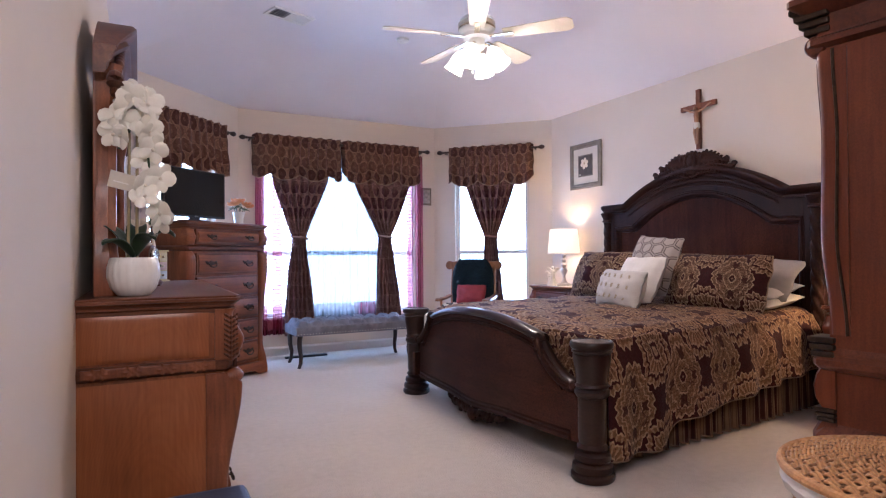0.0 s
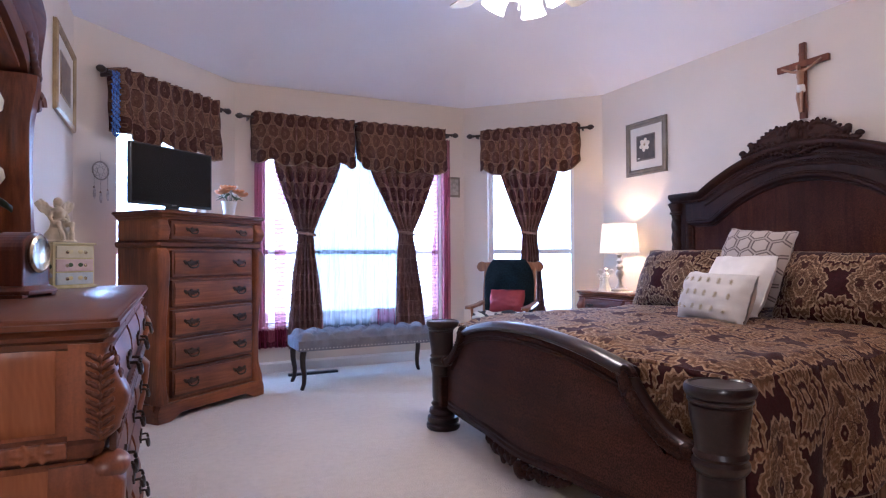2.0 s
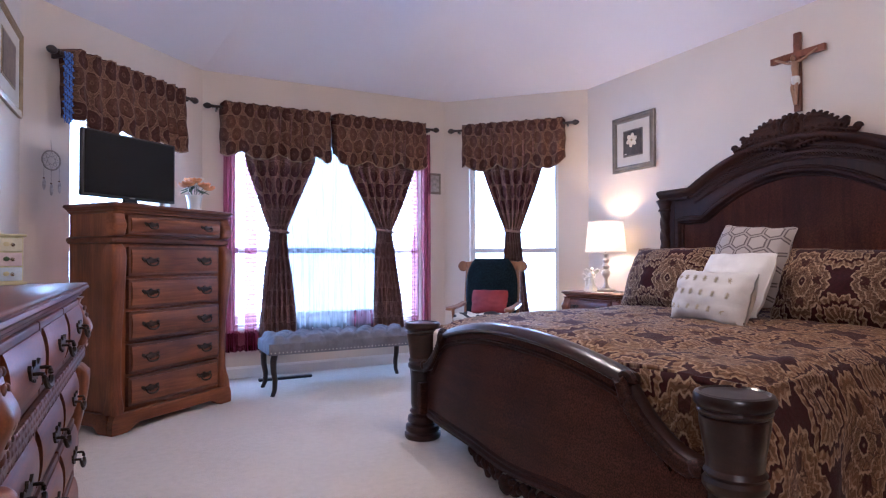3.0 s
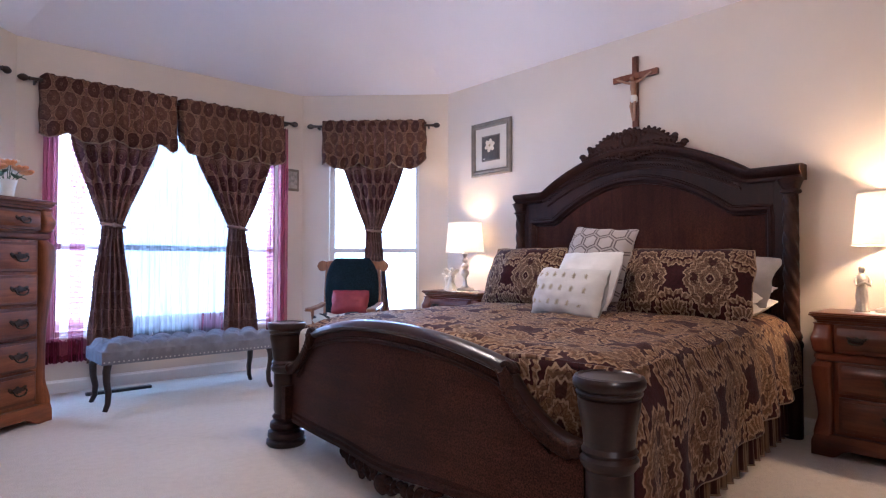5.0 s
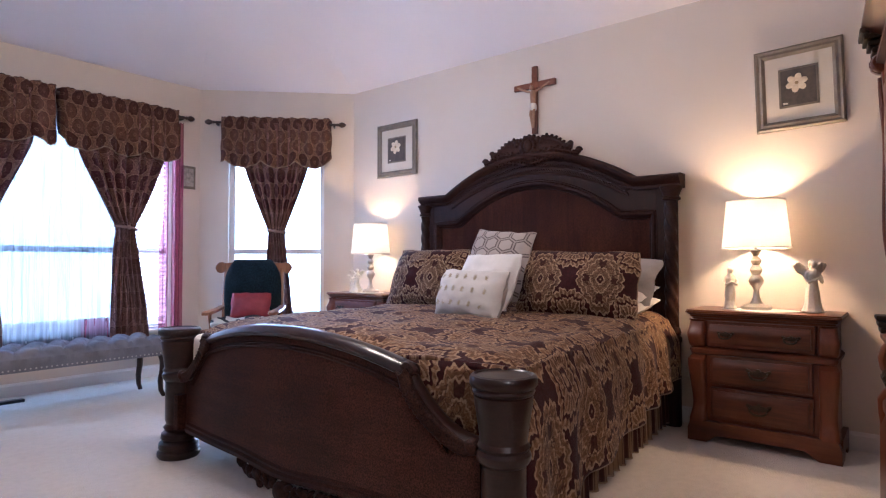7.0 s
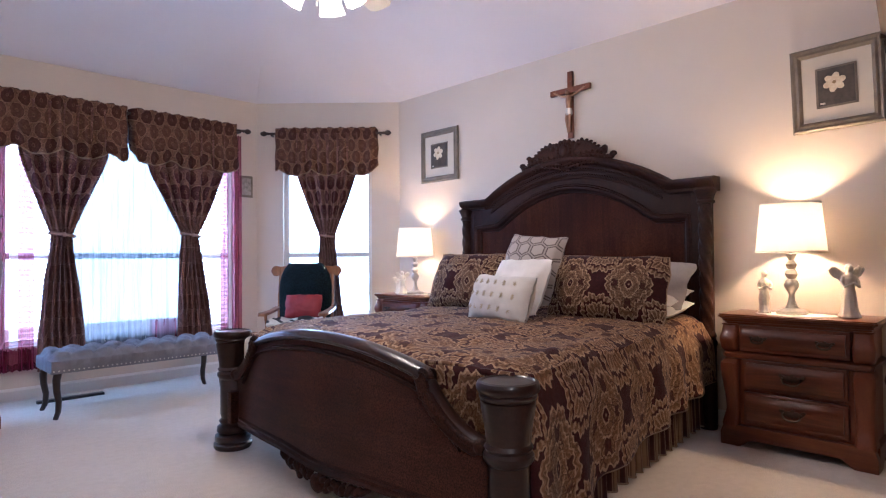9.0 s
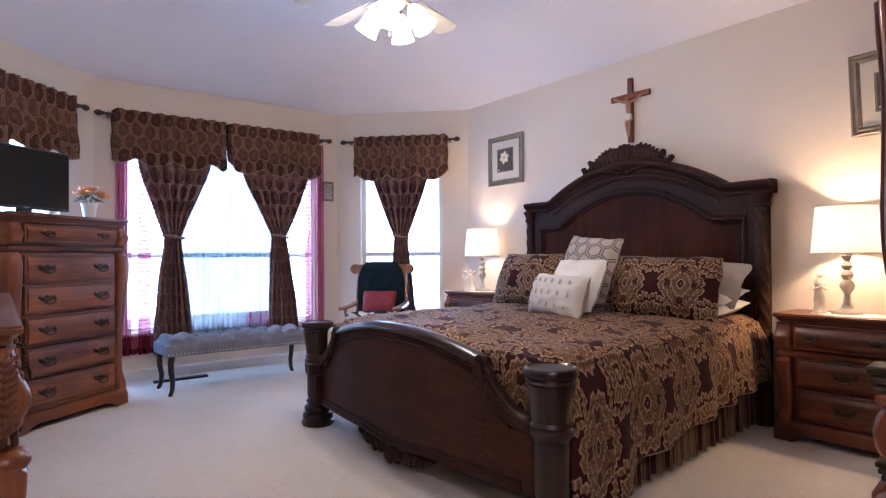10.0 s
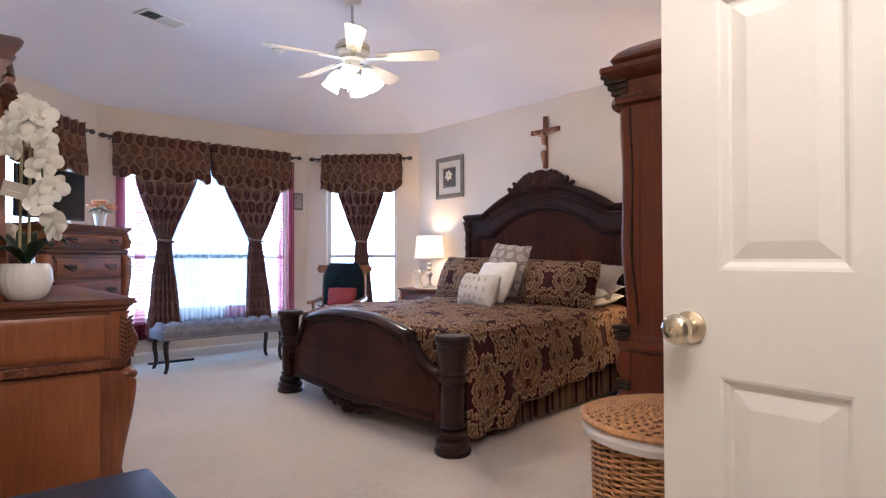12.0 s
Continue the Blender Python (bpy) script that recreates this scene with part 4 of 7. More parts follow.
def dresser(m):
    """Long dresser; its front faces -y in its own space, length along x."""
    w, d, h = 1.46, 0.50, 0.955
    x0, x1, y0, y1 = -w / 2, w / 2, -d / 2 + 0.04, d / 2
    top = thing("dresser", m, "long honey oak dresser with bowed drawers and carved band", "dresser")
    part("body", box((x0, y0, 0.06), (x1, y1, 0.91), 0.004), OAK, top)
    part("top", moulding(x0, x1, y0 - 0.02, y1, h, TOP_EDGE), OAKTOP, top, "polished moulded oak top reflecting the window", 30)
    part("waist_moulding", moulding(x0, x1, y0 - 0.012, y1, 0.716, BAND_EDGE), OAKEDGE, top, smooth=30)
    fuse(part("carved_band", leaf_band(x0 + 0.02, x1 - 0.02, y0 - 0.048, 0.714, 0.048, 0.060), OAKEDGE, top, "carved strip of leaves and daisies", True), 0.003)
    bm = leaf_band(y0 + 0.03, y1 - 0.02, x0 - 0.020, 0.712, 0.034, 0.085, "y")
    fuse(part("side_carving", bm, OAK, top, "carved strip of daisies on the end panel", True), 0.003)
    for z0, z1, out in ((0.742, 0.90, 0.008), (0.13, 0.675, 0.006)):
        def belly(u, v, z0=z0, z1=z1, out=out):
            k = (1 - (2 * v - 1) ** 4) * (1 - (2 * u - 1) ** 8)
            return (x0 - 0.002 - out * max(k, 0) ** 0.6, y0 + 0.05 + u * (y1 - y0 - 0.06), z0 + v * (z1 - z0))
        part("end_panel", sheet(12, 14, belly), OAKEND, top, "bowed oak end panel", 50)
    part("corner_knuckle", blob((x0 + 0.036, y0 - 0.030, 0.662), (0.050, 0.044, 0.030), sub=3), OAK, top, "rounded carved knuckle", True)
    bracket_base(top, x0, x1, y0 - 0.01, y1, 0.12, OAKX)
    for a, b in ((x0 - 0.006, x0 + 0.08), (x1 - 0.08, x1 + 0.006)):
        part("corner_post", post(a, b, y0, 0.10, 0.68, lambda k: 0.015 + 0.05 * smoothstep(0.3, 0.92, k) * (1 - smoothstep(0.94, 1, k)) + 0.03 * (1 - smoothstep(0, 0.2, k)), 0.06, flare=0.25 if a > 0 else -0.12), OAK, top, smooth=40)
        part("shoulder_block", post(a, b, y0, 0.715, 0.905, swell([(0.0, 0.030), (0.13, 0.056), (0.42, 0.072), (0.75, 0.048), (0.9, 0.030), (1.0, 0.045)]), 0.03, flare=0.15 if a > 0 else -0.1, steps=16), OAK, top, "bulging block carved with leaves", 40)
        bm = None
        for i in range(6):
            z = 0.735 + 0.026 * i
            for s in (-1, 1):
                bm = blob(((a + b) / 2 + s * 0.014, y0 - 0.066 + 0.006 * abs(i - 2), z), (0.017, 0.007, 0.008), bm, (0, s * 35, 0), 1)
        fuse(part("carved_leaves", bm, OAKEDGE, top, smooth=True), 0.004)
        if a < 0:
            bm = None
            for i in range(9):
                z = 0.735 + 0.0175 * i
                bm = blob((a - 0.009, y0 - 0.024, z), (0.005, 0.004, 0.011), bm, sub=1)
                for s in (-1, 1):
                    bm = blob((a - 0.008, y0 - 0.024 + s * 0.011, z + 0.005), (0.006, 0.0125, 0.0058), bm, (s * 42, 0, 0), 1)
                    bm = blob((a - 0.009, y0 - 0.024 + s * 0.021, z + 0.011), (0.005, 0.007, 0.004), bm, (s * 70, 0, 0), 1)
            fuse(part("side_leaves", bm, OAKEDGE, top, "carved leaf strip on the corner block", True), 0.002)
    third = (x1 - x0 - 0.18) / 3
    for k in range(3):
        a = x0 + 0.09 + k * third
        drawer(top, a + 0.006, a + third - 0.006, 0.735, 0.90, y0 - 0.022, OAKX, 1, 0.016, 0.11)
        for r in range(3):
            z = 0.135 + r * 0.182
            drawer(top, a + 0.006, a + third - 0.006, z + 0.004, z + 0.170, y0 - 0.012, OAKX, 1, 0.016, 0.11)
    return top


DRESSER = pose(0.290, 3.130, 0, 0, 0, 90) @ Matrix.Diagonal((1, 1, 1.0157, 1))
dresser(DRESSER)


def nightstand(m, label):
    w, d, h = 0.75, 0.36, 0.755
    x0, x1, y0, y1 = -w / 2 + 0.03, w / 2 - 0.03, -d / 2 + 0.035, d / 2
    top = thing("nightstand", m, label, "nightstand", "bedside nightstands")
    part("body", box((x0, y0, 0.06), (x1, y1, 0.71), 0.004), MAHOG, top)
    part("top", moulding(x0, x1, y0 - 0.01, y1, h, TOP_EDGE), OAKTOP, top, "polished moulded top", 30)
    part("waist_moulding", moulding(x0, x1, y0 - 0.012, y1, 0.525, BAND_EDGE), MAHOGX, top, smooth=30)
    bracket_base(top, x0, x1, y0 - 0.01, y1, 0.12, MAHOGX)
    for a, b in ((x0 - 0.005, x0 + 0.07), (x1 - 0.07, x1 + 0.005)):
        part("corner_post", post(a, b, y0, 0.11, 0.50, lambda k: 0.012 + 0.04 * smoothstep(0.25, 0.9, k) * (1 - smoothstep(0.92, 1, k)) + 0.03 * (1 - smoothstep(0, 0.25, k)), 0.06, flare=0.4 if a > 0 else -0.4), MAHOG, top, smooth=40)
        part("shoulder_block", post(a, b, y0, 0.54, 0.70, SHOULDER, 0.03, flare=0.4 if a > 0 else -0.4, steps=14), MAHOG, top, smooth=40)
    drawer(top, x0 + 0.08, x1 - 0.08, 0.548, 0.695, y0 - 0.02, MAHOGX, 2, 0.02)
    for z0, z1 in ((0.335, 0.50), (0.14, 0.315)):
        drawer(top, x0 + 0.095, x1 - 0.095, z0, z1, y0 - 0.012, MAHOGX, 1, 0.012, 0.12)
    return top


nightstand(pose(4.42, 2.075, 0, 0, 0, -90), "reddish cherry wood nightstand holding a lit lamp")
nightstand(pose(4.42, 5.33, 0, 0, 0, -90), "reddish cherry wood nightstand beside the bay window")


def armoire(m):
    """Tall wardrobe; front faces +y here turned by its pose, the side panel is plain veneer."""
    w, d, h = 1.30, 0.72, 2.02
    x0, x1, y0, y1 = -w / 2, w / 2, -d / 2, d / 2
    top = thing("armoire", m, "tall reddish cherry armoire with curved corner posts", "armoire")
    part("body", box((x0, y0 + 0.04, 0.10), (x1, y1, 1.86), 0.004), MAHOG, top)
    part("base_moulding", moulding(x0, x1, y0 + 0.02, y1, 0.735, [(0.0, -0.03), (0.016, -0.022), (0.026, -0.008), (0.026, 0.010), (0.012, 0.024), (0.014, 0.032), (0.006, 0.042), (0.0, 0.05)]), MAHOGX, top, smooth=30)
    part("plinth", moulding(x0, x1, y0 + 0.02, y1, 0.0, [(0.03, 0.0), (0.035, 0.1), (0.032, 0.40), (0.020, 0.44), (0.028, 0.46), (0.028, 0.49), (0.010, 0.515), (0.0, 0.53)]), MAHOGX, top, smooth=30)
    part("cornice", moulding(x0, x1, y0 + 0.02, y1, 1.86, [(0.0, -0.06), (0.03, -0.05), (0.03, -0.03), (0.012, -0.02), (0.012, 0.05), (0.05, 0.07), (0.075, 0.09), (0.075, 0.11), (0.03, 0.12), (0.03, 0.13)]), MAHOGX, top, smooth=30)
    part("bonnet", moulding(x0, x1, y0 + 0.02, y1, 1.99, [(0.02, 0.0), (0.035, 0.008), (0.04, 0.02), (0.034, 0.032), (0.018, 0.052), (-0.02, 0.078), (-0.08, 0.105), (-0.16, 0.125), (-0.24, 0.135)]), MAHOGX, top, "stepped curved upper cornice", 40)
    for a, b in ((x0 - 0.008, x0 + 0.075), (x1 - 0.075, x1 + 0.008)):
        curve = swell([(0.0, 0.002), (0.35, 0.030), (0.7, 0.024), (1.0, 0.036)])
        part("corner_post", post(a, b, y0 + 0.045, 0.83, 1.79, curve, 0.06), MAHOG, top, "curved post with a long fluted face", 30)
        xs = a - 0.001 if a < 0 else b + 0.001
        # a dark rod paints the shade of the groove between post and side
        part("groove", tube([(xs, y0 + 0.045 - curve(i / 24) + 0.055, 0.83 + 0.96 * i / 24) for i in range(25)], 0.0055, 6), BRONZE, top, "dark rod drawn for the shaded recess behind the corner post", True)
        part("flute", tube([((a + b) / 2, y0 + 0.045 - curve(i / 24) - 0.002, 0.86 + 0.90 * i / 24) for i in range(25)], 0.010, 8), MAHOGX, top, smooth=True)
        roll = [(0.0, 0.0)] + [(0.034 * (1 - i / 30) * math.cos(0.42 * i + 1.6), 0.034 * (1 - i / 30) * math.sin(0.42 * i + 1.6)) for i in range(22)][::-1]
        part("scroll", tube([((a + b) / 2, y0 + 0.012 + u, 1.815 + v) for u, v in roll], 0.013, 8), MAHOGX, top, smooth=True)
        part("scroll_drum", lathe([(0.0005, -0.045), (0.030, -0.044), (0.036, -0.036), (0.036, 0.036), (0.030, 0.044), (0.0005, 0.045)], 20), MAHOGX, top, "rolled scroll under the cornice", 40, m=pose((a + b) / 2, y0 + 0.010, 1.815, 0, 90, 0))
        for q in range(4):
            part("corbel_rib", box((a - 0.010 - 0.008 * q, y0 - 0.022 - 0.013 * q, 1.852 + 0.026 * q), (b + 0.010 + 0.008 * q, y0 + 0.06, 1.874 + 0.026 * q), 0.007), BRONZE, top, "dark glossy ribbed corner block")
        for q in range(3):
            part("rib", box((a - 0.012, y0 - 0.012 - 0.006 * q, 0.752 + 0.024 * q), (b + 0.012, y0 + 0.06, 0.772 + 0.024 * q), 0.007), BRONZE, top, "dark glossy ribbed block")
            part("foot_rib", box((a - 0.012, y0 + 0.004 - 0.006 * q, 0.535 + 0.016 * q), (b + 0.012, y0 + 0.06, 0.549 + 0.016 * q), 0.005), BRONZE, top, "dark glossy ribbed block")
        part("lower_scroll", loft([[(a, y0 + 0.06, z), (a, y0 + 0.03 - o, z), (a + 0.02, y0 + 0.018 - o, z), (b - 0.02, y0 + 0.018 - o, z), (b, y0 + 0.03 - o, z), (b, y0 + 0.06, z)] for z, o in ((0.58, 0.012), (0.61, 0.030), (0.65, 0.036), (0.69, 0.026), (0.72, 0.008), (0.75, 0.016))]), MAHOG, top, smooth=40)
        part("foot_scroll", loft([[(a, y0 + 0.06, z), (a, y0 + 0.03 - o, z), (a + 0.02, y0 + 0.015 - o, z), (b - 0.02, y0 + 0.015 - o, z), (b, y0 + 0.03 - o, z), (b, y0 + 0.06, z)] for z, o in ((0.0, 0.035), (0.20, 0.022), (0.36, 0.022), (0.43, 0.034), (0.49, 0.036), (0.525, 0.018), (0.535, 0.010))]), MAHOG, top, smooth=40)
    for k in (0, 1):
        a = x0 + 0.09 + k * (w - 0.18) / 2
        b = a + (w - 0.18) / 2 - 0.006
        d1 = part("door", box((a, y0 + 0.015, 0.82), (b, y0 + 0.045, 1.80), 0.006), MAHOG, top)
        part("door_panel", box((a + 0.07, y0 + 0.005, 0.91), (b - 0.07, y0 + 0.016, 1.70), 0.008), MAHOG, d1)
        pull(d1, ((b - 0.04) if k == 0 else (a + 0.04), y0 + 0.01, 1.2))
        drawer(top, a, b, 0.585, 0.70, y0 + 0.03, MAHOGX, 1, 0.012)
    return top


armoire(pose(2.980, 1.077, 0, 0, 0, 186.2))

# ---- bed ----
BY = 3.435


def bed():
    top = thing("bed", pose(0, 0, 0), "carved dark espresso king bed with arched headboard", "bed")
    # footboard
    n = 60
    y0, y1 = BY - 0.95, BY + 0.95

    def crest(k):
        """height of the top edge, k from 0 at one post to 1 at the other"""
        e = abs(2 * k - 1)
        if e < 0.7:
            return 0.745 - 0.09 * (e / 0.7) ** 2.2
        e = (e - 0.7) / 0.3
        return 0.625 - 0.185 * (1 - max(0.0, 1 - e) ** 2.2)

    def hem(k):
        e = abs(2 * k - 1)
        return 0.150 - 0.022 * (1 - smoothstep(0.0, 0.4, e))

    def bow(k):
        return -0.06 * (1 - (2 * k - 1) ** 2)

    loops = []
    for i in range(n + 1):
        k = i / n
        y, zt, zb, x = y0 + k * (y1 - y0), crest(k), hem(k), 2.235 + bow(k)
        loops.append([(x - 0.03, y, zb), (x - 0.035, y, zb + 0.04), (x - 0.03, y, zb + 0.07), (x - 0.03, y, zt - 0.03), (x + 0.03, y, zt - 0.03), (x + 0.03, y, zb)])
    fb = part("footboard", loft(loops), ESPFOOT, top, "dark bowed footboard panel with carved rim", 30)
    for s0, s1, dz in ((0.15, 0.85, 0.0), (0.0, 0.15, 0.0), (0.85, 1.0, 0.0)):
        prof = [(-0.036, -0.030), (-0.046, -0.024), (-0.050, -0.012), (-0.044, 0.0), (-0.025, 0.013), (0.0, 0.018), (0.025, 0.011), (0.036, -0.005), (0.036, -0.03)]
        loops = []
        for i in range(37):
            k = s0 + (s1 - s0) * i / 36
            kk = min(max(k, 0.1502 if s0 == 0.15 else 0.0), 0.8498 if s1 == 0.85 else 1.0)
            loops.append([(2.235 + bow(k) + a, y0 + k * (y1 - y0), crest(kk) + b) for a, b in prof])
        part("top_rail", loft(loops), ESPGLOSS, fb, "glossy moulded rim", 40)
    loops = []
    for i in range(n + 1):
        k = 0.06 + 0.88 * i / n
        inner = min(max(k, 0.151), 0.849)
        x, y, z = 2.235 + bow(k) - 0.034, y0 + k * (y1 - y0), crest(inner) - 0.068 - 0.20 * (1 - smoothstep(0.03, 0.17, min(k, 1 - k)))
        loops.append([(x + 0.006, y, z - 0.013), (x - 0.006, y, z - 0.010), (x - 0.011, y, z - 0.002), (x - 0.006, y, z + 0.005), (x - 0.009, y, z + 0.010), (x + 0.006, y, z + 0.014)])
    part("panel_bead", loft(loops), ESP, fb, smooth=40)
    loops = []
    for i in range(n + 1):
        k = 0.03 + 0.94 * i / n
        x, y, z = 2.235 + bow(k) - 0.034, y0 + k * (y1 - y0), hem(k) + 0.028
        loops.append([(x + 0.01, y, z - 0.030), (x - 0.014, y, z - 0.024), (x - 0.018, y, z - 0.004), (x - 0.008, y, z + 0.006), (x - 0.012, y, z + 0.018), (x + 0.01, y, z + 0.03)])
    part("base_moulding", loft(loops), ESP, fb, "moulded lower rim", 40)
    for s in (-1, 1):
        yy = BY + s * 0.665
        spiral = [(2.172, yy + s * (0.02 + (0.036 - 0.0016 * i) * math.cos(0.32 * i) - 0.02), 0.640 + (0.036 - 0.0016 * i) * math.sin(0.32 * i)) for i in range(22)]
        part("scroll", tube(spiral, lambda k: 0.019 - 0.010 * k, 8), ESP, fb, "rolled carved scroll", True)
        rim = [0.5 + s * (0.348 + 0.145 * i / 18) for i in range(19)]
        stem = [(2.226 + bow(k) - 0.036, y0 + k * (y1 - y0), crest(k) - 0.012 + 0.030 * (1 - abs(2 * i / 18 - 1)) * 0.3) for i, k in enumerate(rim)]
        bm = tube(stem, lambda k: 0.026 - 0.008 * k, 10)
        for i in range(18):
            _, ly, lz = stem[i]
            _, my, mz = stem[i + 1]
            slope = math.degrees(math.atan2(mz - lz, my - ly))
            for o in (-1, 1):
                bm = blob((stem[i][0] - 0.013, ly - o * 0.014 * math.sin(radians(slope)), lz + o * 0.014 * math.cos(radians(slope))), (0.010, 0.021, 0.0075), bm, (slope + o * 38 * (1 if s > 0 else -1), 0, 0), 2)
        bm = blob((stem[-1][0] - 0.004, stem[-1][1], stem[-1][2] + 0.012), (0.026, 0.03, 0.03), bm)
        fuse(part("carving", bm, ESP, fb, "carved acanthus leaves", True), 0.004)
    bm = None
    rnd = random.Random(4)
    for i in range(80):
        k = rnd.uniform(-1, 1)
        z = 0.125 - 0.075 * (1 - abs(k) ** 1.6) * rnd.random() - 0.01 * math.cos(9 * k)
        bm = blob((2.135 + 0.02 * abs(k) + rnd.uniform(-0.008, 0.01), BY + 0.34 * k, z), (0.016, rnd.uniform(0.016, 0.034), rnd.uniform(0.008, 0.015)), bm, (math.copysign(rnd.uniform(10, 65), k), 0, 0), 2)
    bm = blob((2.128, BY, 0.085), (0.022, 0.05, 0.045), bm)
    fuse(part("apron_carving", bm, ESP, fb, "hanging carved leaf ornament", True), 0.005)
    prof = [(0.100, 0), (0.107, 0.010), (0.107, 0.030), (0.094, 0.040), (0.101, 0.052), (0.099, 0.076), (0.081, 0.088), (0.090, 0.102), (0.087, 0.126), (0.068, 0.140), (0.078, 0.158), (0.064, 0.176), (0.070, 0.20), (0.070, 0.40), (0.076, 0.405), (0.086, 0.42), (0.086, 0.435), (0.077, 0.447), (0.083, 0.458), (0.075, 0.472), (0.080, 0.52), (0.092, 0.59), (0.093, 0.612), (0.088, 0.616), (0.096, 0.622), (0.099, 0.630), (0.094, 0.637), (0.101, 0.642), (0.107, 0.652), (0.107, 0.668), (0.102, 0.677), (0.092, 0.680), (0.086, 0.675), (0.0005, 0.677)]
    for y in (2.40, 4.465):
        part("foot_post", lathe(prof, 32, (2.215, y, 0)), ESPGLOSS, top, "turned post with ringed foot and flat cap", 35)
    # headboard
    hx = 4.53
    cy = 3.645

    def head(e):
        """Height of the crown at a distance e from the middle."""
        e = abs(e)
        return 1.845 - 0.255 * (e / 0.79) ** 2 if e < 0.79 else 1.585

    def inner(e):
        """Height of the inner arch round the sunk panel."""
        e = abs(e)
        return 1.615 - 0.245 * (e / 0.66) ** 2 if e < 0.66 else 1.345

    def sweep(path, prof):
        """Runs a moulding profile of (out from the wall, up) along (e, z) points; up turns with the path."""
        loops = []
        for i, (e, z) in enumerate(path):
            e0, z0 = path[max(i - 1, 0)]
            e1, z1 = path[min(i + 1, len(path) - 1)]
            d = math.hypot(e1 - e0, z1 - z0)
            nx, nz = -(z1 - z0) / d, (e1 - e0) / d
            loops.append([(hx - a, cy + e + nx * b, z + nz * b) for a, b in prof])
        return loft(loops)

    edge = [-1.0 + i / 40 for i in range(81)]
    hb = part("headboard", loft([[(hx - 0.012, cy + e, 0.2), (hx - 0.012, cy + e, head(e) - 0.02), (hx + 0.05, cy + e, head(e) - 0.02), (hx + 0.05, cy + e, 0.2)] for e in edge]), ESPPANEL, top, "tall arched headboard with dark veneer panel", 30)
    span = [-0.92 + 1.84 * i / 80 for i in range(81)]
    part("arch_frame", loft([[(hx - 0.045, cy + e, inner(e)), (hx - 0.045, cy + e, head(e) - 0.03), (hx - 0.005, cy + e, head(e) - 0.03), (hx - 0.005, cy + e, inner(e))] for e in span]), ESPZ, hb, "broad dark arch above the panel", 30)
    for s in (-1, 1):
        part("stile", box((hx - 0.0452, cy + s * 0.92, 0.25), (hx - 0.005, cy + s * 1.02, 1.56)), ESPZ, hb)
    crown = [(0.0, -0.075), (0.055, -0.070), (0.060, -0.058), (0.052, -0.050), (0.066, -0.040), (0.082, -0.026), (0.090, -0.012), (0.090, 0.0), (0.078, 0.010), (0.05, 0.016), (-0.045, 0.016), (-0.045, -0.075)]
    ends = [-1.095, -1.03, -0.96, -0.90, -0.84, -0.80]
    path = [(e, 1.585) for e in ends] + [(-0.79 + 1.58 * i / 60, head(-0.79 + 1.58 * i / 60)) for i in range(1, 60)] + [(-e, 1.585) for e in ends[::-1]]
    part("arch_moulding", sweep(path, crown), ESP, hb, "stepped crown moulding along the arch", 35)
    bead = [(0.044, -0.010), (0.054, -0.008), (0.057, 0.0), (0.053, 0.008), (0.044, 0.010)]
    part("arch_bead", sweep([(e, head(e) - 0.150 + 0.02 * (abs(e) / 0.79) ** 2) for e in [-0.74 + 1.48 * i / 60 for i in range(61)]], bead), ESP, hb, smooth=40)
    rim = [(0.010, -0.030), (0.026, -0.028), (0.030, -0.016), (0.046, -0.010), (0.056, 0.0), (0.058, 0.014), (0.050, 0.022), (0.054, 0.030), (0.044, 0.036), (0.010, 0.036)]
    side = [0.30, 0.60, 0.90, 1.15, 1.30, 1.345]
    path = [(-0.915, z) for z in side] + [(-0.86, 1.346), (-0.78, 1.346), (-0.70, 1.347)] + [(-0.655 + 1.31 * i / 50, inner(0.655 - 1.31 * i / 50)) for i in range(51)] + [(0.70, 1.347), (0.78, 1.346), (0.86, 1.346)] + [(0.915, z) for z in side[::-1]]
    part("panel_moulding", sweep(path, rim), ESP, hb, "inner moulding round the sunk panel", 35)
    # a frieze of carved leaves follows the arch
    bm = None
    for i in range(72):
        e = -0.76 + 1.52 * (i + 0.5) / 72
        lean = math.degrees(math.atan(-0.51 * e / 0.624))
        for o, tilt in ((-0.018, 34), (0.018, -34)):
            bm = blob((hx - 0.047, cy + e, head(e) - 0.110 + o), (0.009, 0.020, 0.0075), bm, (lean + math.copysign(tilt, e * o), 0, 0), 1)
    part("leaf_frieze", bm, ESP, hb, "frieze of small carved leaves", True)
    for s in (-1, 1):
        y = cy + s * 1.0
        part("head_post", box((hx - 0.05, y - 0.05, 0), (hx + 0.05, y + 0.06, 1.52), 0.006), ESPZ, hb)
        col = [(0.039, 0.62 + 0.012 * i) for i in range(68)]
        part("twisted_column", lathe(col, 28, (hx - 0.052, cy + s * 1.035, 0), twist=lambda a, z: 0.13 * math.sin(4 * a + 60 * z)), ESPZ, hb, "rope-twist carved column", True)
        part("column_base", lathe([(0.05, 0.0), (0.05, 0.52), (0.056, 0.53), (0.056, 0.55), (0.046, 0.565), (0.052, 0.585), (0.046, 0.605), (0.040, 0.62)], 28, (hx - 0.045, cy + s * 1.035, 0), square=0.8), ESPZ, hb, smooth=35)
        cap = [(0.040, 1.425), (0.052, 1.432), (0.052, 1.444), (0.043, 1.452), (0.050, 1.475), (0.060, 1.50), (0.066, 1.515), (0.058, 1.522)]
        part("capital", lathe(cap, 28, (hx - 0.045, cy + s * 1.035, 0), square=0.7, twist=lambda a, z: 0.05 * abs(math.sin(6 * a))), ESP, hb, "leaf-carved capital", 35)
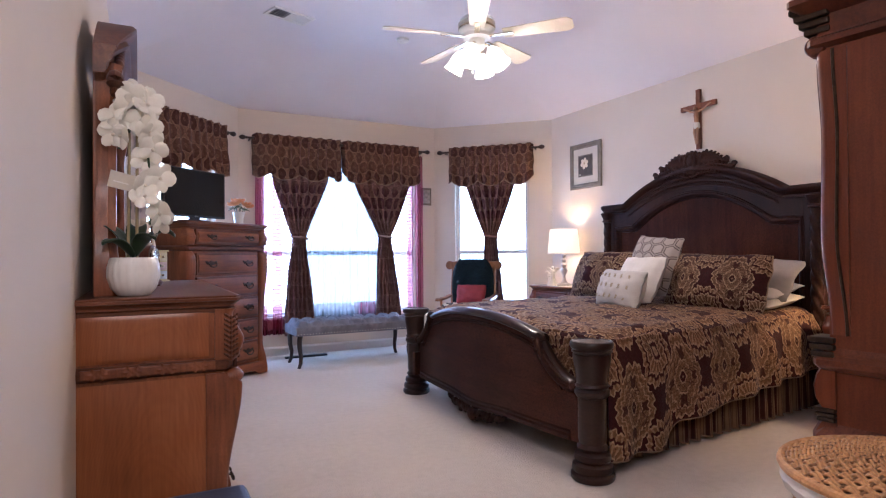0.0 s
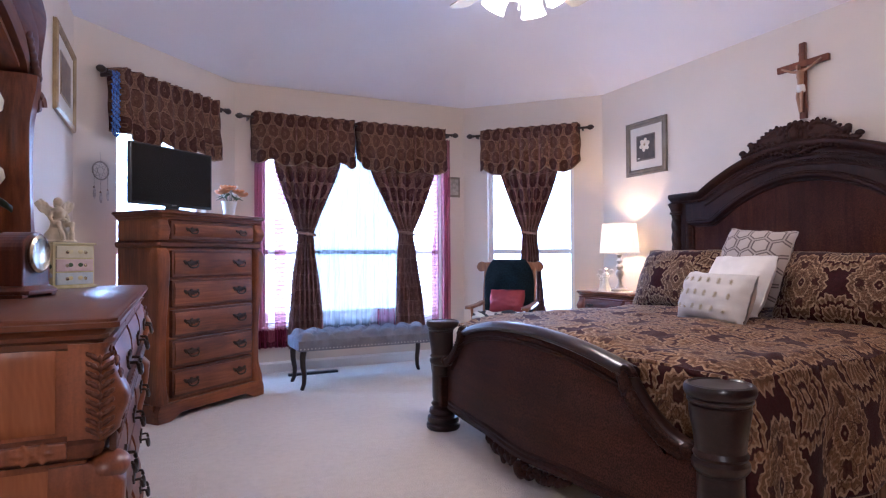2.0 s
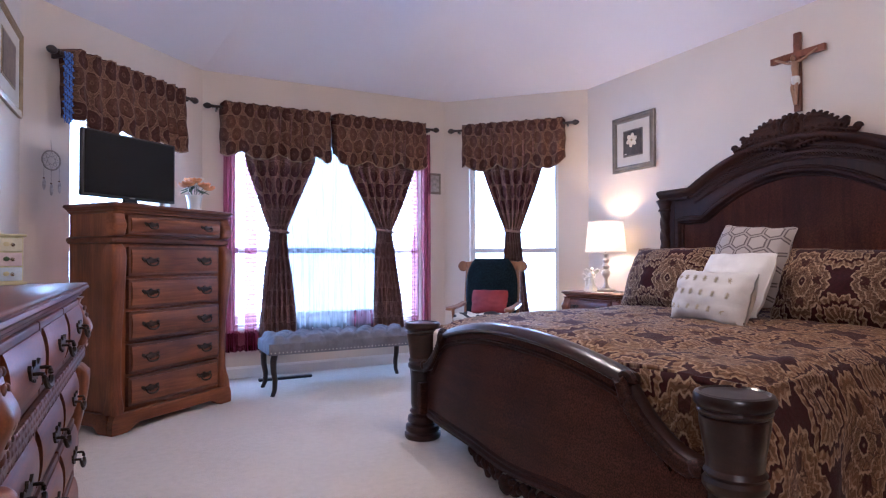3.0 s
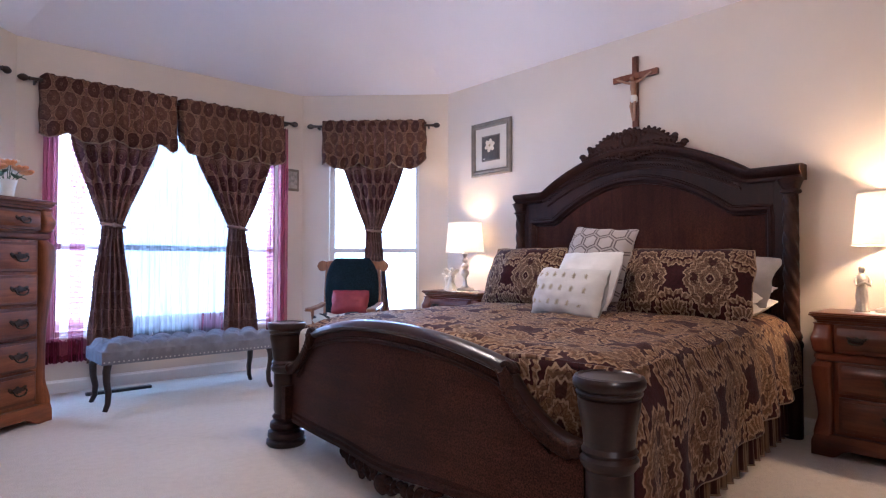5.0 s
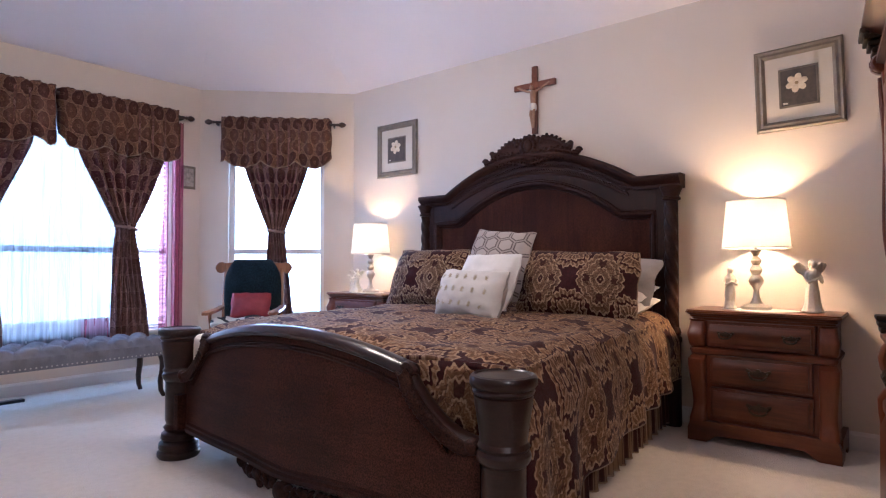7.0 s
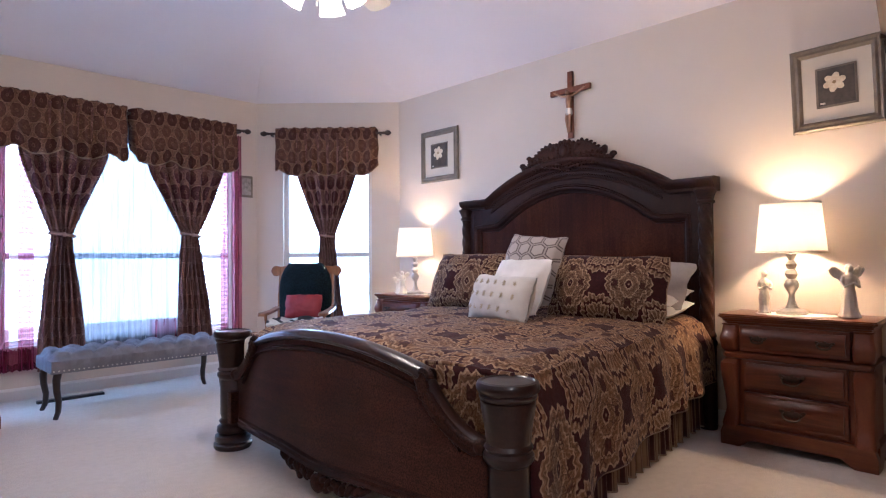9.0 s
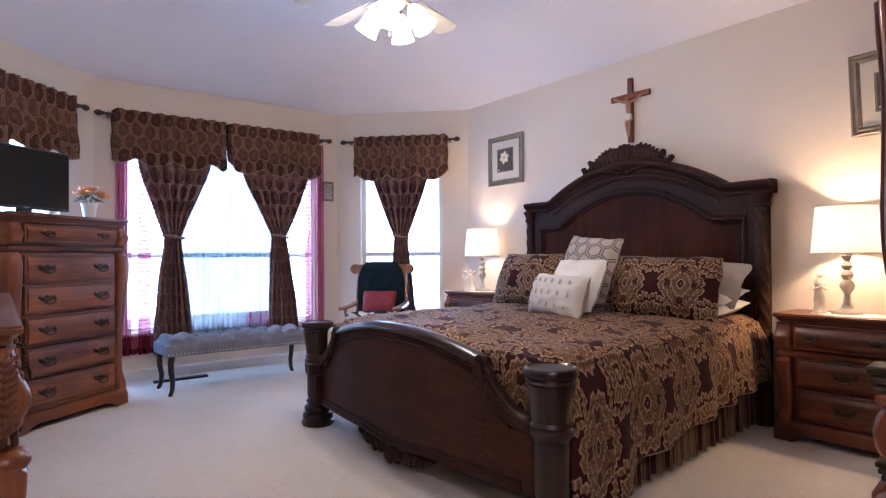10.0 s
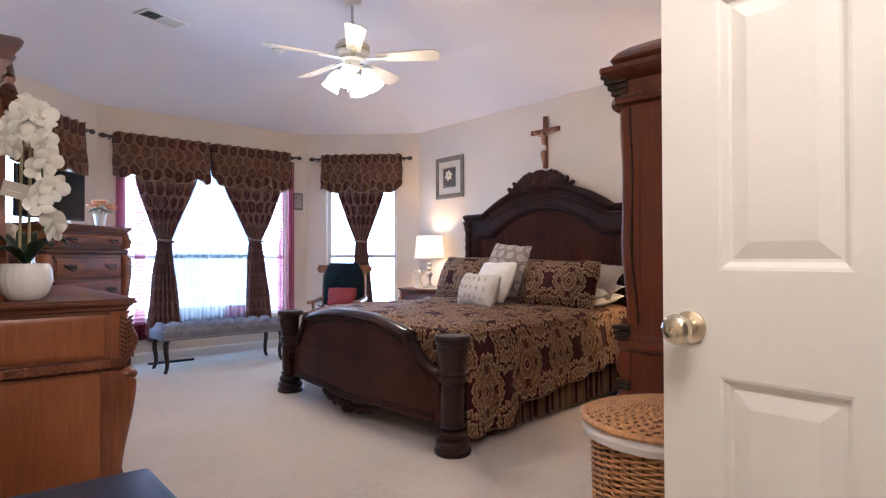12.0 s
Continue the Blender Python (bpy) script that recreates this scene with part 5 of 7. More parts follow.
        part("cornice", box((hx - 0.075, cy + s * 1.09 - 0.0, 1.51), (hx + 0.045, cy + s * 0.80, 1.53), 0.006), ESP, hb)

    def leafy(bm, spine, size, out, lobes):
        """Acanthus: a ridge along a spine of (e, z), with paired lobes swept back."""
        n = len(spine) - 1
        for i in range(lobes):
            k = (i + 0.5) / lobes * n
            j = min(int(k), n - 1)
            f = k - j
            e = spine[j][0] + f * (spine[j + 1][0] - spine[j][0])
            z = spine[j][1] + f * (spine[j + 1][1] - spine[j][1])
            a = math.atan2(spine[j + 1][1] - spine[j][1], spine[j + 1][0] - spine[j][0])
            g = size * (1.0 - 0.55 * (i / lobes) ** 1.5)
            bm = blob((hx - out - 0.006, cy + e, z), (0.014, 0.8 * g, 0.28 * g), bm, (math.degrees(a), 0, 0), 2)
            for o in (-1, 1):
                b = a + o * 0.95
                bm = blob((hx - out, cy + e + 0.42 * g * math.cos(b), z + 0.36 * g * math.sin(b)), (0.016, 0.46 * g, 0.30 * g), bm, (math.degrees(b), 0, 0), 2)
        return bm

    bm = None
    for s in (-1, 1):
        bm = leafy(bm, [(s * e, z) for e, z in ((0.03, 1.87), (0.08, 1.935), (0.14, 1.955), (0.20, 1.940), (0.26, 1.905), (0.315, 1.868), (0.345, 1.862))], 0.050, 0.05, 11)
        bm = leafy(bm, [(s * e, z) for e, z in ((0.03, 1.80), (0.12, 1.845), (0.22, 1.855), (0.30, 1.838), (0.36, 1.815), (0.40, 1.805))], 0.044, 0.068, 11)
        bm = leafy(bm, [(s * e, z) for e, z in ((0.02, 1.76), (0.10, 1.785), (0.20, 1.795), (0.30, 1.772))], 0.032, 0.075, 9)
        bm = tube([(hx - 0.06, cy + s * (0.40 + 0.026 * (1 - i / 22) * math.cos(0.4 * i)), 1.822 + 0.026 * (1 - i / 22) * math.sin(0.4 * i)) for i in range(20)], 0.012, 8, bm)
        bm = tube([(hx - 0.062, cy + s * (0.335 + 0.022 * (1 - i / 22) * math.cos(0.4 * i)), 1.878 + 0.022 * (1 - i / 22) * math.sin(0.4 * i)) for i in range(20)], 0.010, 8, bm)
        bm = blob((hx - 0.052, cy + s * 0.17, 1.885), (0.022, 0.13, 0.052), bm, (-s * 12, 0, 0), 3)
    bm = blob((hx - 0.055, cy, 1.90), (0.028, 0.10, 0.085), bm, sub=3)
    bm = blob((hx - 0.082, cy, 1.905), (0.020, 0.036, 0.046), bm)
    for i in range(14):
        a = 2 * math.pi * i / 14
        bm = blob((hx - 0.078, cy + 0.055 * math.cos(a), 1.905 + 0.062 * math.sin(a)), (0.013, 0.014, 0.014), bm, sub=2)
    for k in range(-3, 4):
        bm = blob((hx - 0.062, cy + 0.036 * k, 1.972 - 0.005 * k * k), (0.020, 0.020, 0.024), bm, (-14 * k, 0, 0), 2)
    for i in range(25):
        e = -0.31 + 0.62 * i / 24
        z = 1.955 - 1.05 * e * e
        bm = blob((hx - 0.045, cy + e, z - 0.045), (0.020, 0.030, 0.052), bm, sub=2)
    fuse(part("crest_carving", bm, ESP, hb, "carved leaf and shell crest on the arch", True), 0.004)
    # rails
    askew = Matrix.Translation((2.3, BY, 0)) @ Matrix.Rotation(radians(5.2), 4, "Z") @ Matrix.Translation((-2.3, -BY, 0))
    for y in (2.49, 4.39):
        part("side_rail", box((2.24, y - 0.02, 0.16), (4.47, y + 0.02, 0.34), 0.006), ESP, top, m=askew)
    part("mattress", box((2.30, 2.51, 0.30), (4.46, 4.36, 0.655), 0.05, seg=3), WHITEFAB, top, m=askew)
    return top


bed()

# ---- bedding ----


def skew(x):
    """The bed stands slightly askew: how far its centre line has moved at x."""
    return 0.2 * (x - 2.3) / 2.2


def comforter():
    x0, x1 = 2.285, 4.44
    half, high = 1.055, 0.70

    def place(u, v):
        x = x0 + u * (x1 - x0)
        c = BY + skew(x)
        drop_a = 0.57 - 0.12 * smoothstep(2.66, 2.86, x) - 0.11 * smoothstep(2.8, 4.4, x)
        drop_b = 0.40
        total = drop_a + 2 * half + drop_b
        d = v * total
        r = 0.13
        wr = 0.010 * cloth_noise(x * 1.0, d, 0.3, 4.5) + 0.006 * cloth_noise(x, d * 1.4, 2.0, 11)
        if d < drop_a:
            y, z = -half, high - r * 0.35 - (drop_a - d)
            fold = 0.030 * math.sin(x * 17 + 1.5 * math.sin(x * 5)) * (1 - d / drop_a) ** 1.2
            y -= fold * 0.8 + 0.03 * (1 - d / drop_a)
            k = smoothstep(0.0, r, drop_a - d)
            y += 0.05 * (1 - k)
            z += 0.012 * (1 - k)
        elif d > drop_a + 2 * half:
            e = d - drop_a - 2 * half
            y, z = half, high - r * 0.35 - e
            y += 0.02 * math.sin(x * 15) * e / drop_b
            y -= 0.05 * (1 - smoothstep(0, r, e))
        else:
            y = -half + (d - drop_a)
            edge = min(d - drop_a, drop_a + 2 * half - d)
            z = high - 0.045 * (1 - smoothstep(0, 0.16, edge)) + 0.022 * smoothstep(0.1, 0.9, edge)
            if edge < 0.16:
                y += math.copysign(0.05 * (1 - edge / 0.16) ** 2, -y)
            z += 1.4 * wr + 0.012 * math.sin(5 * y + 3 * x) * smoothstep(0, 0.3, edge)
            z -= 0.03 * (1 - smoothstep(0, 0.12, x - x0))
        bowed = 0.05 * (1 - smoothstep(0, 0.3, x - x0)) * max(0.0, 1 - (y / 0.95) ** 2)
        return (x + wr - bowed, c + y + wr, z)

    top = thing("comforter", pose(0, 0, 0), "tan and burgundy damask comforter draped over the bed", "comforter")
    part("quilt", sheet(150, 210, place, (2.15, 3.0)), COMF, top, smooth=True, thick=0.018)
    def foot(u, v):
        y = -1.0 + 2.0 * u
        return (2.292 - 0.05 * max(0.0, 1 - (y / 0.95) ** 2) - 0.008 * math.sin(y * 14) * v, BY + y, 0.675 + 0.012 * math.sin(5 * y) - 0.40 * v)
    part("foot_drop", sheet(80, 12, foot, (2.0, 0.42)), COMF, top, smooth=True, thick=0.014)
    part("hem_cord", tube([place(i / 120, 0.0) for i in range(121)], 0.009, 6), CORD, top, "corded hem along the side", True)


comforter()
STRIPE, _t, _b = shader("striped_skirt", (0.2, 0.1, 0.06), 0.8, 0.0, 0.2)
_w = node(_t, "TexNoise", Scale=1.0, Detail=0.0)
_s = _t.nodes.new("ShaderNodeSeparateXYZ")
_t.links.new(coords(_t, (1, 1, 1), "UV"), _s.inputs[0])
_f = mathn(_t, "ADD", mathn(_t, "MULTIPLY", mathn(_t, "SINE", mathn(_t, "MULTIPLY", _s.outputs[0], 88.0)), 0.35), 0.5)
_t.links.new(ramp(_t, _f, [(0.15, (0.035, 0.010, 0.010)), (0.35, (0.06, 0.02, 0.015)), (0.5, (0.26, 0.17, 0.10)), (0.62, (0.07, 0.03, 0.02)), (0.8, (0.20, 0.12, 0.065))]), _b.inputs["Base Color"])


def bed_skirt():
    def place(u, v):
        x = 2.36 + u * 2.06
        y = BY + skew(x) - 0.985 + 0.028 * math.sin(x * 62 + 0.9 * math.sin(x * 13)) * (0.35 + 0.65 * v)
        return (x, y, 0.40 - v * 0.375)
    top = thing("bed_skirt", pose(0, 0, 0), "pleated burgundy and tan striped bed skirt", "bed skirt")
    for k in range(4):
        part("pleated_panel", sheet(66, 6, lambda u, v, k=k: place((k + u) / 4, v), (0.85, 0.38)), STRIPE, top, smooth=True, thick=0.003)
    part("hem_cord", tube([place(i / 260, 1.0) for i in range(261)], 0.0045, 5), CORD, top, "tan cord along the hem", True)


bed_skirt()


def pillow_mesh(w, h, t, flange=0.0, n=22, sag=0.0, seed=0.0):
    """A stuffed cushion in x (width) and z (height), thick along y, with pinched corners."""
    own = None
    for side in (-1, 1):
        def place(u, v, side=side):
            a, b = 2 * u - 1, 2 * v - 1
            pull_in = 1 - 0.06 * (1 - a * a) * abs(b) ** 3
            pull_up = 1 - 0.06 * (1 - b * b) * abs(a) ** 3
            fa, fb = min(abs(a) / (1 - flange), 1), min(abs(b) / (1 - flange), 1)
            k = max((1 - fa ** 2) * (1 - fb ** 2), 0) ** 0.5
            wr = 0.16 * cloth_noise(a * 1.2 + seed, b * 1.2, side * 0.4, 3.0)
            rim = max(abs(a), abs(b)) ** 6
            wav = 0.014 * cloth_noise(a * 1.7 + seed, b * 1.7, 0.9, 1.6) * rim
            corner = 1 - 0.05 * (abs(a) * abs(b)) ** 4
            return ((a * w / 2 * pull_up + wav) * corner, side * (t / 2 * k * (1 + wr) + 0.003) + 0.4 * wav, (b * h / 2 * pull_in + wav) * corner)
        own = sheet(n, n, place, (w, h), own)
    bmesh.ops.remove_doubles(own, verts=own.verts, dist=0.0005)
    return own


def pillow(name, at, size, turn, mat, label, flange=0.0, seed=0.0, category="pillow"):
    top = thing(name, pose(*at, *turn), label, category, "pillows on the bed")
    part("cover", pillow_mesh(*size, flange=flange, seed=seed), mat, top, smooth=True)
    w, h, _ = size
    edge = []
    for i in range(81):
        q = 4 * i / 80
        k, f = int(q) % 4, 2 * (q - int(q)) - 1
        a, b = ((f, -1), (1, f), (-f, 1), (-1, -f))[k]
        wav = 0.014 * cloth_noise(a * 1.7 + seed, b * 1.7, 0.9, 1.6)
        corner = 1 - 0.05 * (abs(a) * abs(b)) ** 4
        edge.append(((a * w / 2 * (1 - 0.06 * (1 - b * b) * abs(a) ** 3) + wav) * corner, 0.4 * wav, (b * h / 2 * (1 - 0.06 * (1 - a * a) * abs(b) ** 3) + wav) * corner))
    part("seam", tube(edge, 0.0045, 6), CORD if mat is SHAM else mat, top, smooth=True)
    return top


HEX, _t, _b = shader("hexagon_cloth", (0.3, 0.25, 0.22), 0.85, 0.0, 0.2)
_p = coords(_t, (1 / 0.115, 1 / 0.105, 1), "UV")
_sep = _t.nodes.new("ShaderNodeSeparateXYZ")
_t.links.new(_p, _sep.inputs[0])


def _hexdist(ox, oy):
    fx = mathn(_t, "SUBTRACT", mathn(_t, "FRACT", mathn(_t, "ADD", _sep.outputs[0], ox)), 0.5)
    fy = mathn(_t, "SUBTRACT", mathn(_t, "FRACT", mathn(_t, "ADD", mathn(_t, "MULTIPLY", _sep.outputs[1], 0.6), oy)), 0.5)
    ax, ay = mathn(_t, "ABSOLUTE", fx), mathn(_t, "MULTIPLY", mathn(_t, "ABSOLUTE", fy), 1.732)
    return mathn(_t, "MAXIMUM", ax, mathn(_t, "ADD", mathn(_t, "MULTIPLY", ax, 0.5), mathn(_t, "MULTIPLY", ay, 0.866)))


_h = mathn(_t, "MINIMUM", _hexdist(0.0, 0.0), _hexdist(0.5, 0.5))
_t.links.new(ramp(_t, _h, [(0.0, (0.40, 0.34, 0.30)), (0.37, (0.40, 0.34, 0.30)), (0.39, (0.13, 0.10, 0.09)), (0.445, (0.13, 0.10, 0.09)), (0.465, (0.34, 0.29, 0.26))]), _b.inputs["Base Color"])
_n = node(_t, "TexNoise", Scale=300.0)
bump(_t, _b, _n.outputs[0], 0.4, 0.002)

pillow("bed_sham", (3.95, 4.21, 0.915), (0.74, 0.47, 0.28), (-22, 0, -94), SHAM, "burgundy and tan damask sham propped behind the cushions", 0.05, 0.3)
pillow("bed_sham", (3.90, 2.975, 0.905), (0.74, 0.44, 0.27), (-25, 1, -78), SHAM, "burgundy and tan damask sham leaning on sleeping pillows", 0.05, 1.3)
pillow("throw_pillow", (3.86, 3.53, 1.02), (0.50, 0.48, 0.2), (-20, 5, -96), HEX, "taupe cushion with pale hexagon pattern", 0.0, 2.1)
pillow("throw_pillow", (3.62, 3.45, 0.905), (0.47, 0.40, 0.18), (-26, 0, -98), WHITEFAB, "plain cream cushion standing behind a smaller one", 0.0, 3.3)
STARFAB = noisy("cream_cotton", ((0.52, 0.48, 0.44), (0.62, 0.58, 0.53)), 9, 0.9, 260, 0.5, 0.003, spec=0.15)
STARGOLD = noisy("gold_stitch", ((0.30, 0.24, 0.15), (0.42, 0.34, 0.22)), 60, 0.6, 200, 0.3, 0.001)


def star_pillow():
    top = thing("star_pillow", pose(3.375, 3.385, 0.850, -18, 1, -104), "small cream oblong cushion with embroidered gold stars", "pillow", "pillows on the bed")
    part("cushion", pillow_mesh(0.58, 0.29, 0.19, seed=5.0), STARFAB, top, smooth=True)
    for i in range(6):
        for j in range(3):
            a, b = -0.78 + 1.56 * (i + (0.25 if j % 2 else 0)) / 5.4, -0.6 + 1.2 * j / 2
            if abs(a) > 0.85:
                continue
            k = max((1 - abs(a) ** 2) * (1 - abs(b) ** 2), 0) ** 0.5
            y = -(0.095 * k * 1.06 + 0.007)
            bm = None
            for q in range(4):
                bm = box((-0.018, -0.0012, -0.0016), (0.018, 0.0012, 0.0016), bm=bm, m=pose(a * 0.28 * 0.97, y, b * 0.132 * 0.97, 0, 45 * q, 0))
            part("star", bm, STARGOLD, top)


star_pillow()
GREYPIL = noisy("grey_cotton", ((0.30, 0.27, 0.25), (0.40, 0.36, 0.33)), 9, 0.9, 200, 0.4, 0.003, spec=0.15)
pillow("bed_pillow", (4.24, 2.93, 0.93), (0.62, 0.36, 0.17), (-38, 5, -86), GREYPIL, "grey pillow tucked behind the sham", 0.03, 4.4)
pillow("bed_pillow", (4.20, 2.955, 0.765), (0.62, 0.42, 0.12), (-82, 0, -90), WHITEFAB, "white sleeping pillow lying flat at the headboard", 0.0, 6.4)
pillow("bed_pillow", (4.22, 2.955, 0.845), (0.61, 0.40, 0.11), (-79, 2, -88), WHITEFAB, "white sleeping pillow stacked on another", 0.0, 7.4)

# ---- ceiling fan and fixtures ----
FAN = (2.314, 3.644)
SHADE = glow("lit_frosted_glass", (1.0, 0.84, 0.62), 3.5, (0.9, 0.88, 0.82))
BLADE = noisy("cream_fan_blade", ((0.50, 0.44, 0.35), (0.58, 0.52, 0.42)), 5, 0.4, 60, 0.1, 0.001, stretch=(1, 6, 1))


def ceiling_fan():
    top = thing("ceiling_fan", pose(*FAN, 2.59), "cream five-blade ceiling fan with four lit glass shades", "ceiling fan")
    part("canopy", lathe([(0.012, 0.43), (0.05, 0.435), (0.068, 0.46), (0.07, 0.50), (0.066, 0.548)], 24), WHITE, top, smooth=True)
    part("downrod", lathe([(0.011, 0.16), (0.011, 0.45)], 12), STEEL, top, smooth=True)
    part("motor", lathe([(0.02, 0.19), (0.05, 0.185), (0.06, 0.16), (0.115, 0.15), (0.125, 0.13), (0.125, 0.075), (0.118, 0.06), (0.10, 0.045), (0.095, 0.02), (0.06, 0.012), (0.02, 0.01)], 32), WHITE, top, "rounded cream motor housing", 35)
    part("trim_ring", lathe([(0.126, 0.08), (0.130, 0.085), (0.130, 0.12), (0.126, 0.125)], 32), BRASS, top, smooth=True)
    part("light_hub", lathe([(0.02, 0.02), (0.055, 0.01), (0.062, -0.03), (0.05, -0.055), (0.03, -0.07), (0.012, -0.085), (0.002, -0.09)], 24), WHITE, top, smooth=True)
    for k in range(5):
        a = radians(-120 + 72 * k)
        m = Matrix.Rotation(a, 4, "Z")
        n = 14
        outline = []
        for i in range(n + 1):
            x = 0.19 + 0.47 * i / n
            outline.append((x, 0.052 + 0.022 * (i / n) - (0.03 * max(0, (i / n - 0.93) / 0.07) ** 2)))
        pts = [(x, -w) for x, w in outline] + [(x, w) for x, w in outline[::-1]]
        own = bmesh.new()
        f = own.faces.new([own.verts.new((x, y, 0.03)) for x, y in pts])
        r = bmesh.ops.extrude_face_region(own, geom=[f])
        for v in r["geom"]:
            if isinstance(v, bmesh.types.BMVert):
                v.co.z += 0.006
        bmesh.ops.transform(own, matrix=m @ Matrix.Translation((0, 0, 0.03)) @ Matrix.Rotation(radians(-13), 4, "X") @ Matrix.Translation((0, 0, -0.03)), verts=own.verts)
        b = part("blade", own, BLADE, top)
        own = box((0.09, -0.018, 0.022), (0.26, 0.018, 0.030), 0.003)
        bmesh.ops.transform(own, matrix=m, verts=own.verts)
        part("blade_iron", own, BRASS, b)
    for k in range(4):
        a = radians(-138 + 90 * k)
        d = Vector((math.cos(a), math.sin(a), 0))
        part("lamp_arm", tube([d * 0.04 + Vector((0, 0, -0.02)), d * 0.075 + Vector((0, 0, -0.035)), d * 0.10 + Vector((0, 0, -0.065))], 0.011, 8), BRASS, top, smooth=True)
        tilt = Matrix.Translation(d * 0.095 + Vector((0, 0, -0.06))) @ Matrix.Rotation(a, 4, "Z") @ Matrix.Rotation(radians(180 - 32), 4, "Y")
        own = lathe([(0.022, 0.0), (0.032, 0.012), (0.047, 0.035), (0.056, 0.07), (0.057, 0.11), (0.068, 0.155), (0.064, 0.154), (0.050, 0.10), (0.040, 0.045), (0.02, 0.02)], 24, twist=lambda a, z: 0.05 * math.cos(8 * a) * max(0.0, z - 0.12) / 0.035)
        bmesh.ops.transform(own, matrix=tilt, verts=own.verts)
        part("glass_shade", own, SHADE, top, "frosted tulip glass shade, lit", True)
        spot = tilt @ Vector((0, 0, 0.185))
        lamp("fan_bulb", "POINT", Matrix.Translation((FAN[0] + spot.x, FAN[1] + spot.y, 2.59 + spot.z)), FAN_WATT, FAN_TINT, radius=0.05)
    for x, y in ((0.03, -0.02), (-0.02, 0.03)):
        part("pull_chain", tube([(x, y, -0.06), (x, y, -0.20)], 0.0018, 5), BRASS, top)
        part("chain_knob", blob((x, y, -0.21), (0.006, 0.006, 0.012)), WHITE, top, smooth=True)


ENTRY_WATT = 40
FAN_WATT, FAN_TINT = 12, (1.0, 0.77, 0.53)
ceiling_fan()


def ceiling_vent(m):
    top = thing("ceiling_vent", m, "white metal ceiling air vent with slats", "vent")
    fr = None
    for a, b in (((-0.19, -0.10, -0.012), (0.19, -0.075, 0)), ((-0.19, 0.075, -0.012), (0.19, 0.10, 0)), ((-0.19, -0.075, -0.012), (-0.165, 0.075, 0)), ((0.165, -0.075, -0.012), (0.19, 0.075, 0))):
        fr = box(a, b, 0.003, bm=fr)
    part("frame", fr, WHITE, top)
    # black sheet stands in for the darkness of the duct behind the slats
    part("backing", box((-0.165, -0.075, -0.004), (0.165, 0.075, -0.002)), BLACK, top)
    for i in range(12):
        x = -0.15 + 0.0273 * i
        part("slat", box((-0.011, -0.074, -0.001), (0.011, 0.074, 0.001), m=pose(x, 0, -0.007, 0, 35 if i > 4 else -35, 0)), WHITE, top)


ceiling_vent(pose(1.36, 5.12, FLAT - 0.001, 0, 0, 18))
sd = thing("smoke_detector", pose(2.43, 5.19, FLAT), "small round white smoke detector on the ceiling", "smoke detector")
part("base", lathe([(0.0005, -0.03), (0.04, -0.03), (0.055, -0.02), (0.06, 0.0)], 24), WHITE, sd, smooth=True)
part("grille", lathe([(0.0005, -0.036), (0.02, -0.036), (0.026, -0.0295)], 16), WHITE, sd, smooth=True)

# ---- table lamps ----
LINEN = bpy.data.materials.new("lamp_shade_linen")
LINEN.use_nodes = True
_t = LINEN.node_tree
_t.nodes.clear()
_o, _d, _tr = _t.nodes.new("ShaderNodeOutputMaterial"), node(_t, "BsdfDiffuse"), node(_t, "BsdfTranslucent")
_d.inputs[0].default_value, _tr.inputs[0].default_value = (0.88, 0.85, 0.80, 1), (0.97, 0.94, 0.88, 1)
_m = _t.nodes.new("ShaderNodeMixShader")
_m.inputs[0].default_value = 0.72
_t.links.new(_d.outputs[0], _m.inputs[1])
_t.links.new(_tr.outputs[0], _m.inputs[2])
_t.links.new(_m.outputs[0], _o.inputs[0])


def table_lamp(at, watt):
    top = thing("table_lamp", pose(*at), "brushed nickel baluster lamp with lit white drum shade", "table lamp", "bedside lamps")
    part("base", lathe([(0.075, 0), (0.078, 0.006), (0.078, 0.018), (0.06, 0.026), (0.035, 0.034), (0.026, 0.05)], 28, square=0.75), STEEL, top, smooth=35)
    part("stem", lathe([(0.026, 0.05), (0.018, 0.075), (0.014, 0.11), (0.022, 0.13), (0.036, 0.15), (0.040, 0.168), (0.032, 0.188), (0.018, 0.20), (0.028, 0.212), (0.034, 0.228), (0.026, 0.246), (0.016, 0.255), (0.026, 0.268), (0.030, 0.282), (0.022, 0.297), (0.014, 0.305), (0.022, 0.325), (0.03, 0.34), (0.012, 0.345), (0.012, 0.40)], 24), STEEL, top, "turned nickel stem", True)
    z0, z1 = 0.355, 0.625
    own = lathe([(0.178, z0), (0.152, z1), (0.150, z1), (0.176, z0)], 40)
    bmesh.ops.delete(own, geom=[f for f in own.faces if len(f.verts) > 4], context="FACES")
    part("shade", own, LINEN, top, "white drum shade glowing warm", 30)
    for r, z in ((0.178, z0), (0.152, z1)):
        ring = [(r * math.cos(a), r * math.sin(a), z) for a in [2 * math.pi * i / 40 for i in range(41)]]
        part("shade_rim", tube(ring, 0.004, 6), WHITEFAB, top, smooth=True)
    part("bulb", blob((0, 0, 0.45), (0.03, 0.03, 0.045)), glow("lit_bulb", (1.0, 0.82, 0.55), 14.0), top, smooth=True)
    lamp("lamp_bulb", "POINT", Matrix.Translation((at[0], at[1], at[2] + 0.475)), watt, BULB, radius=0.04)


table_lamp((4.42, 2.115, 0.758), 50)
table_lamp((4.40, 5.285, 0.758), 32)

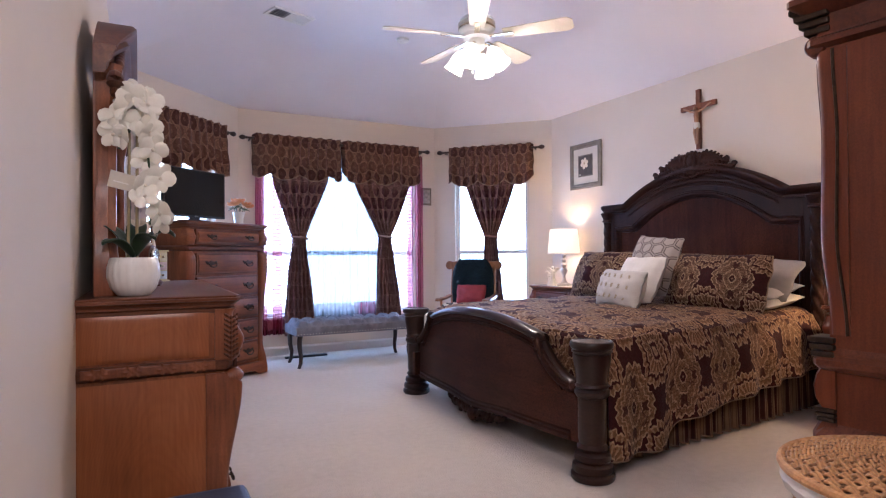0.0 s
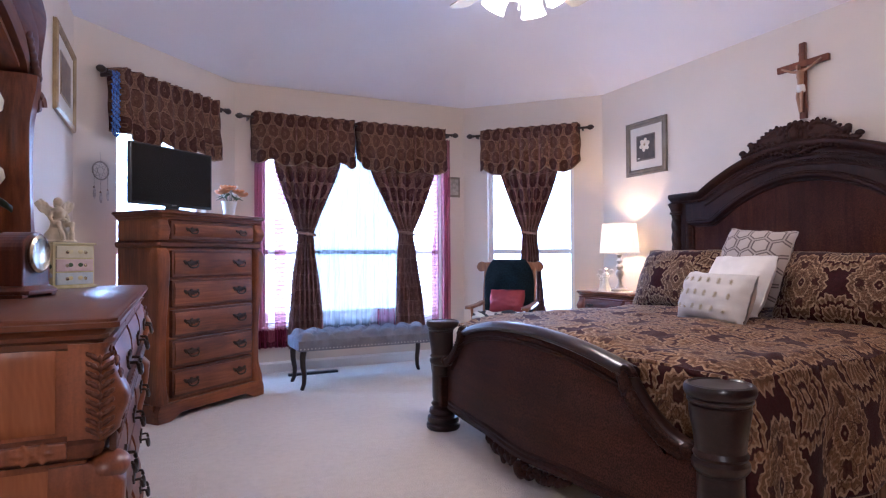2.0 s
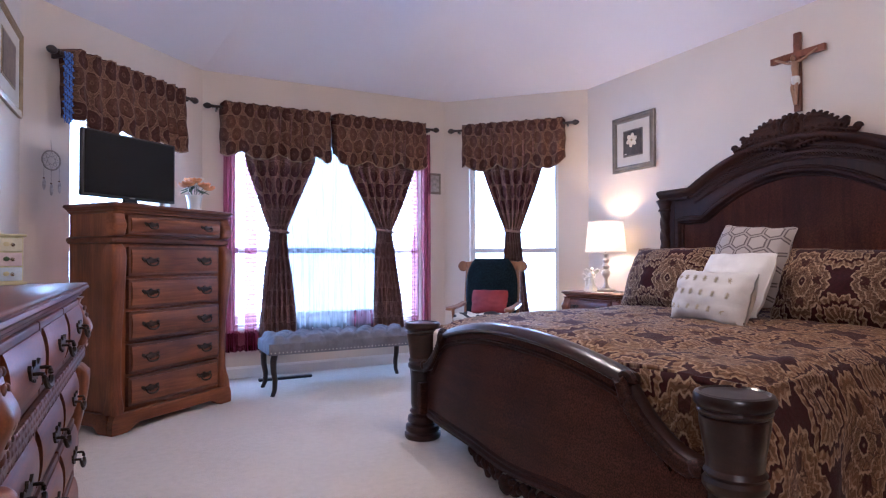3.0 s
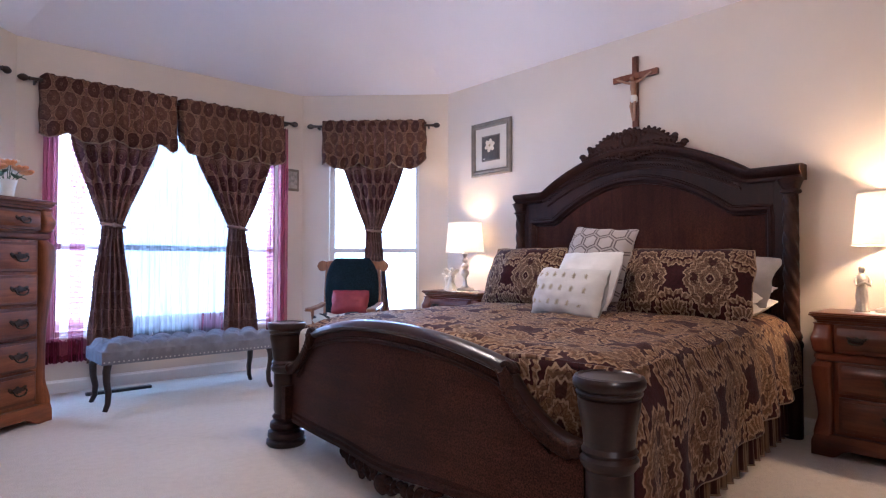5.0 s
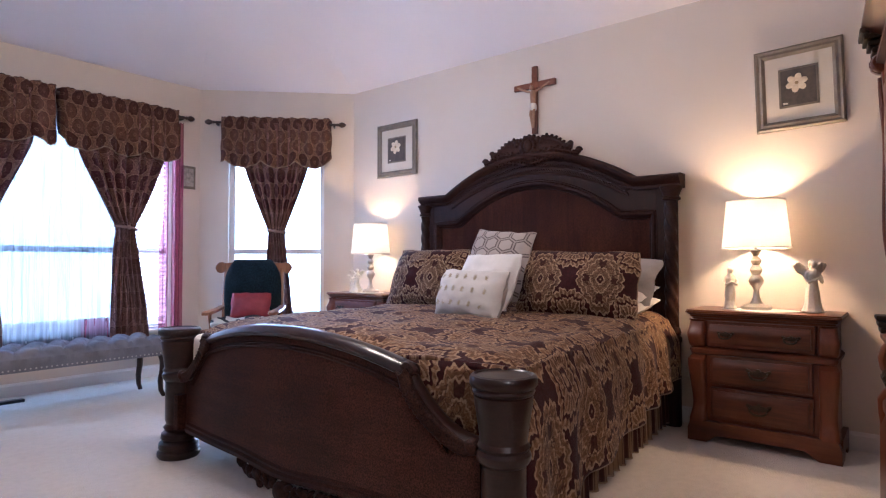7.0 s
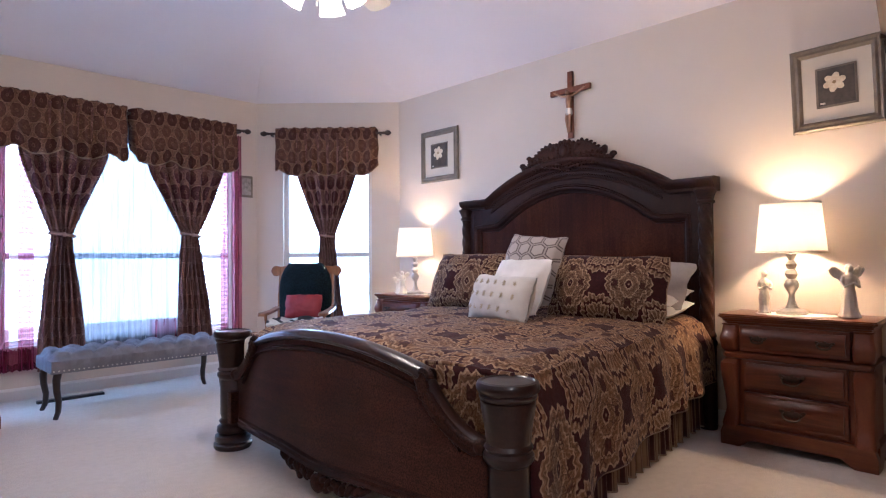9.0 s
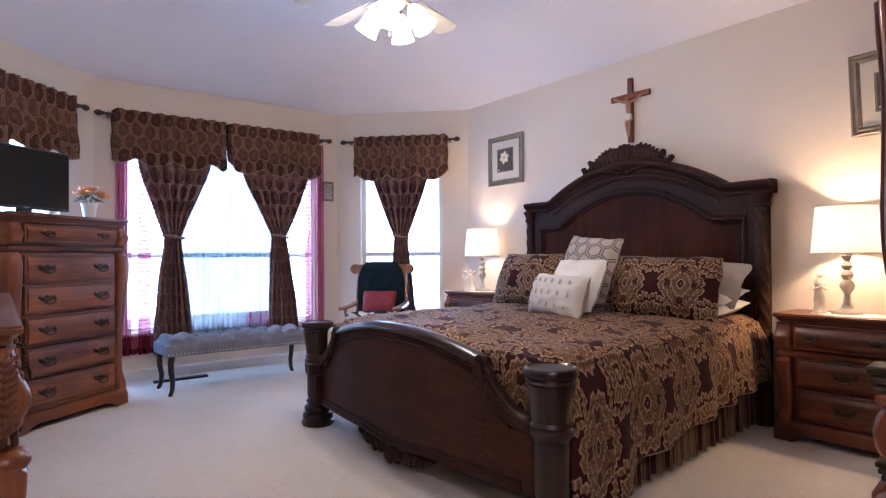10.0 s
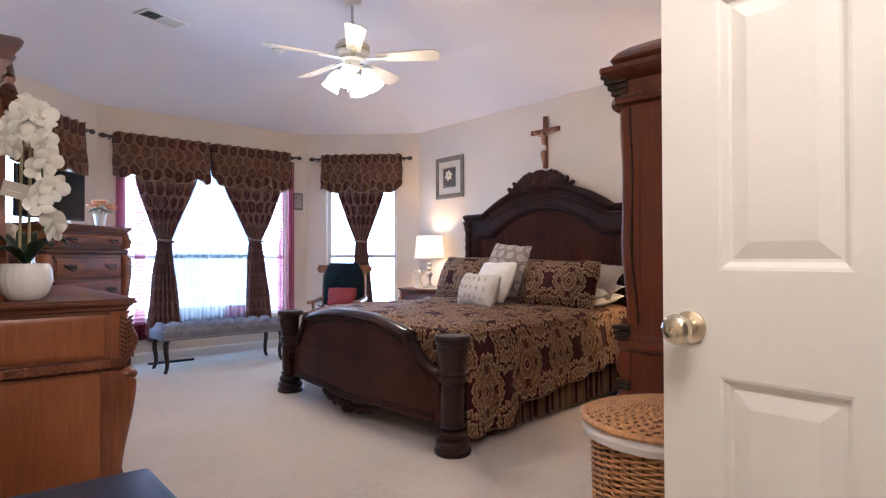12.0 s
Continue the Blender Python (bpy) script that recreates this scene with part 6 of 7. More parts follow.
# ---- entry light: unseen fixture, added to account for the lit open door ----
el = thing("assumed_flush_light", pose(0.25, -0.02, HIGH), "unseen flush ceiling light in the entry, assumed from the lit door", "ceiling light")
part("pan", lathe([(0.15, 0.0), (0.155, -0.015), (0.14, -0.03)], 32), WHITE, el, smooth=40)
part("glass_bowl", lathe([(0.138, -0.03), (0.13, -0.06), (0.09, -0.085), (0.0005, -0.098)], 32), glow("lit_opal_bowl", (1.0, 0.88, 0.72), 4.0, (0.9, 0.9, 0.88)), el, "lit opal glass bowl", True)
lamp("assumed_entry_lamp", "POINT", Matrix.Translation((0.25, -0.02, HIGH - 0.34)), ENTRY_WATT, (1.0, 0.86, 0.70), radius=0.22)

# ---- figurines ----
STATUE = noisy("cream_resin", ((0.62, 0.54, 0.43), (0.74, 0.66, 0.55)), 14, 0.5, 90, 0.3, 0.002)
STATUE2 = noisy("aged_ivory_resin", ((0.55, 0.47, 0.34), (0.68, 0.60, 0.46)), 14, 0.5, 90, 0.3, 0.002)


def angel(at, h, turn, mat, label, wing=True, wide=1.0, seated=False):
    """A plain figurine: draped gown, folded arms, bowed head and feathered wings in one mesh."""
    low = 0.72 if seated else 1.0
    gown = [(0.19 * wide, 0), (0.205 * wide, 0.02), (0.175 * wide, 0.07), (0.145 * wide, 0.18), (0.12, 0.32), (0.105, 0.44), (0.088, 0.54), (0.10, 0.62), (0.108, 0.70), (0.085, 0.77), (0.040, 0.81), (0.036, 0.84)]
    own = lathe([(r, z * low) for r, z in gown], 40, twist=lambda a, z: 0.12 * math.sin(9 * a + 4 * z) * max(0, 0.55 * low - z) + 0.05 * math.sin(4 * a) * max(0, 0.4 - z))
    up = 0.84 * low - 0.84
    own = blob((0.015, -0.022, 0.895 + up), (0.056, 0.060, 0.070), own)
    own = blob((0.010, 0.018, 0.915 + up), (0.068, 0.062, 0.070), own)
    own = blob((0.010, 0.050, 0.865 + up), (0.050, 0.040, 0.075), own)
    for s in (-1, 1):
        own = tube([(s * 0.095, 0.0, 0.74 + up), (s * 0.145, -0.03, 0.64 + up), (s * 0.125, -0.09, 0.555 + up), (s * 0.05, -0.135, 0.60 + up), (0.01, -0.145, 0.635 + up)], lambda k: 0.038 - 0.018 * k, 10, own)
        if seated:
            own = tube([(s * 0.07, -0.05, 0.30), (s * 0.11, -0.20, 0.30), (s * 0.08, -0.24, 0.14), (s * 0.07, -0.26, 0.04)], lambda k: 0.058 - 0.022 * k, 10, own)
        if wing:
            for row, (n, length, lift) in enumerate(((6, 0.15, 0.0), (5, 0.105, 0.05), (4, 0.07, 0.085))):
                for k in range(n):
                    f = k / (n - 1)
                    own = blob((s * (0.07 + 0.19 * f), 0.075 - 0.012 * row, 0.70 + up + lift + 0.12 * math.sin(1.9 * f) - 0.02), (0.026, 0.012, length * (1 - 0.25 * f)), own, (0, s * (2 + 34 * f), 0), 2)
            own = tube([(s * 0.04, 0.07, 0.72 + up), (s * 0.13, 0.075, 0.86 + up), (s * 0.22, 0.075, 0.93 + up), (s * 0.285, 0.075, 0.88 + up)], lambda k: 0.028 - 0.014 * k, 8, own)
    bmesh.ops.scale(own, vec=(h, h, h), verts=own.verts)
    ob = fuse(put("angel_figurine", own, mat, smooth=True, m=pose(*at, 0, 0, turn)), 0.011 * h)
    tagged(ob, label, "figurine", "angel figurines")


angel((4.38, 2.245, 0.76), 0.25, -60, STATUE, "cream angel figurine standing beside the lamp", False, 0.7)
angel((4.38, 1.835, 0.76), 0.29, -50, STATUE, "cream winged angel figurine on the nightstand", True, 0.9)
angel((4.30, 5.36, 0.76), 0.22, -50, STATUE, "white winged angel figurine below the lamp", True, 1.3)
angel((4.34, 5.46, 0.76), 0.17, -50, STATUE, "small white angel figurine on the nightstand", True, 1.0)


def doily(at, rx, ry):
    pts = 48
    ring = [(rx * (1 + 0.05 * math.cos(12 * a)) * math.cos(a), ry * (1 + 0.05 * math.cos(12 * a)) * math.sin(a)) for a in [2 * math.pi * i / pts for i in range(pts)]]
    own = loft([[(x, y, 0) for x, y in ring], [(x, y, 0.002) for x, y in ring], [(x * 0.8, y * 0.8, 0.003) for x, y in ring]])
    tagged(put("doily", own, WHITEFAB, m=pose(*at)), "white crocheted doily under the lamp", "doily", "doilies")


doily((4.40, 2.09, 0.756), 0.13, 0.20)
doily((4.38, 5.30, 0.756), 0.13, 0.16)

# ---- wall pieces ----
FRAMEMAT = noisy("pewter_frame", ((0.13, 0.105, 0.08), (0.22, 0.18, 0.135)), 12, 0.45, 140, 0.5, 0.003, metal=0.3)
GOLDFR = noisy("gold_leaf_frame", ((0.26, 0.18, 0.09), (0.40, 0.29, 0.15)), 12, 0.4, 140, 0.4, 0.002, metal=0.5)
MAT = noisy("mat_board", ((0.55, 0.49, 0.40), (0.60, 0.54, 0.45)), 6, 0.9, 120, 0.1, 0.001)
PRINT = noisy("dark_print", ((0.045, 0.035, 0.03), (0.09, 0.07, 0.055)), 14, 0.6, 60, 0.1, 0.001)
PRINT2 = noisy("brown_print", ((0.14, 0.10, 0.07), (0.22, 0.16, 0.11)), 14, 0.6, 60, 0.1, 0.001)
PETAL = noisy("painted_petal", ((0.62, 0.50, 0.34), (0.75, 0.66, 0.5)), 30, 0.7, 60, 0.1, 0.001)


def picture(m, w, h, bar, label, frame_mat, flower=True, mat2=None):
    """A framed print with mat, facing -y in its own space; m is its centre on the wall."""
    top = thing("framed_picture", m, label, "picture", "framed pictures")
    prof = [(0.0, 0.0), (-0.018, 0.0), (-0.026, 0.012), (-0.02, bar * 0.45), (-0.024, bar * 0.7), (-0.014, bar), (0.0, bar)]
    bm = None
    corners = [(-w / 2, -h / 2), (w / 2, -h / 2), (w / 2, h / 2), (-w / 2, h / 2)]
    loops = []
    for x, z in corners + corners[:1]:
        sx, sz = (1 if x < 0 else -1), (1 if z < 0 else -1)
        loops.append([(x + sx * t, y, z + sz * t) for y, t in prof])
    part("frame", loft(loops, caps=False), frame_mat, top)
    iw, ih = w / 2 - bar + 0.004, h / 2 - bar + 0.004
    part("mat", box((-iw, -0.010, -ih), (iw, -0.004, ih)), mat2 or MAT, top, "cream mat board")
    a, b = iw * 0.58, ih * 0.60
    part("inner_frame", box((-a, -0.014, -b), (a, -0.0105, b), 0.001), frame_mat, top)
    part("print", box((-a + 0.012, -0.016, -b + 0.012), (a - 0.012, -0.0142, b - 0.012)), PRINT if flower else PRINT2, top)
    if flower:
        bm = None
        r = min(a, b) * 0.62
        for k in range(6):
            q = 2 * math.pi * k / 6 + 0.3
            bm = blob((r * 0.52 * math.cos(q) - 0.12 * r, -0.0175, r * 0.5 * math.sin(q) + 0.35 * r), (r * 0.42, 0.0016, r * 0.30), bm, (0, -math.degrees(q), 0), 2)
        part("painted_flower", bm, PETAL, top, "pale painted blossom", True)
        part("flower_heart", blob((-0.12 * r, -0.019, 0.35 * r), (r * 0.16, 0.0016, r * 0.16)), GOLDFR, top, smooth=True)
        part("caption", box((-a + 0.02, -0.0172, -b + 0.02), (-a + 0.045, -0.0162, -b + 0.03)), MAT, top)
    return top


EAST = 4.608
picture(pose(EAST, 5.145, 2.083, 0, 0, -90), 0.50, 0.50, 0.055, "square pewter-framed print of a white blossom", FRAMEMAT)
picture(pose(EAST, 1.915, 2.055, 0, -1.5, -90), 0.45, 0.49, 0.055, "square pewter-framed print of a cream blossom", FRAMEMAT)
picture(pose(0.052, 5.26, 2.17, 0, 0, 90), 0.70, 0.51, 0.045, "gold-framed landscape print with a wide pale mat", GOLDFR, False)

CROSSWOOD = wood("crucifix_wood", (0.09, 0.026, 0.012), (0.17, 0.052, 0.022), (0.24, 0.085, 0.036), 0.4, "z")
cr = thing("crucifix", pose(EAST, 3.665, 0, 0, 0, -90), "brown wooden crucifix with a carved pale figure", "crucifix")
part("upright", box((-0.022, -0.032, 2.02), (0.022, -0.006, 2.545), 0.004), CROSSWOOD, cr)
part("crossbar", box((-0.18, -0.036, 2.375), (0.18, -0.008, 2.42), 0.004), CROSSWOOD, cr)
FIG = noisy("painted_resin", ((0.30, 0.15, 0.08), (0.42, 0.23, 0.13)), 22, 0.5, 90, 0.2, 0.001)
own = tube([(0.0, -0.044, 2.345), (0.0, -0.052, 2.31), (0.002, -0.050, 2.27), (0.0, -0.046, 2.235)], lambda k: 0.025 - 0.007 * k, 10)
own = blob((-0.008, -0.058, 2.372), (0.016, 0.017, 0.021), own)
for s in (-1, 1):
    own = tube([(s * 0.014, -0.046, 2.342), (s * 0.065, -0.044, 2.358), (s * 0.105, -0.043, 2.380), (s * 0.140, -0.041, 2.398)], lambda k: 0.0105 - 0.004 * k, 8, own)
    own = tube([(s * 0.010, -0.048, 2.235), (s * 0.014, -0.062, 2.165), (s * 0.008, -0.052, 2.10), (s * 0.004, -0.050, 2.062)], lambda k: 0.0135 - 0.006 * k, 8, own)
part("figure", own, FIG, cr, "small carved figure", True)
part("cloth", lathe([(0.019, 2.195), (0.026, 2.205), (0.025, 2.235), (0.020, 2.250)], 14, (0.002, -0.050, 0), twist=lambda a, z: 0.12 * math.sin(3 * a + 20 * z)), WHITEFAB, cr, smooth=True)
part("sign", box((-0.020, -0.036, 2.462), (0.020, -0.0325, 2.476)), CROSSWOOD, cr)

pl = thing("wall_plaque", WIN_C @ pose(0.118, 0.0, 1.845), "small bronze relief plaque between the windows", "plaque")
part("frame", box((-0.07, 0.0, -0.11), (0.07, 0.014, 0.11), 0.006), FRAMEMAT, pl)
part("relief", box((-0.048, 0.012, -0.085), (0.048, 0.02, 0.085), 0.004), noisy("stone_relief", ((0.22, 0.19, 0.16), (0.42, 0.37, 0.32)), 28, 0.6, 60, 0.8, 0.006), pl)

# dreamcatcher and bead strands by the left bay window
THREAD = noisy("pale_thread", ((0.30, 0.25, 0.20), (0.42, 0.36, 0.30)), 40, 0.8)
FEATHER = noisy("feather", ((0.30, 0.26, 0.23), (0.55, 0.50, 0.46)), 30, 0.8, 120, 0.4, 0.002)
dc = thing("dreamcatcher", WIN_L @ pose(1.40, 0.012, 1.70), "small beige dreamcatcher with hanging feathers", "dreamcatcher")
ring = [(0.062 * math.cos(a), 0, 0.062 * math.sin(a)) for a in [2 * math.pi * i / 32 for i in range(33)]]
part("hoop", tube(ring, 0.005, 8), THREAD, dc, smooth=True)
web = None
for i in range(8):
    a, b = 2 * math.pi * i / 8, 2 * math.pi * (i + 3) / 8
    web = tube([(0.06 * math.cos(a), 0, 0.06 * math.sin(a)), (0.06 * math.cos(b), 0, 0.06 * math.sin(b))], 0.0012, 4, web)
part("web", web, THREAD, dc)
part("hanging_cord", tube([(0, 0, 0.065), (0, -0.006, 0.13)], 0.0015, 4), THREAD, dc)
for x, l in ((-0.055, 0.14), (0.0, 0.16), (0.05, 0.13)):
    part("strand", tube([(x, 0, -0.03 if x else -0.062), (x, 0, -l)], 0.0015, 4), THREAD, dc)
    part("feather", blob((x, 0.003, -l - 0.03), (0.012, 0.003, 0.04)), FEATHER, dc, smooth=True)
    part("bead", blob((x, 0, -l + 0.01), (0.006,) * 3), noisy("wood_bead", ((0.1, 0.05, 0.03), (0.2, 0.1, 0.05)), 20), dc, smooth=True)

BLUE = noisy("blue_beads", ((0.04, 0.11, 0.40), (0.12, 0.27, 0.68)), 60, 0.3, 200, 0.4, 0.002)
bs = thing("bead_garland", WIN_L @ pose(1.395, 0.15, 2.38), "blue beaded fringe hanging from the curtain rod", "bead garland")
for k in range(5):
    own = tube([(-0.022 + 0.012 * k, 0, 0.01), (-0.022 + 0.012 * k, 0, -0.45)], 0.003, 5)
    for i in range(30):
        own = blob((-0.022 + 0.012 * k + 0.004 * math.sin(i * 1.7 + k), 0.01 * math.sin(i * 2.1 + k), -0.015 * i - 0.01 * (k % 2)), (0.007, 0.007, 0.0085), own, sub=1)
    fuse(part("bead_strand", own, BLUE, bs, smooth=True), 0.0025)

# ---- bench ----
NAIL = noisy("nailhead_steel", ((0.45, 0.43, 0.40), (0.6, 0.57, 0.54)), 20, 0.3, 90, 0.1, 0.001, metal=0.9)


def tufted_bench():
    w, d = 1.27, 0.46
    top = thing("tufted_bench", pose(2.215, 6.11, 0, 0, 0, 1), "grey button-tufted upholstered bench with nailhead trim", "bench")
    cols, rows = 9, 3

    def place(u, v):
        x, y = (u - 0.5) * w, (v - 0.5) * d
        ex, ey = min(u, 1 - u) * w, min(v, 1 - v) * d
        rim = smoothstep(0, 0.05, ex) * smoothstep(0, 0.05, ey)
        dip = 0.0
        for j in range(rows):
            for i in range(cols):
                bx = (-0.5 + (i + (0.75 if j % 2 else 0.5)) / cols) * w
                by = (-0.5 + (j + 0.5) / rows) * d
                q = ((x - bx) ** 2 + (y - by) ** 2) / 0.0016
                if q < 9:
                    dip += math.exp(-q)
        a, b = x / w * cols, y / d * rows
        crease = min(abs(math.sin(math.pi * (a + b * 0.5))), abs(math.sin(math.pi * (a - b * 0.5))))
        return (x, y, 0.405 + rim * (0.026 + 0.046 * crease ** 0.6 - 0.012 * min(dip, 1)))

    bm = sheet(110, 44, place, (w, d))
    edge = [e for e in bm.edges if e.is_boundary]
    for drop in (0.045, 0.04):
        ext = bmesh.ops.extrude_edge_only(bm, edges=edge)
        for v in ext["geom"]:
            if isinstance(v, bmesh.types.BMVert):
                v.co.z = v.co.z - drop
        edge = [e for e in ext["geom"] if isinstance(e, bmesh.types.BMEdge) and e.is_boundary]
    part("seat_cushion", bm, GREYFAB, top, "deep buttoned grey linen seat", 60)
    part("seat_frame", box((-w / 2 + 0.004, -d / 2 + 0.004, 0.325), (w / 2 - 0.004, d / 2 - 0.004, 0.40), 0.004), GREYFAB, top)
    for j in range(rows):
        for i in range(cols):
            bx = (-0.5 + (i + (0.75 if j % 2 else 0.5)) / cols) * w
            by = (-0.5 + (j + 0.5) / rows) * d
            if abs(bx) < w / 2 - 0.03:
                part("button", blob((bx, by, 0.424), (0.011, 0.011, 0.006), sub=1), GREYFAB, top, smooth=True)
    n = 42
    first = None
    for i in range(n):
        x = -w / 2 + 0.015 + i * (w - 0.03) / (n - 1)
        if first is None:
            first = part("nailhead", blob((0, 0, 0), (0.006, 0.004, 0.006), sub=1), NAIL, top, smooth=True)
            ob = first
        else:
            ob = first.copy()
            scene.collection.objects.link(ob)
        ob.location = (x, -d / 2 - 0.001, 0.338)
    for sx in (-1, 1):
        for sy in (-1, 1):
            pts = [(sx * (w / 2 - 0.05 + o), sy * (d / 2 - 0.045 + o * 0.5), z) for z, o in ((0.33, 0), (0.27, 0.012), (0.20, 0.010), (0.12, -0.004), (0.05, 0.0), (0.0, 0.02))]
            part("leg", tube(pts, lambda k: 0.027 - 0.011 * k, 10), DARKLEG, top, "curved dark wooden leg", True)
    return top


tufted_bench()
fb = thing("metal_rod", pose(0, 0, 0), "black metal bar lying on the carpet under the bench", "metal bar")
part("bar", box((1.62, 6.52, 0.0), (2.08, 6.575, 0.022), 0.004), BLACK, fb)

# ---- rocking chair ----
PINE = wood("maple_chair", (0.15, 0.055, 0.02), (0.26, 0.105, 0.042), (0.36, 0.16, 0.07), 0.35, "z")
TEAL = noisy("dark_teal_plush", ((0.004, 0.009, 0.013), (0.014, 0.025, 0.031)), 70, 0.9, 180, 1.0, 0.01, spec=0.15)
REDFAB = noisy("red_satin", ((0.20, 0.012, 0.018), (0.28, 0.022, 0.028)), 12, 0.55, 160, 0.3, 0.002)
COW, _t, _b = shader("black_white_throw", (0.7, 0.68, 0.64), 0.9)
_n = node(_t, "TexNoise", Scale=9.0, Detail=1.0)
_t.links.new(coords(_t), _n.inputs["Vector"])
_t.links.new(ramp(_t, _n.outputs[0], [(0.50, (0.62, 0.58, 0.50)), (0.53, (0.02, 0.018, 0.018))]), _b.inputs["Base Color"])


def rocking_chair(m):
    top = thing("rocking_chair", m, "wooden rocking chair with dark teal back cushion", "rocking chair")
    n = 40
    pts = []
    for side in (1, -1):
        for i in range(n + 1):
            x = side * (-0.345 + 0.69 * i / n)
            ear = math.sqrt(max(0.0, 0.052 ** 2 - (abs(x) - 0.294) ** 2))
            pts.append((x, 0.995 + 0.012 * math.cos(x * 9) + side * max(ear, 0.040 if abs(x) < 0.30 else 0.001)))
    part("top_rail", prism(pts, 0.20, 0.232, bevel=0.008), PINE, top, "shaped wooden head rail with rounded ears")
    for s in (-1, 1):
        part("back_post", tube([(s * 0.25, 0.215, 0.98), (s * 0.255, 0.19, 0.75), (s * 0.25, 0.14, 0.40)], lambda k: 0.017 + 0.005 * math.sin(14 * k), 10), PINE, top, smooth=True)
        part("arm", loft([[(s * (0.27 + a), y, z + b) for a, b in ((-0.035 * k, 0.0), (0.035 * k, 0.0), (0.03 * k, 0.022), (-0.03 * k, 0.022))] for y, z, k in ((0.17, 0.62, 0.8), (0.0, 0.605, 0.9), (-0.2, 0.60, 1.1), (-0.31, 0.60, 1.3), (-0.335, 0.592, 0.9))]), PINE, top, "flat rounded wooden arm", 40)
        part("arm_post", tube([(s * 0.265, -0.24, 0.60), (s * 0.262, -0.23, 0.50), (s * 0.255, -0.22, 0.40)], lambda k: 0.016 + 0.006 * math.sin(9 * k), 10), PINE, top, smooth=True)
        for y in (-0.2, 0.17):
            part("leg", tube([(s * 0.24, y, 0.40), (s * 0.255, y * 1.1, 0.2), (s * 0.265, y * 1.2, 0.06)], lambda k: 0.02 + 0.004 * math.sin(12 * k), 10), PINE, top, smooth=True)
        rock = [(s * 0.265, -0.42 + 0.9 * i / 20, 0.022 + 0.10 * ((i - 9) / 11) ** 2) for i in range(21)]
        part("rocker", tube(rock, 0.021, 8), PINE, top, "curved wooden rocker", True)
    for i in range(5):
        x = -0.17 + 0.085 * i
        part("spindle", tube([(x, 0.215, 0.97), (x, 0.19, 0.7), (x, 0.15, 0.42)], 0.009, 8), PINE, top, smooth=True)
    part("seat", box((-0.28, -0.27, 0.385), (0.28, 0.2, 0.42), 0.014), PINE, top)
    bm = None
    for side in (-1, 1):
        def place(u, v, side=side):
            a, b = 2 * u - 1, 2 * v - 1
            k = max((1 - abs(a) ** 4) * (1 - abs(b) ** 4), 0) ** 0.5
            round_top = 1 - 0.55 * max(0, b) ** 3
            z = 0.735 + 0.325 * b
            tuft = 0.012 * (math.cos(a * 7.5) * math.cos(b * 8))
            return (a * 0.255 * round_top ** 0.6, 0.165 - 0.03 * (0.7 - z) + side * ((0.06 + tuft) * k + 0.004), z)
        bm = sheet(26, 30, place, bm=bm)
    bmesh.ops.remove_doubles(bm, verts=bm.verts, dist=0.0005)
    part("back_cushion", bm, TEAL, top, "dark teal tufted back cushion", True)
    part("seat_cushion", pillow_mesh(0.52, 0.46, 0.09), TEAL, top, "dark seat cushion", True, m=pose(0, -0.04, 0.455, 90, 0, 0))
    return top


ROCK = pose(3.60, 6.00, 0, 0, 0, -45)
rocking_chair(ROCK)
tagged(put("red_cushion", pillow_mesh(0.36, 0.24, 0.11, seed=8.0), REDFAB, smooth=True, m=ROCK @ pose(0.01, 0.04, 0.645, -14, 0, 0)), "small red satin cushion on the rocking chair", "pillow")
own = sheet(30, 24, lambda u, v: (-0.24 + 0.48 * u, -0.30 + 0.30 * v, 0.525 + 0.03 * math.sin(6 * u + 1) * math.cos(5 * v) + 0.025 * cloth_noise(u * 2, v * 2, 0, 2.5) - 0.05 * (1 - smoothstep(0, 0.15, v))))
tagged(put("folded_throw", own, COW, smooth=True, m=ROCK, thick=0.03), "black and cream fluffy throw folded on the chair seat", "blanket")

# ---- television, vase ----
TV = CHEST @ pose(-0.225, -0.062, 1.408)
tv = thing("television", TV, "black flat-screen television standing on the chest", "television")
part("cabinet", box((-0.335, 0.0, 0.038), (0.335, 0.035, 0.45), 0.006), BLACK, tv)
part("screen", box((-0.322, -0.003, 0.056), (0.322, 0.001, 0.438)), SCREEN, tv, "dark glossy switched-off screen")
part("back_bulge", box((-0.22, 0.034, 0.10), (0.22, 0.07, 0.34), 0.02), BLACK, tv)
part("neck", box((-0.05, 0.008, 0.004), (0.05, 0.03, 0.06), 0.004), BLACK, tv)
part("foot", loft([[(0.17 * k * math.cos(a), 0.02 + 0.09 * k * math.sin(a), z) for a in [2 * math.pi * i / 32 for i in range(32)]] for z, k in ((0.0, 1.0), (0.008, 1.0), (0.014, 0.85))]), BLACK, tv, "oval black stand", 40)
part("logo_bar", box((-0.02, -0.0042, 0.044), (0.02, -0.0032, 0.050)), STEEL, tv)

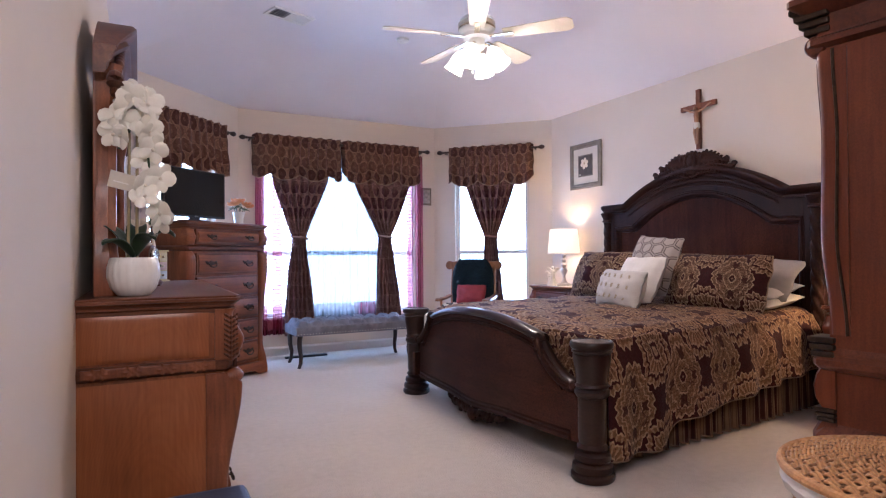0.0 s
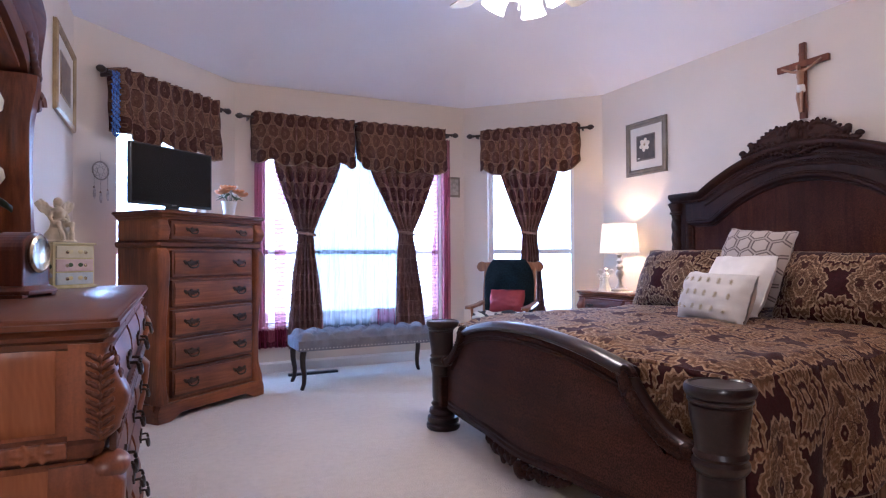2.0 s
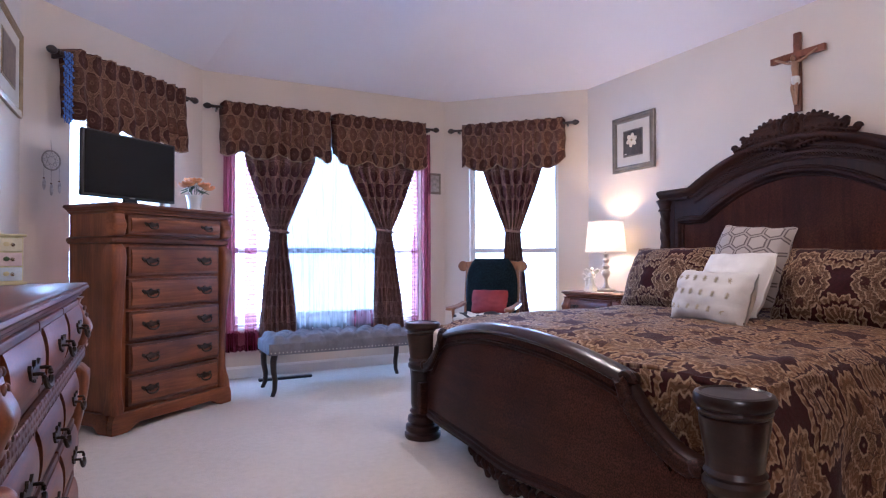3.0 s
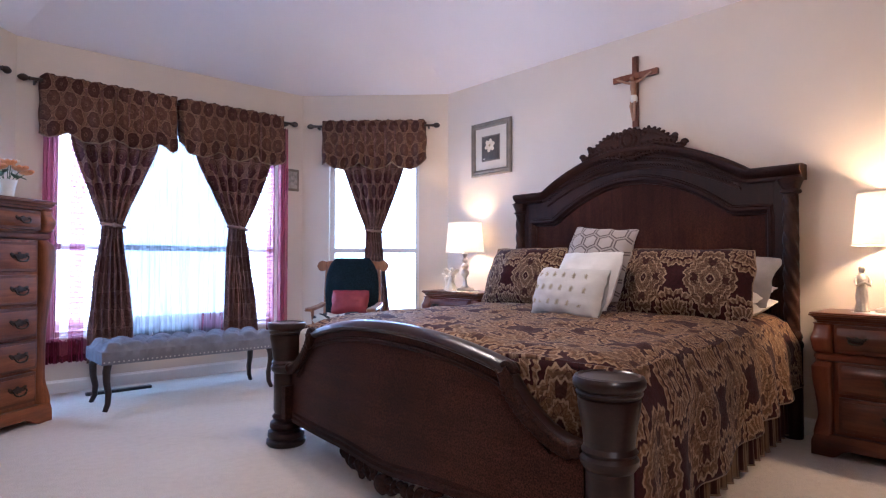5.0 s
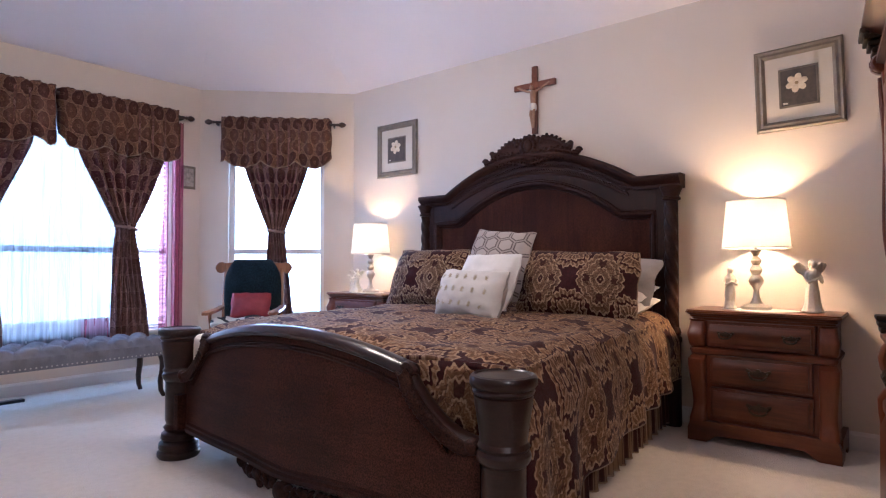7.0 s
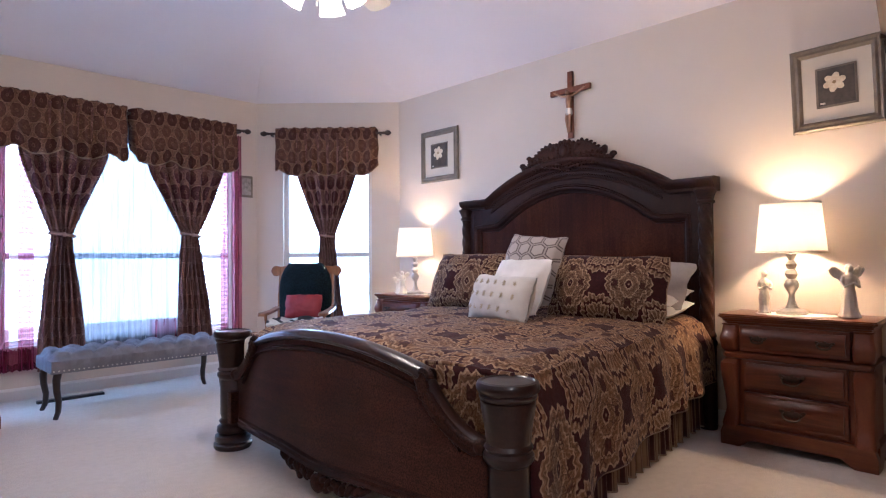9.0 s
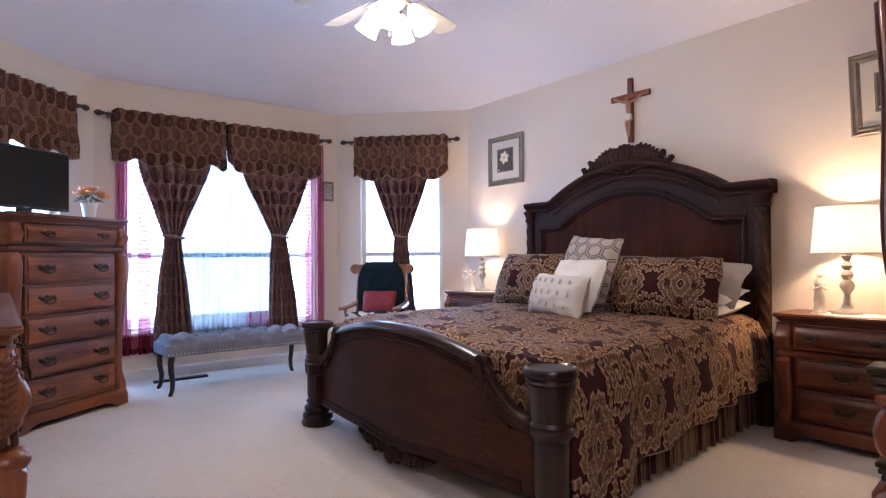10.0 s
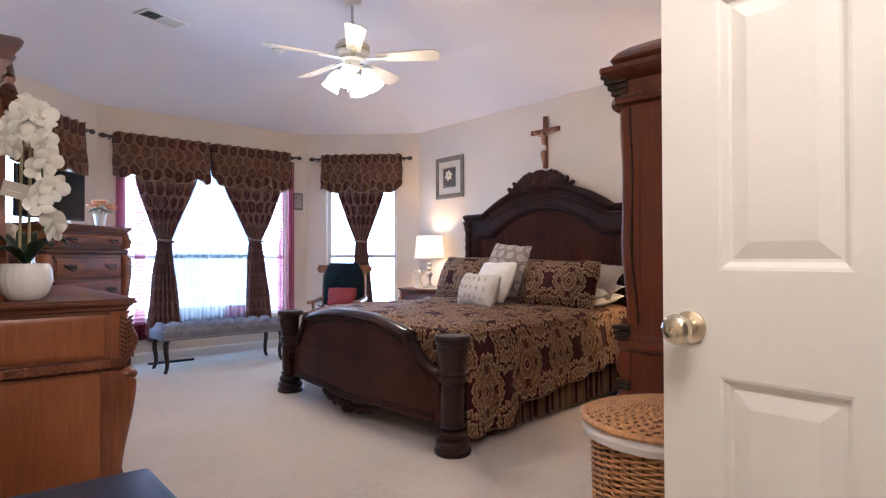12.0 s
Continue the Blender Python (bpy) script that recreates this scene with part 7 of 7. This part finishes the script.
ORANGE = noisy("peach_petals", ((0.62, 0.22, 0.08), (0.72, 0.36, 0.16)), 30, 0.7, 90, 0.3, 0.002)
CREAMFL = noisy("cream_petals", ((0.66, 0.58, 0.46), (0.76, 0.70, 0.60)), 30, 0.7, 90, 0.3, 0.002)
GREEN = noisy("leaf_green", ((0.022, 0.05, 0.016), (0.05, 0.09, 0.03)), 20, 0.5, 60, 0.2, 0.002)
vase = thing("flower_vase", pose(1.055, 5.895, 1.408) @ Matrix.Scale(1.2, 4), "white vase with peach and cream silk flowers", "flower vase")
part("vase", lathe([(0.03, 0), (0.034, 0.006), (0.037, 0.04), (0.045, 0.085), (0.05, 0.095), (0.045, 0.095), (0.035, 0.06), (0.002, 0.055)], 24), CERAMIC, vase, smooth=35)
rnd = random.Random(12)
for k in range(9):
    a, r = 2.4 * k, 0.018 + 0.009 * k
    c = Vector((r * math.cos(a), r * math.sin(a), 0.185 - 0.006 * k + rnd.uniform(-0.012, 0.012)))
    bm = None
    for q in range(7):
        b = 2 * math.pi * q / 7
        bm = blob(c + Vector((0.02 * math.cos(b), 0.02 * math.sin(b), 0.004)), (0.024, 0.017, 0.012), bm, (0, -30, math.degrees(b)), 1)
    bm = blob(c + Vector((0, 0, 0.008)), (0.011, 0.011, 0.010), bm, sub=1)
    f = part("flower", bm, ORANGE if k % 3 else CREAMFL, vase, "", True)
    part("stem", tube([(0, 0, 0.06), (c.x * 0.6, c.y * 0.6, 0.11), (c.x, c.y, c.z - 0.005)], 0.002, 5), GREEN, f)
for k in range(7):
    a = 0.9 * k
    part("leaf", blob((0.06 * math.cos(a), 0.06 * math.sin(a), 0.115 + 0.01 * (k % 3)), (0.03, 0.011, 0.003), None, (0, 25, math.degrees(a))), GREEN, vase, "", True)

# ---- dresser mirror ----
MIRROR, _t, _b = shader("mirror_silver", (0.88, 0.88, 0.88), 0.03, 1.0)
MIR = pose(0.084, 3.20, 0.970, 0, 0, 90) @ Matrix.Diagonal((1, 1, 0.95, 1))


def dresser_mirror():
    top = thing("dresser_mirror", MIR, "carved oak dresser mirror with arched moulded crown", "mirror")
    part("backboard", box((-0.64, -0.018, 0.0), (0.64, -0.003, 0.88), 0.003), OAK, top)
    part("glass", box((-0.58, -0.022, 0.09), (0.58, -0.0185, 0.90)), MIRROR, top, "silvered mirror glass")
    for s in (-1, 1):
        loops = []
        for i in range(31):
            k = i / 30
            z = 0.002 + 0.86 * k
            o = 0.65 + 0.055 * (1 - smoothstep(0.0, 0.5, k)) + 0.03 * smoothstep(0.7, 1.0, k) + 0.012 * math.sin(9 * k)
            i0 = 0.55 + 0.018 * math.sin(7 * k)
            dd = 0.075 + 0.02 * smoothstep(0.75, 1.0, k) + 0.015 * (1 - smoothstep(0, 0.3, k))
            loops.append([(s * i0, -0.012, z), (s * i0, -0.05, z), (s * (i0 + 0.02), -dd, z), (s * (o - 0.025), -dd, z), (s * o, -dd + 0.025, z), (s * o, -0.012, z)])
        part("side_frame", loft(loops), OAK, top, "serpentine side frame", 40)
        roll = [(s * (0.69 + (0.045 - 0.002 * i) * math.cos(0.35 * i)), -0.075, 0.77 + (0.045 - 0.002 * i) * math.sin(0.35 * i)) for i in range(20)]
        part("scroll", tube(roll, lambda k: 0.028 - 0.014 * k, 8), OAKEDGE, top, "carved scroll under the crown", True)
        bm = None
        for i in range(7):
            bm = blob((s * (0.63 - 0.03 * i), -0.085, 0.87 + 0.02 * i), (0.03, 0.018, 0.022), bm, (0, s * 40, 0), 2)
        fuse(part("carving", bm, OAKEDGE, top, "carved leaves", True), 0.006)
    part("lower_rail", box((-0.62, -0.07, 0.0), (0.62, -0.012, 0.10), 0.01), OAKX, top)
    prof = [(-0.010, -0.07), (-0.075, -0.07), (-0.085, -0.04), (-0.082, -0.01), (-0.11, 0.02), (-0.115, 0.035), (-0.10, 0.05), (-0.135, 0.085), (-0.14, 0.105), (-0.125, 0.115), (-0.01, 0.115)]
    loops = []
    for i in range(41):
        k = i / 40
        x = -0.76 + 1.52 * k
        z = 0.84 + 0.22 * math.sin(math.pi * k) ** 0.9
        f = 0.55 + 0.45 * smoothstep(0.0, 0.2, min(k, 1 - k))
        loops.append([(x, -0.01 + (a + 0.01) * f, z + b * f) for a, b in prof])
    part("crown", loft(loops), OAKEDGE, top, "arched stepped crown moulding", 35)
    loops = [[(x, -0.012, z0), (x, -0.05, z0), (x, -0.05, z1), (x, -0.012, z1)] for x, z0, z1 in [(-0.52 + 1.04 * i / 20, 0.87 + 0.10 * math.sin(math.pi * i / 20), 0.90 + 0.20 * math.sin(math.pi * (0.13 + 0.74 * i / 20))) for i in range(21)]]
    part("top_rail", loft(loops), OAKX, top, smooth=40)


dresser_mirror()

# ---- things on the dresser ----
TOPZ = 0.971
PETALW = noisy("orchid_petal", ((0.76, 0.72, 0.62), (0.84, 0.81, 0.72)), 16, 0.6, 60, 0.2, 0.002)
DARKLEAF = noisy("orchid_leaf", ((0.008, 0.02, 0.008), (0.018, 0.036, 0.014)), 12, 0.4, 60, 0.2, 0.002)
STEMMAT = noisy("bamboo_stake", ((0.28, 0.21, 0.10), (0.38, 0.29, 0.15)), 16, 0.6)


def orchid():
    top = thing("potted_orchid", pose(0.215, 2.505, TOPZ) @ Matrix.Scale(0.96, 4), "white silk orchid in a ribbed white ceramic pot", "potted orchid")
    part("pot", lathe([(0.05, 0), (0.056, 0.004), (0.074, 0.03), (0.084, 0.072), (0.084, 0.108), (0.078, 0.138), (0.074, 0.14), (0.070, 0.136), (0.068, 0.12), (0.002, 0.118)], 72, twist=lambda a, z: 0.07 * abs(math.sin(10 * a)) * math.sin(math.pi * min(z / 0.14, 1))), CERAMIC, top, "ribbed round white ceramic pot", 50)
    part("moss", lathe([(0.069, 0.12), (0.05, 0.135), (0.0005, 0.14)], 20), GREEN, top, smooth=True)
    for k, (a, l, h) in enumerate(((20, 0.15, 0.10), (150, 0.14, 0.11), (215, 0.12, 0.06), (300, 0.14, 0.08), (80, 0.10, 0.12))):
        a = radians(a)

        def place(u, v, a=a, l=l, h=h):
            r = u * l
            w = 0.035 * math.sin(math.pi * min(u * 0.93 + 0.07, 1)) ** 0.7 * (2 * v - 1)
            z = 0.135 + h * math.sin(u * 2.2) + 0.012 * (2 * v - 1) ** 2
            return (r * math.cos(a) - w * math.sin(a), r * math.sin(a) + w * math.cos(a), z)
        part("leaf", sheet(12, 6, place), DARKLEAF, top, "broad dark green leaf", True, thick=0.004)
    part("stake", tube([(0.01, 0.0, 0.12), (0.012, 0.0, 0.66)], 0.0055, 8), STEMMAT, top, smooth=True)
    part("stake", tube([(-0.018, 0.02, 0.12), (-0.014, 0.02, 0.60)], 0.0055, 8), STEMMAT, top, smooth=True)
    sprays = []
    for ox, oy, high, reach, ang in ((0.012, 0.0, 0.70, 0.045, -20), (-0.014, 0.02, 0.74, 0.035, 170)):
        d = Vector((math.cos(radians(ang)), math.sin(radians(ang)), 0))
        pts = []
        for i in range(25):
            k = i / 24
            up = 0.14 + (high - 0.14) * math.sin(min(k / 0.62, 1) * math.pi / 2) - (0.44 * max(0, k - 0.62) / 0.38 if ang < 0 else 0.20 * max(0, k - 0.62) / 0.38)
            pts.append(Vector((ox, oy, up)) + d * reach * smoothstep(0.45, 0.9, k))
        part("spray_stem", tube(pts, 0.004, 7), GREEN, top, smooth=True)
        sprays.append(pts)
    rnd = random.Random(21)
    for s, pts in enumerate(sprays):
        for j in range(17 if s == 0 else 11):
            p = pts[min(10 + (j * 14) // (16 if s == 0 else 11), 24)]
            a = rnd.uniform(0, 2 * math.pi)
            c = p + Vector((0.028 * math.cos(a) + 0.008, 0.028 * math.sin(a) - 0.012, rnd.uniform(-0.02, 0.025)))
            face = Euler((radians(90 + rnd.uniform(-35, 35)), radians(rnd.uniform(-25, 25)), radians(rnd.uniform(-70, 70) + 20))).to_matrix()
            bm = None
            for q in range(5):
                b = 2 * math.pi * q / 5 + math.pi / 2
                wide, out = (0.031, 0.026) if q in (1, 4) else (0.022, 0.030)
                own = blob((0, 0, 0), (0.028, wide, 0.004), None, (0, -14, 0), 2)
                for v in own.verts:
                    v.co.z += 5.0 * (v.co.x ** 2) - 4.0 * v.co.y ** 2
                bmesh.ops.transform(own, matrix=Matrix.Translation(c) @ face.to_4x4() @ Matrix.Rotation(b, 4, "Z") @ Matrix.Translation((out, 0, 0.002 * q)), verts=own.verts)
                bm = merge(bm, own)
            f = part("blossom", bm, PETALW, top, "", True)
            part("lip", blob(c + face @ Vector((0, -0.004, 0.008)), (0.007, 0.009, 0.007), sub=1), CREAMFL, f, "", True)
    part("paper_tag", box((-0.045, -0.001, -0.03), (0.045, 0.001, 0.03), m=pose(-0.035, -0.03, 0.415, 0, 12, 15)), MAT, top, "tan paper price tag")
    part("tag_print", box((-0.03, -0.0022, -0.008), (0.02, -0.0012, -0.004), m=pose(-0.035, -0.03, 0.415, 0, 12, 15)), WHITE, top)
    part("clip", box((-0.008, -0.008, 0.36), (0.024, 0.008, 0.375), 0.003), CREAMFL, top)


orchid()

CLOCKRED = wood("mahogany_clock", (0.06, 0.014, 0.008), (0.115, 0.03, 0.015), (0.17, 0.048, 0.022), 0.3, "z")
ck = thing("mantel_clock", pose(0.25, 3.17, TOPZ, 0, 0, 72), "red mahogany mantel clock with a gilt dial", "clock")
arch = [(-0.07, 0.03)] + [(0.07 * math.cos(a), 0.135 + 0.055 * math.sin(a)) for a in [math.pi - math.pi * i / 16 for i in range(17)]] + [(0.07, 0.03)]
part("case", prism(arch, -0.04, 0.045, bevel=0.004), CLOCKRED, ck)
part("foot_moulding", moulding(-0.08, 0.08, -0.05, 0.05, 0.0, [(0.006, 0.008), (0.010, 0.014), (0.010, 0.02), (0.0, 0.03), (-0.006, 0.034)]), CLOCKRED, ck, smooth=30)
for s in (-1, 1):
    part("foot", box((s * 0.075 - 0.015, -0.05, 0.0), (s * 0.075 + 0.015, 0.05, 0.01), 0.002), CLOCKRED, ck)
part("bezel", lathe([(0.045, 0), (0.055, 0.003), (0.056, 0.01), (0.048, 0.014), (0.045, 0.012)], 32), BRASS, ck, "polished gilt bezel", True, m=pose(0, -0.04, 0.125, 90, 0, 0))
dial = part("dial", lathe([(0.046, 0.0), (0.046, 0.004), (0.0005, 0.005)], 32), CERAMIC, ck, "white dial", 40, m=pose(0, -0.041, 0.125, 90, 0, 0))
for a, l in ((25, 0.026), (140, 0.036)):
    part("hand_pointer", box((-0.0015, -0.0472, 0), (0.0015, -0.0462, l), m=pose(0, 0, 0.125, 0, a, 0)), BLACK, ck)

YEL = noisy("yellow_floral_paint", ((0.52, 0.46, 0.22), (0.66, 0.60, 0.36)), 16, 0.6, 60, 0.1, 0.001)
PAINTS = [noisy("pale_blue_paint", ((0.42, 0.50, 0.55), (0.52, 0.58, 0.62)), 20, 0.6), noisy("pale_pink_paint", ((0.58, 0.44, 0.42), (0.66, 0.52, 0.50)), 20, 0.6), noisy("pale_yellow_paint", ((0.58, 0.54, 0.36), (0.66, 0.62, 0.45)), 20, 0.6)]
BOXM = pose(0.27, 3.74, TOPZ, 0, 0, 50)
jb = thing("trinket_box", BOXM, "pale yellow painted trinket box with three pastel drawers", "trinket box")
part("body", box((-0.09, -0.055, 0.008), (0.09, 0.06, 0.165), 0.003), YEL, jb)
part("top", box((-0.096, -0.062, 0.165), (0.096, 0.064, 0.173), 0.002), YEL, jb)
part("base", box((-0.098, -0.064, 0.0), (0.098, 0.064, 0.009), 0.002), YEL, jb)
for k in range(3):
    z = 0.014 + k * 0.05
    d = part("drawer", box((-0.08, -0.061, z), (0.08, -0.054, z + 0.045), 0.002), PAINTS[k], jb)
    for s in (-1, 1):
        part("knob", blob((s * 0.04, -0.066, z + 0.022), (0.007, 0.006, 0.007)), BRASS, d, smooth=True)
        part("painted_sprig", blob((s * 0.022, -0.0615, z + 0.024), (0.012, 0.001, 0.008)), GREEN if k == 1 else YEL, d, smooth=True)
rnd = random.Random(5)
for k in range(12):
    part("painted_flower", blob((-0.0905, rnd.uniform(-0.045, 0.05), rnd.uniform(0.02, 0.155)), (0.0012, 0.009, 0.009)), PAINTS[k % 2] if k % 3 else GREEN, jb, "", True)
angel((0.25, 3.76, TOPZ + 0.174), 0.235, 40, STATUE2, "ivory winged angel figurine seated on the trinket box", True, 1.35, True)

# ---- navy ottoman, hamper ----
NAVY = noisy("navy_vinyl", ((0.012, 0.02, 0.045), (0.03, 0.045, 0.085)), 7, 0.35, 120, 0.25, 0.002)
ot = thing("storage_ottoman", pose(0.29, 1.80, 0), "dark navy vinyl storage ottoman beside the dresser", "ottoman")
part("box_body", box((-0.215, -0.20, 0.0), (0.215, 0.20, 0.36), 0.012), NAVY, ot)
part("lid", box((-0.225, -0.21, 0.363), (0.225, 0.21, 0.43), 0.022, seg=3), NAVY, ot, "padded lid")
for s in (-1, 1):
    part("seam", tube([(-0.21, s * 0.207, 0.397), (0.21, s * 0.207, 0.397)], 0.003, 6), NAVY, ot)

WICKER = noisy("willow_wicker", ((0.38, 0.18, 0.065), (0.60, 0.32, 0.125)), 40, 0.5, 160, 0.5, 0.002)
WICKER2 = noisy("dark_willow", ((0.17, 0.075, 0.03), (0.30, 0.15, 0.06)), 40, 0.5, 160, 0.5, 0.002)


def hamper():
    top = thing("laundry_hamper", pose(1.765, 0.835, 0) @ Matrix.Diagonal((1, 1, 1.06, 1)), "round honey willow wicker laundry hamper with lid", "laundry hamper")
    rib = 36
    for i in range(0, rib):
        a = 2 * math.pi * i / rib
        pts = [((0.222 + 0.03 * z) * math.cos(a), (0.222 + 0.03 * z) * math.sin(a), z) for z in (0.0, 0.2, 0.4, 0.545)]
        part("stake", tube(pts, 0.005, 6), WICKER2, top)
    rows = 62
    seg = rib * 3
    verts, faces = [], []
    for j in range(rows):
        z = 0.008 + j * 0.0087
        base = len(verts)
        for i in range(seg):
            a = 2 * math.pi * i / seg
            r = 0.226 + 0.03 * z + 0.0065 * math.cos(a * rib / 2 + math.pi * (j % 2))
            for q in range(5):
                b = 2 * math.pi * q / 5
                verts.append(((r + 0.0046 * math.cos(b)) * math.cos(a), (r + 0.0046 * math.cos(b)) * math.sin(a), z + 0.0046 * math.sin(b)))
        for i in range(seg):
            for q in range(5):
                n0, n1 = base + i * 5, base + ((i + 1) % seg) * 5
                faces.append((n0 + q, n1 + q, n1 + (q + 1) % 5, n0 + (q + 1) % 5))
    me = bpy.data.meshes.new("weave")
    me.from_pydata(verts, [], faces)
    me.shade_smooth()
    me.materials.append(WICKER)
    ob = new("weave", me)
    ob.parent = top
    tagged(ob, "woven willow strands", kind="stuff")
    ring = [(0.249 * math.cos(a), 0.249 * math.sin(a), 0.548) for a in [2 * math.pi * i / 48 for i in range(49)]]
    part("rim", tube(ring, 0.011, 8), WICKER, top, smooth=True)
    part("liner_edge", lathe([(0.250, 0.520), (0.268, 0.524), (0.276, 0.545), (0.268, 0.563), (0.246, 0.563)], 48, twist=lambda a, z: 0.008 * math.sin(17 * a)), WHITEFAB, top, "white cotton liner folded over the rim", True)
    # lid: a shallow dome of coiled weave round spokes
    verts, faces = [], []
    n = 30
    for j in range(n):
        r0 = 0.014 + j * 0.00868
        base = len(verts)
        sp = 72
        sg = sp * 3
        for i in range(sg):
            a = 2 * math.pi * i / sg
            dome = 0.045 * (1 - (r0 / 0.27) ** 2)
            z = 0.575 + dome + 0.0042 * math.cos(a * sp / 2 + math.pi * (j // 2 % 2))
            for q in range(5):
                b = 2 * math.pi * q / 5
                verts.append(((r0 + 0.0045 * math.cos(b)) * math.cos(a), (r0 + 0.0045 * math.cos(b)) * math.sin(a), z + 0.0045 * math.sin(b)))
        for i in range(sg):
            for q in range(5):
                n0, n1 = base + i * 5, base + ((i + 1) % sg) * 5
                faces.append((n0 + q, n1 + q, n1 + (q + 1) % 5, n0 + (q + 1) % 5))
    me = bpy.data.meshes.new("lid")
    me.from_pydata(verts, [], faces)
    me.shade_smooth()
    me.materials.append(WICKER)
    lid = new("lid", me)
    lid.parent = top
    tagged(lid, "domed woven wicker lid", kind="stuff")
    part("lid_backing", lathe([(0.262, 0.566), (0.262, 0.572), (0.13, 0.605), (0.0005, 0.616)], 40), WICKER2, lid, smooth=True)
    for i in range(40):
        a = 2 * math.pi * i / 40
        pts = [(r * math.cos(a), r * math.sin(a), 0.577 + 0.045 * (1 - (r / 0.27) ** 2)) for r in (0.01, 0.09, 0.18, 0.268)]
        part("spoke", tube(pts, 0.003, 5), WICKER2, lid)
    ring = [(0.272 * math.cos(a), 0.272 * math.sin(a), 0.574) for a in [2 * math.pi * i / 48 for i in range(49)]]
    part("lid_rim", tube(ring, 0.010, 8), WICKER, lid, smooth=True)


hamper()

# ---- the open door ----
dr = new("door_1")
dr.matrix_basis = pose(1.142, -0.27, 0, 0, 0, 90)
structure(dr, "white six-panel interior door standing open", "door")
DW, DT = 0.775, 0.035
cols = ((0.115, 0.337), (0.438, 0.66))
rowz = ((0.24, 0.895), (1.10, 1.63), (1.735, 1.915))
slab = None
for a, b in ((0.0, 0.115), (0.66, DW)):
    slab = box((a, -DT / 2, 0.012), (b, DT / 2, 2.035), bm=slab)
for a, b in ((0.012, 0.24), (0.895, 1.10), (1.63, 1.735), (1.915, 2.035)):
    slab = box((0.115, -DT / 2, a), (0.66, DT / 2, b), bm=slab)
for a, b in rowz:
    slab = box((0.337, -DT / 2, a), (0.438, DT / 2, b), bm=slab)
part("door_slab", slab, DOOR, dr)
for x0, x1 in cols:
    for z0, z1 in rowz:
        own = bmesh.new()
        for s in (-1, 1):
            loops = []
            for o, y in ((0.0, DT / 2), (0.006, DT / 2 - 0.002), (0.016, DT / 2 - 0.011), (0.022, DT / 2 - 0.012), (0.05, DT / 2 - 0.004), (0.054, DT / 2 - 0.003)):
                loops.append([(x0 + o, s * y, z0 + o), (x1 - o, s * y, z0 + o), (x1 - o, s * y, z1 - o), (x0 + o, s * y, z1 - o)])
            own2 = loft(loops, caps=False)
            own2.verts.ensure_lookup_table()
            own2.faces.new(own2.verts[-4:])
            own = merge(own, own2)
        part("panel", own, DOOR, dr)
kn = None
for s in (-1, 1):
    prof = [(0.033, 0.0), (0.033, 0.005), (0.026, 0.009), (0.012, 0.012), (0.011, 0.028), (0.018, 0.034), (0.027, 0.044), (0.030, 0.056), (0.027, 0.066), (0.018, 0.072), (0.006, 0.073), (0.005, 0.070), (0.0005, 0.070)]
    part("door_knob", lathe(prof, 28), BRASS, dr, "polished brass knob with key slot", 50, m=pose(DW - 0.058, s * DT / 2, 0.985, -90 * s, 0, 0))
part("latch_plate", box((DW - 0.001, -0.012, 0.95), (DW + 0.0015, 0.012, 1.02)), BRASS, dr)
for z in (0.22, 1.02, 1.82):
    part("hinge", tube([(-0.004, 0.02, z - 0.045), (-0.004, 0.02, z + 0.045)], 0.006, 8), BRASS, dr)
jamb = None
for a, b in (((0.27, -0.45, 0), (0.31, -0.285, 2.09)), ((1.13, -0.45, 0), (1.17, -0.285, 2.09)), ((0.27, -0.45, 2.05), (1.17, -0.285, 2.09))):
    jamb = box(a, b, 0.004, bm=jamb)
structure(put("trim", jamb, TRIM), "white painted door casing", "trim")
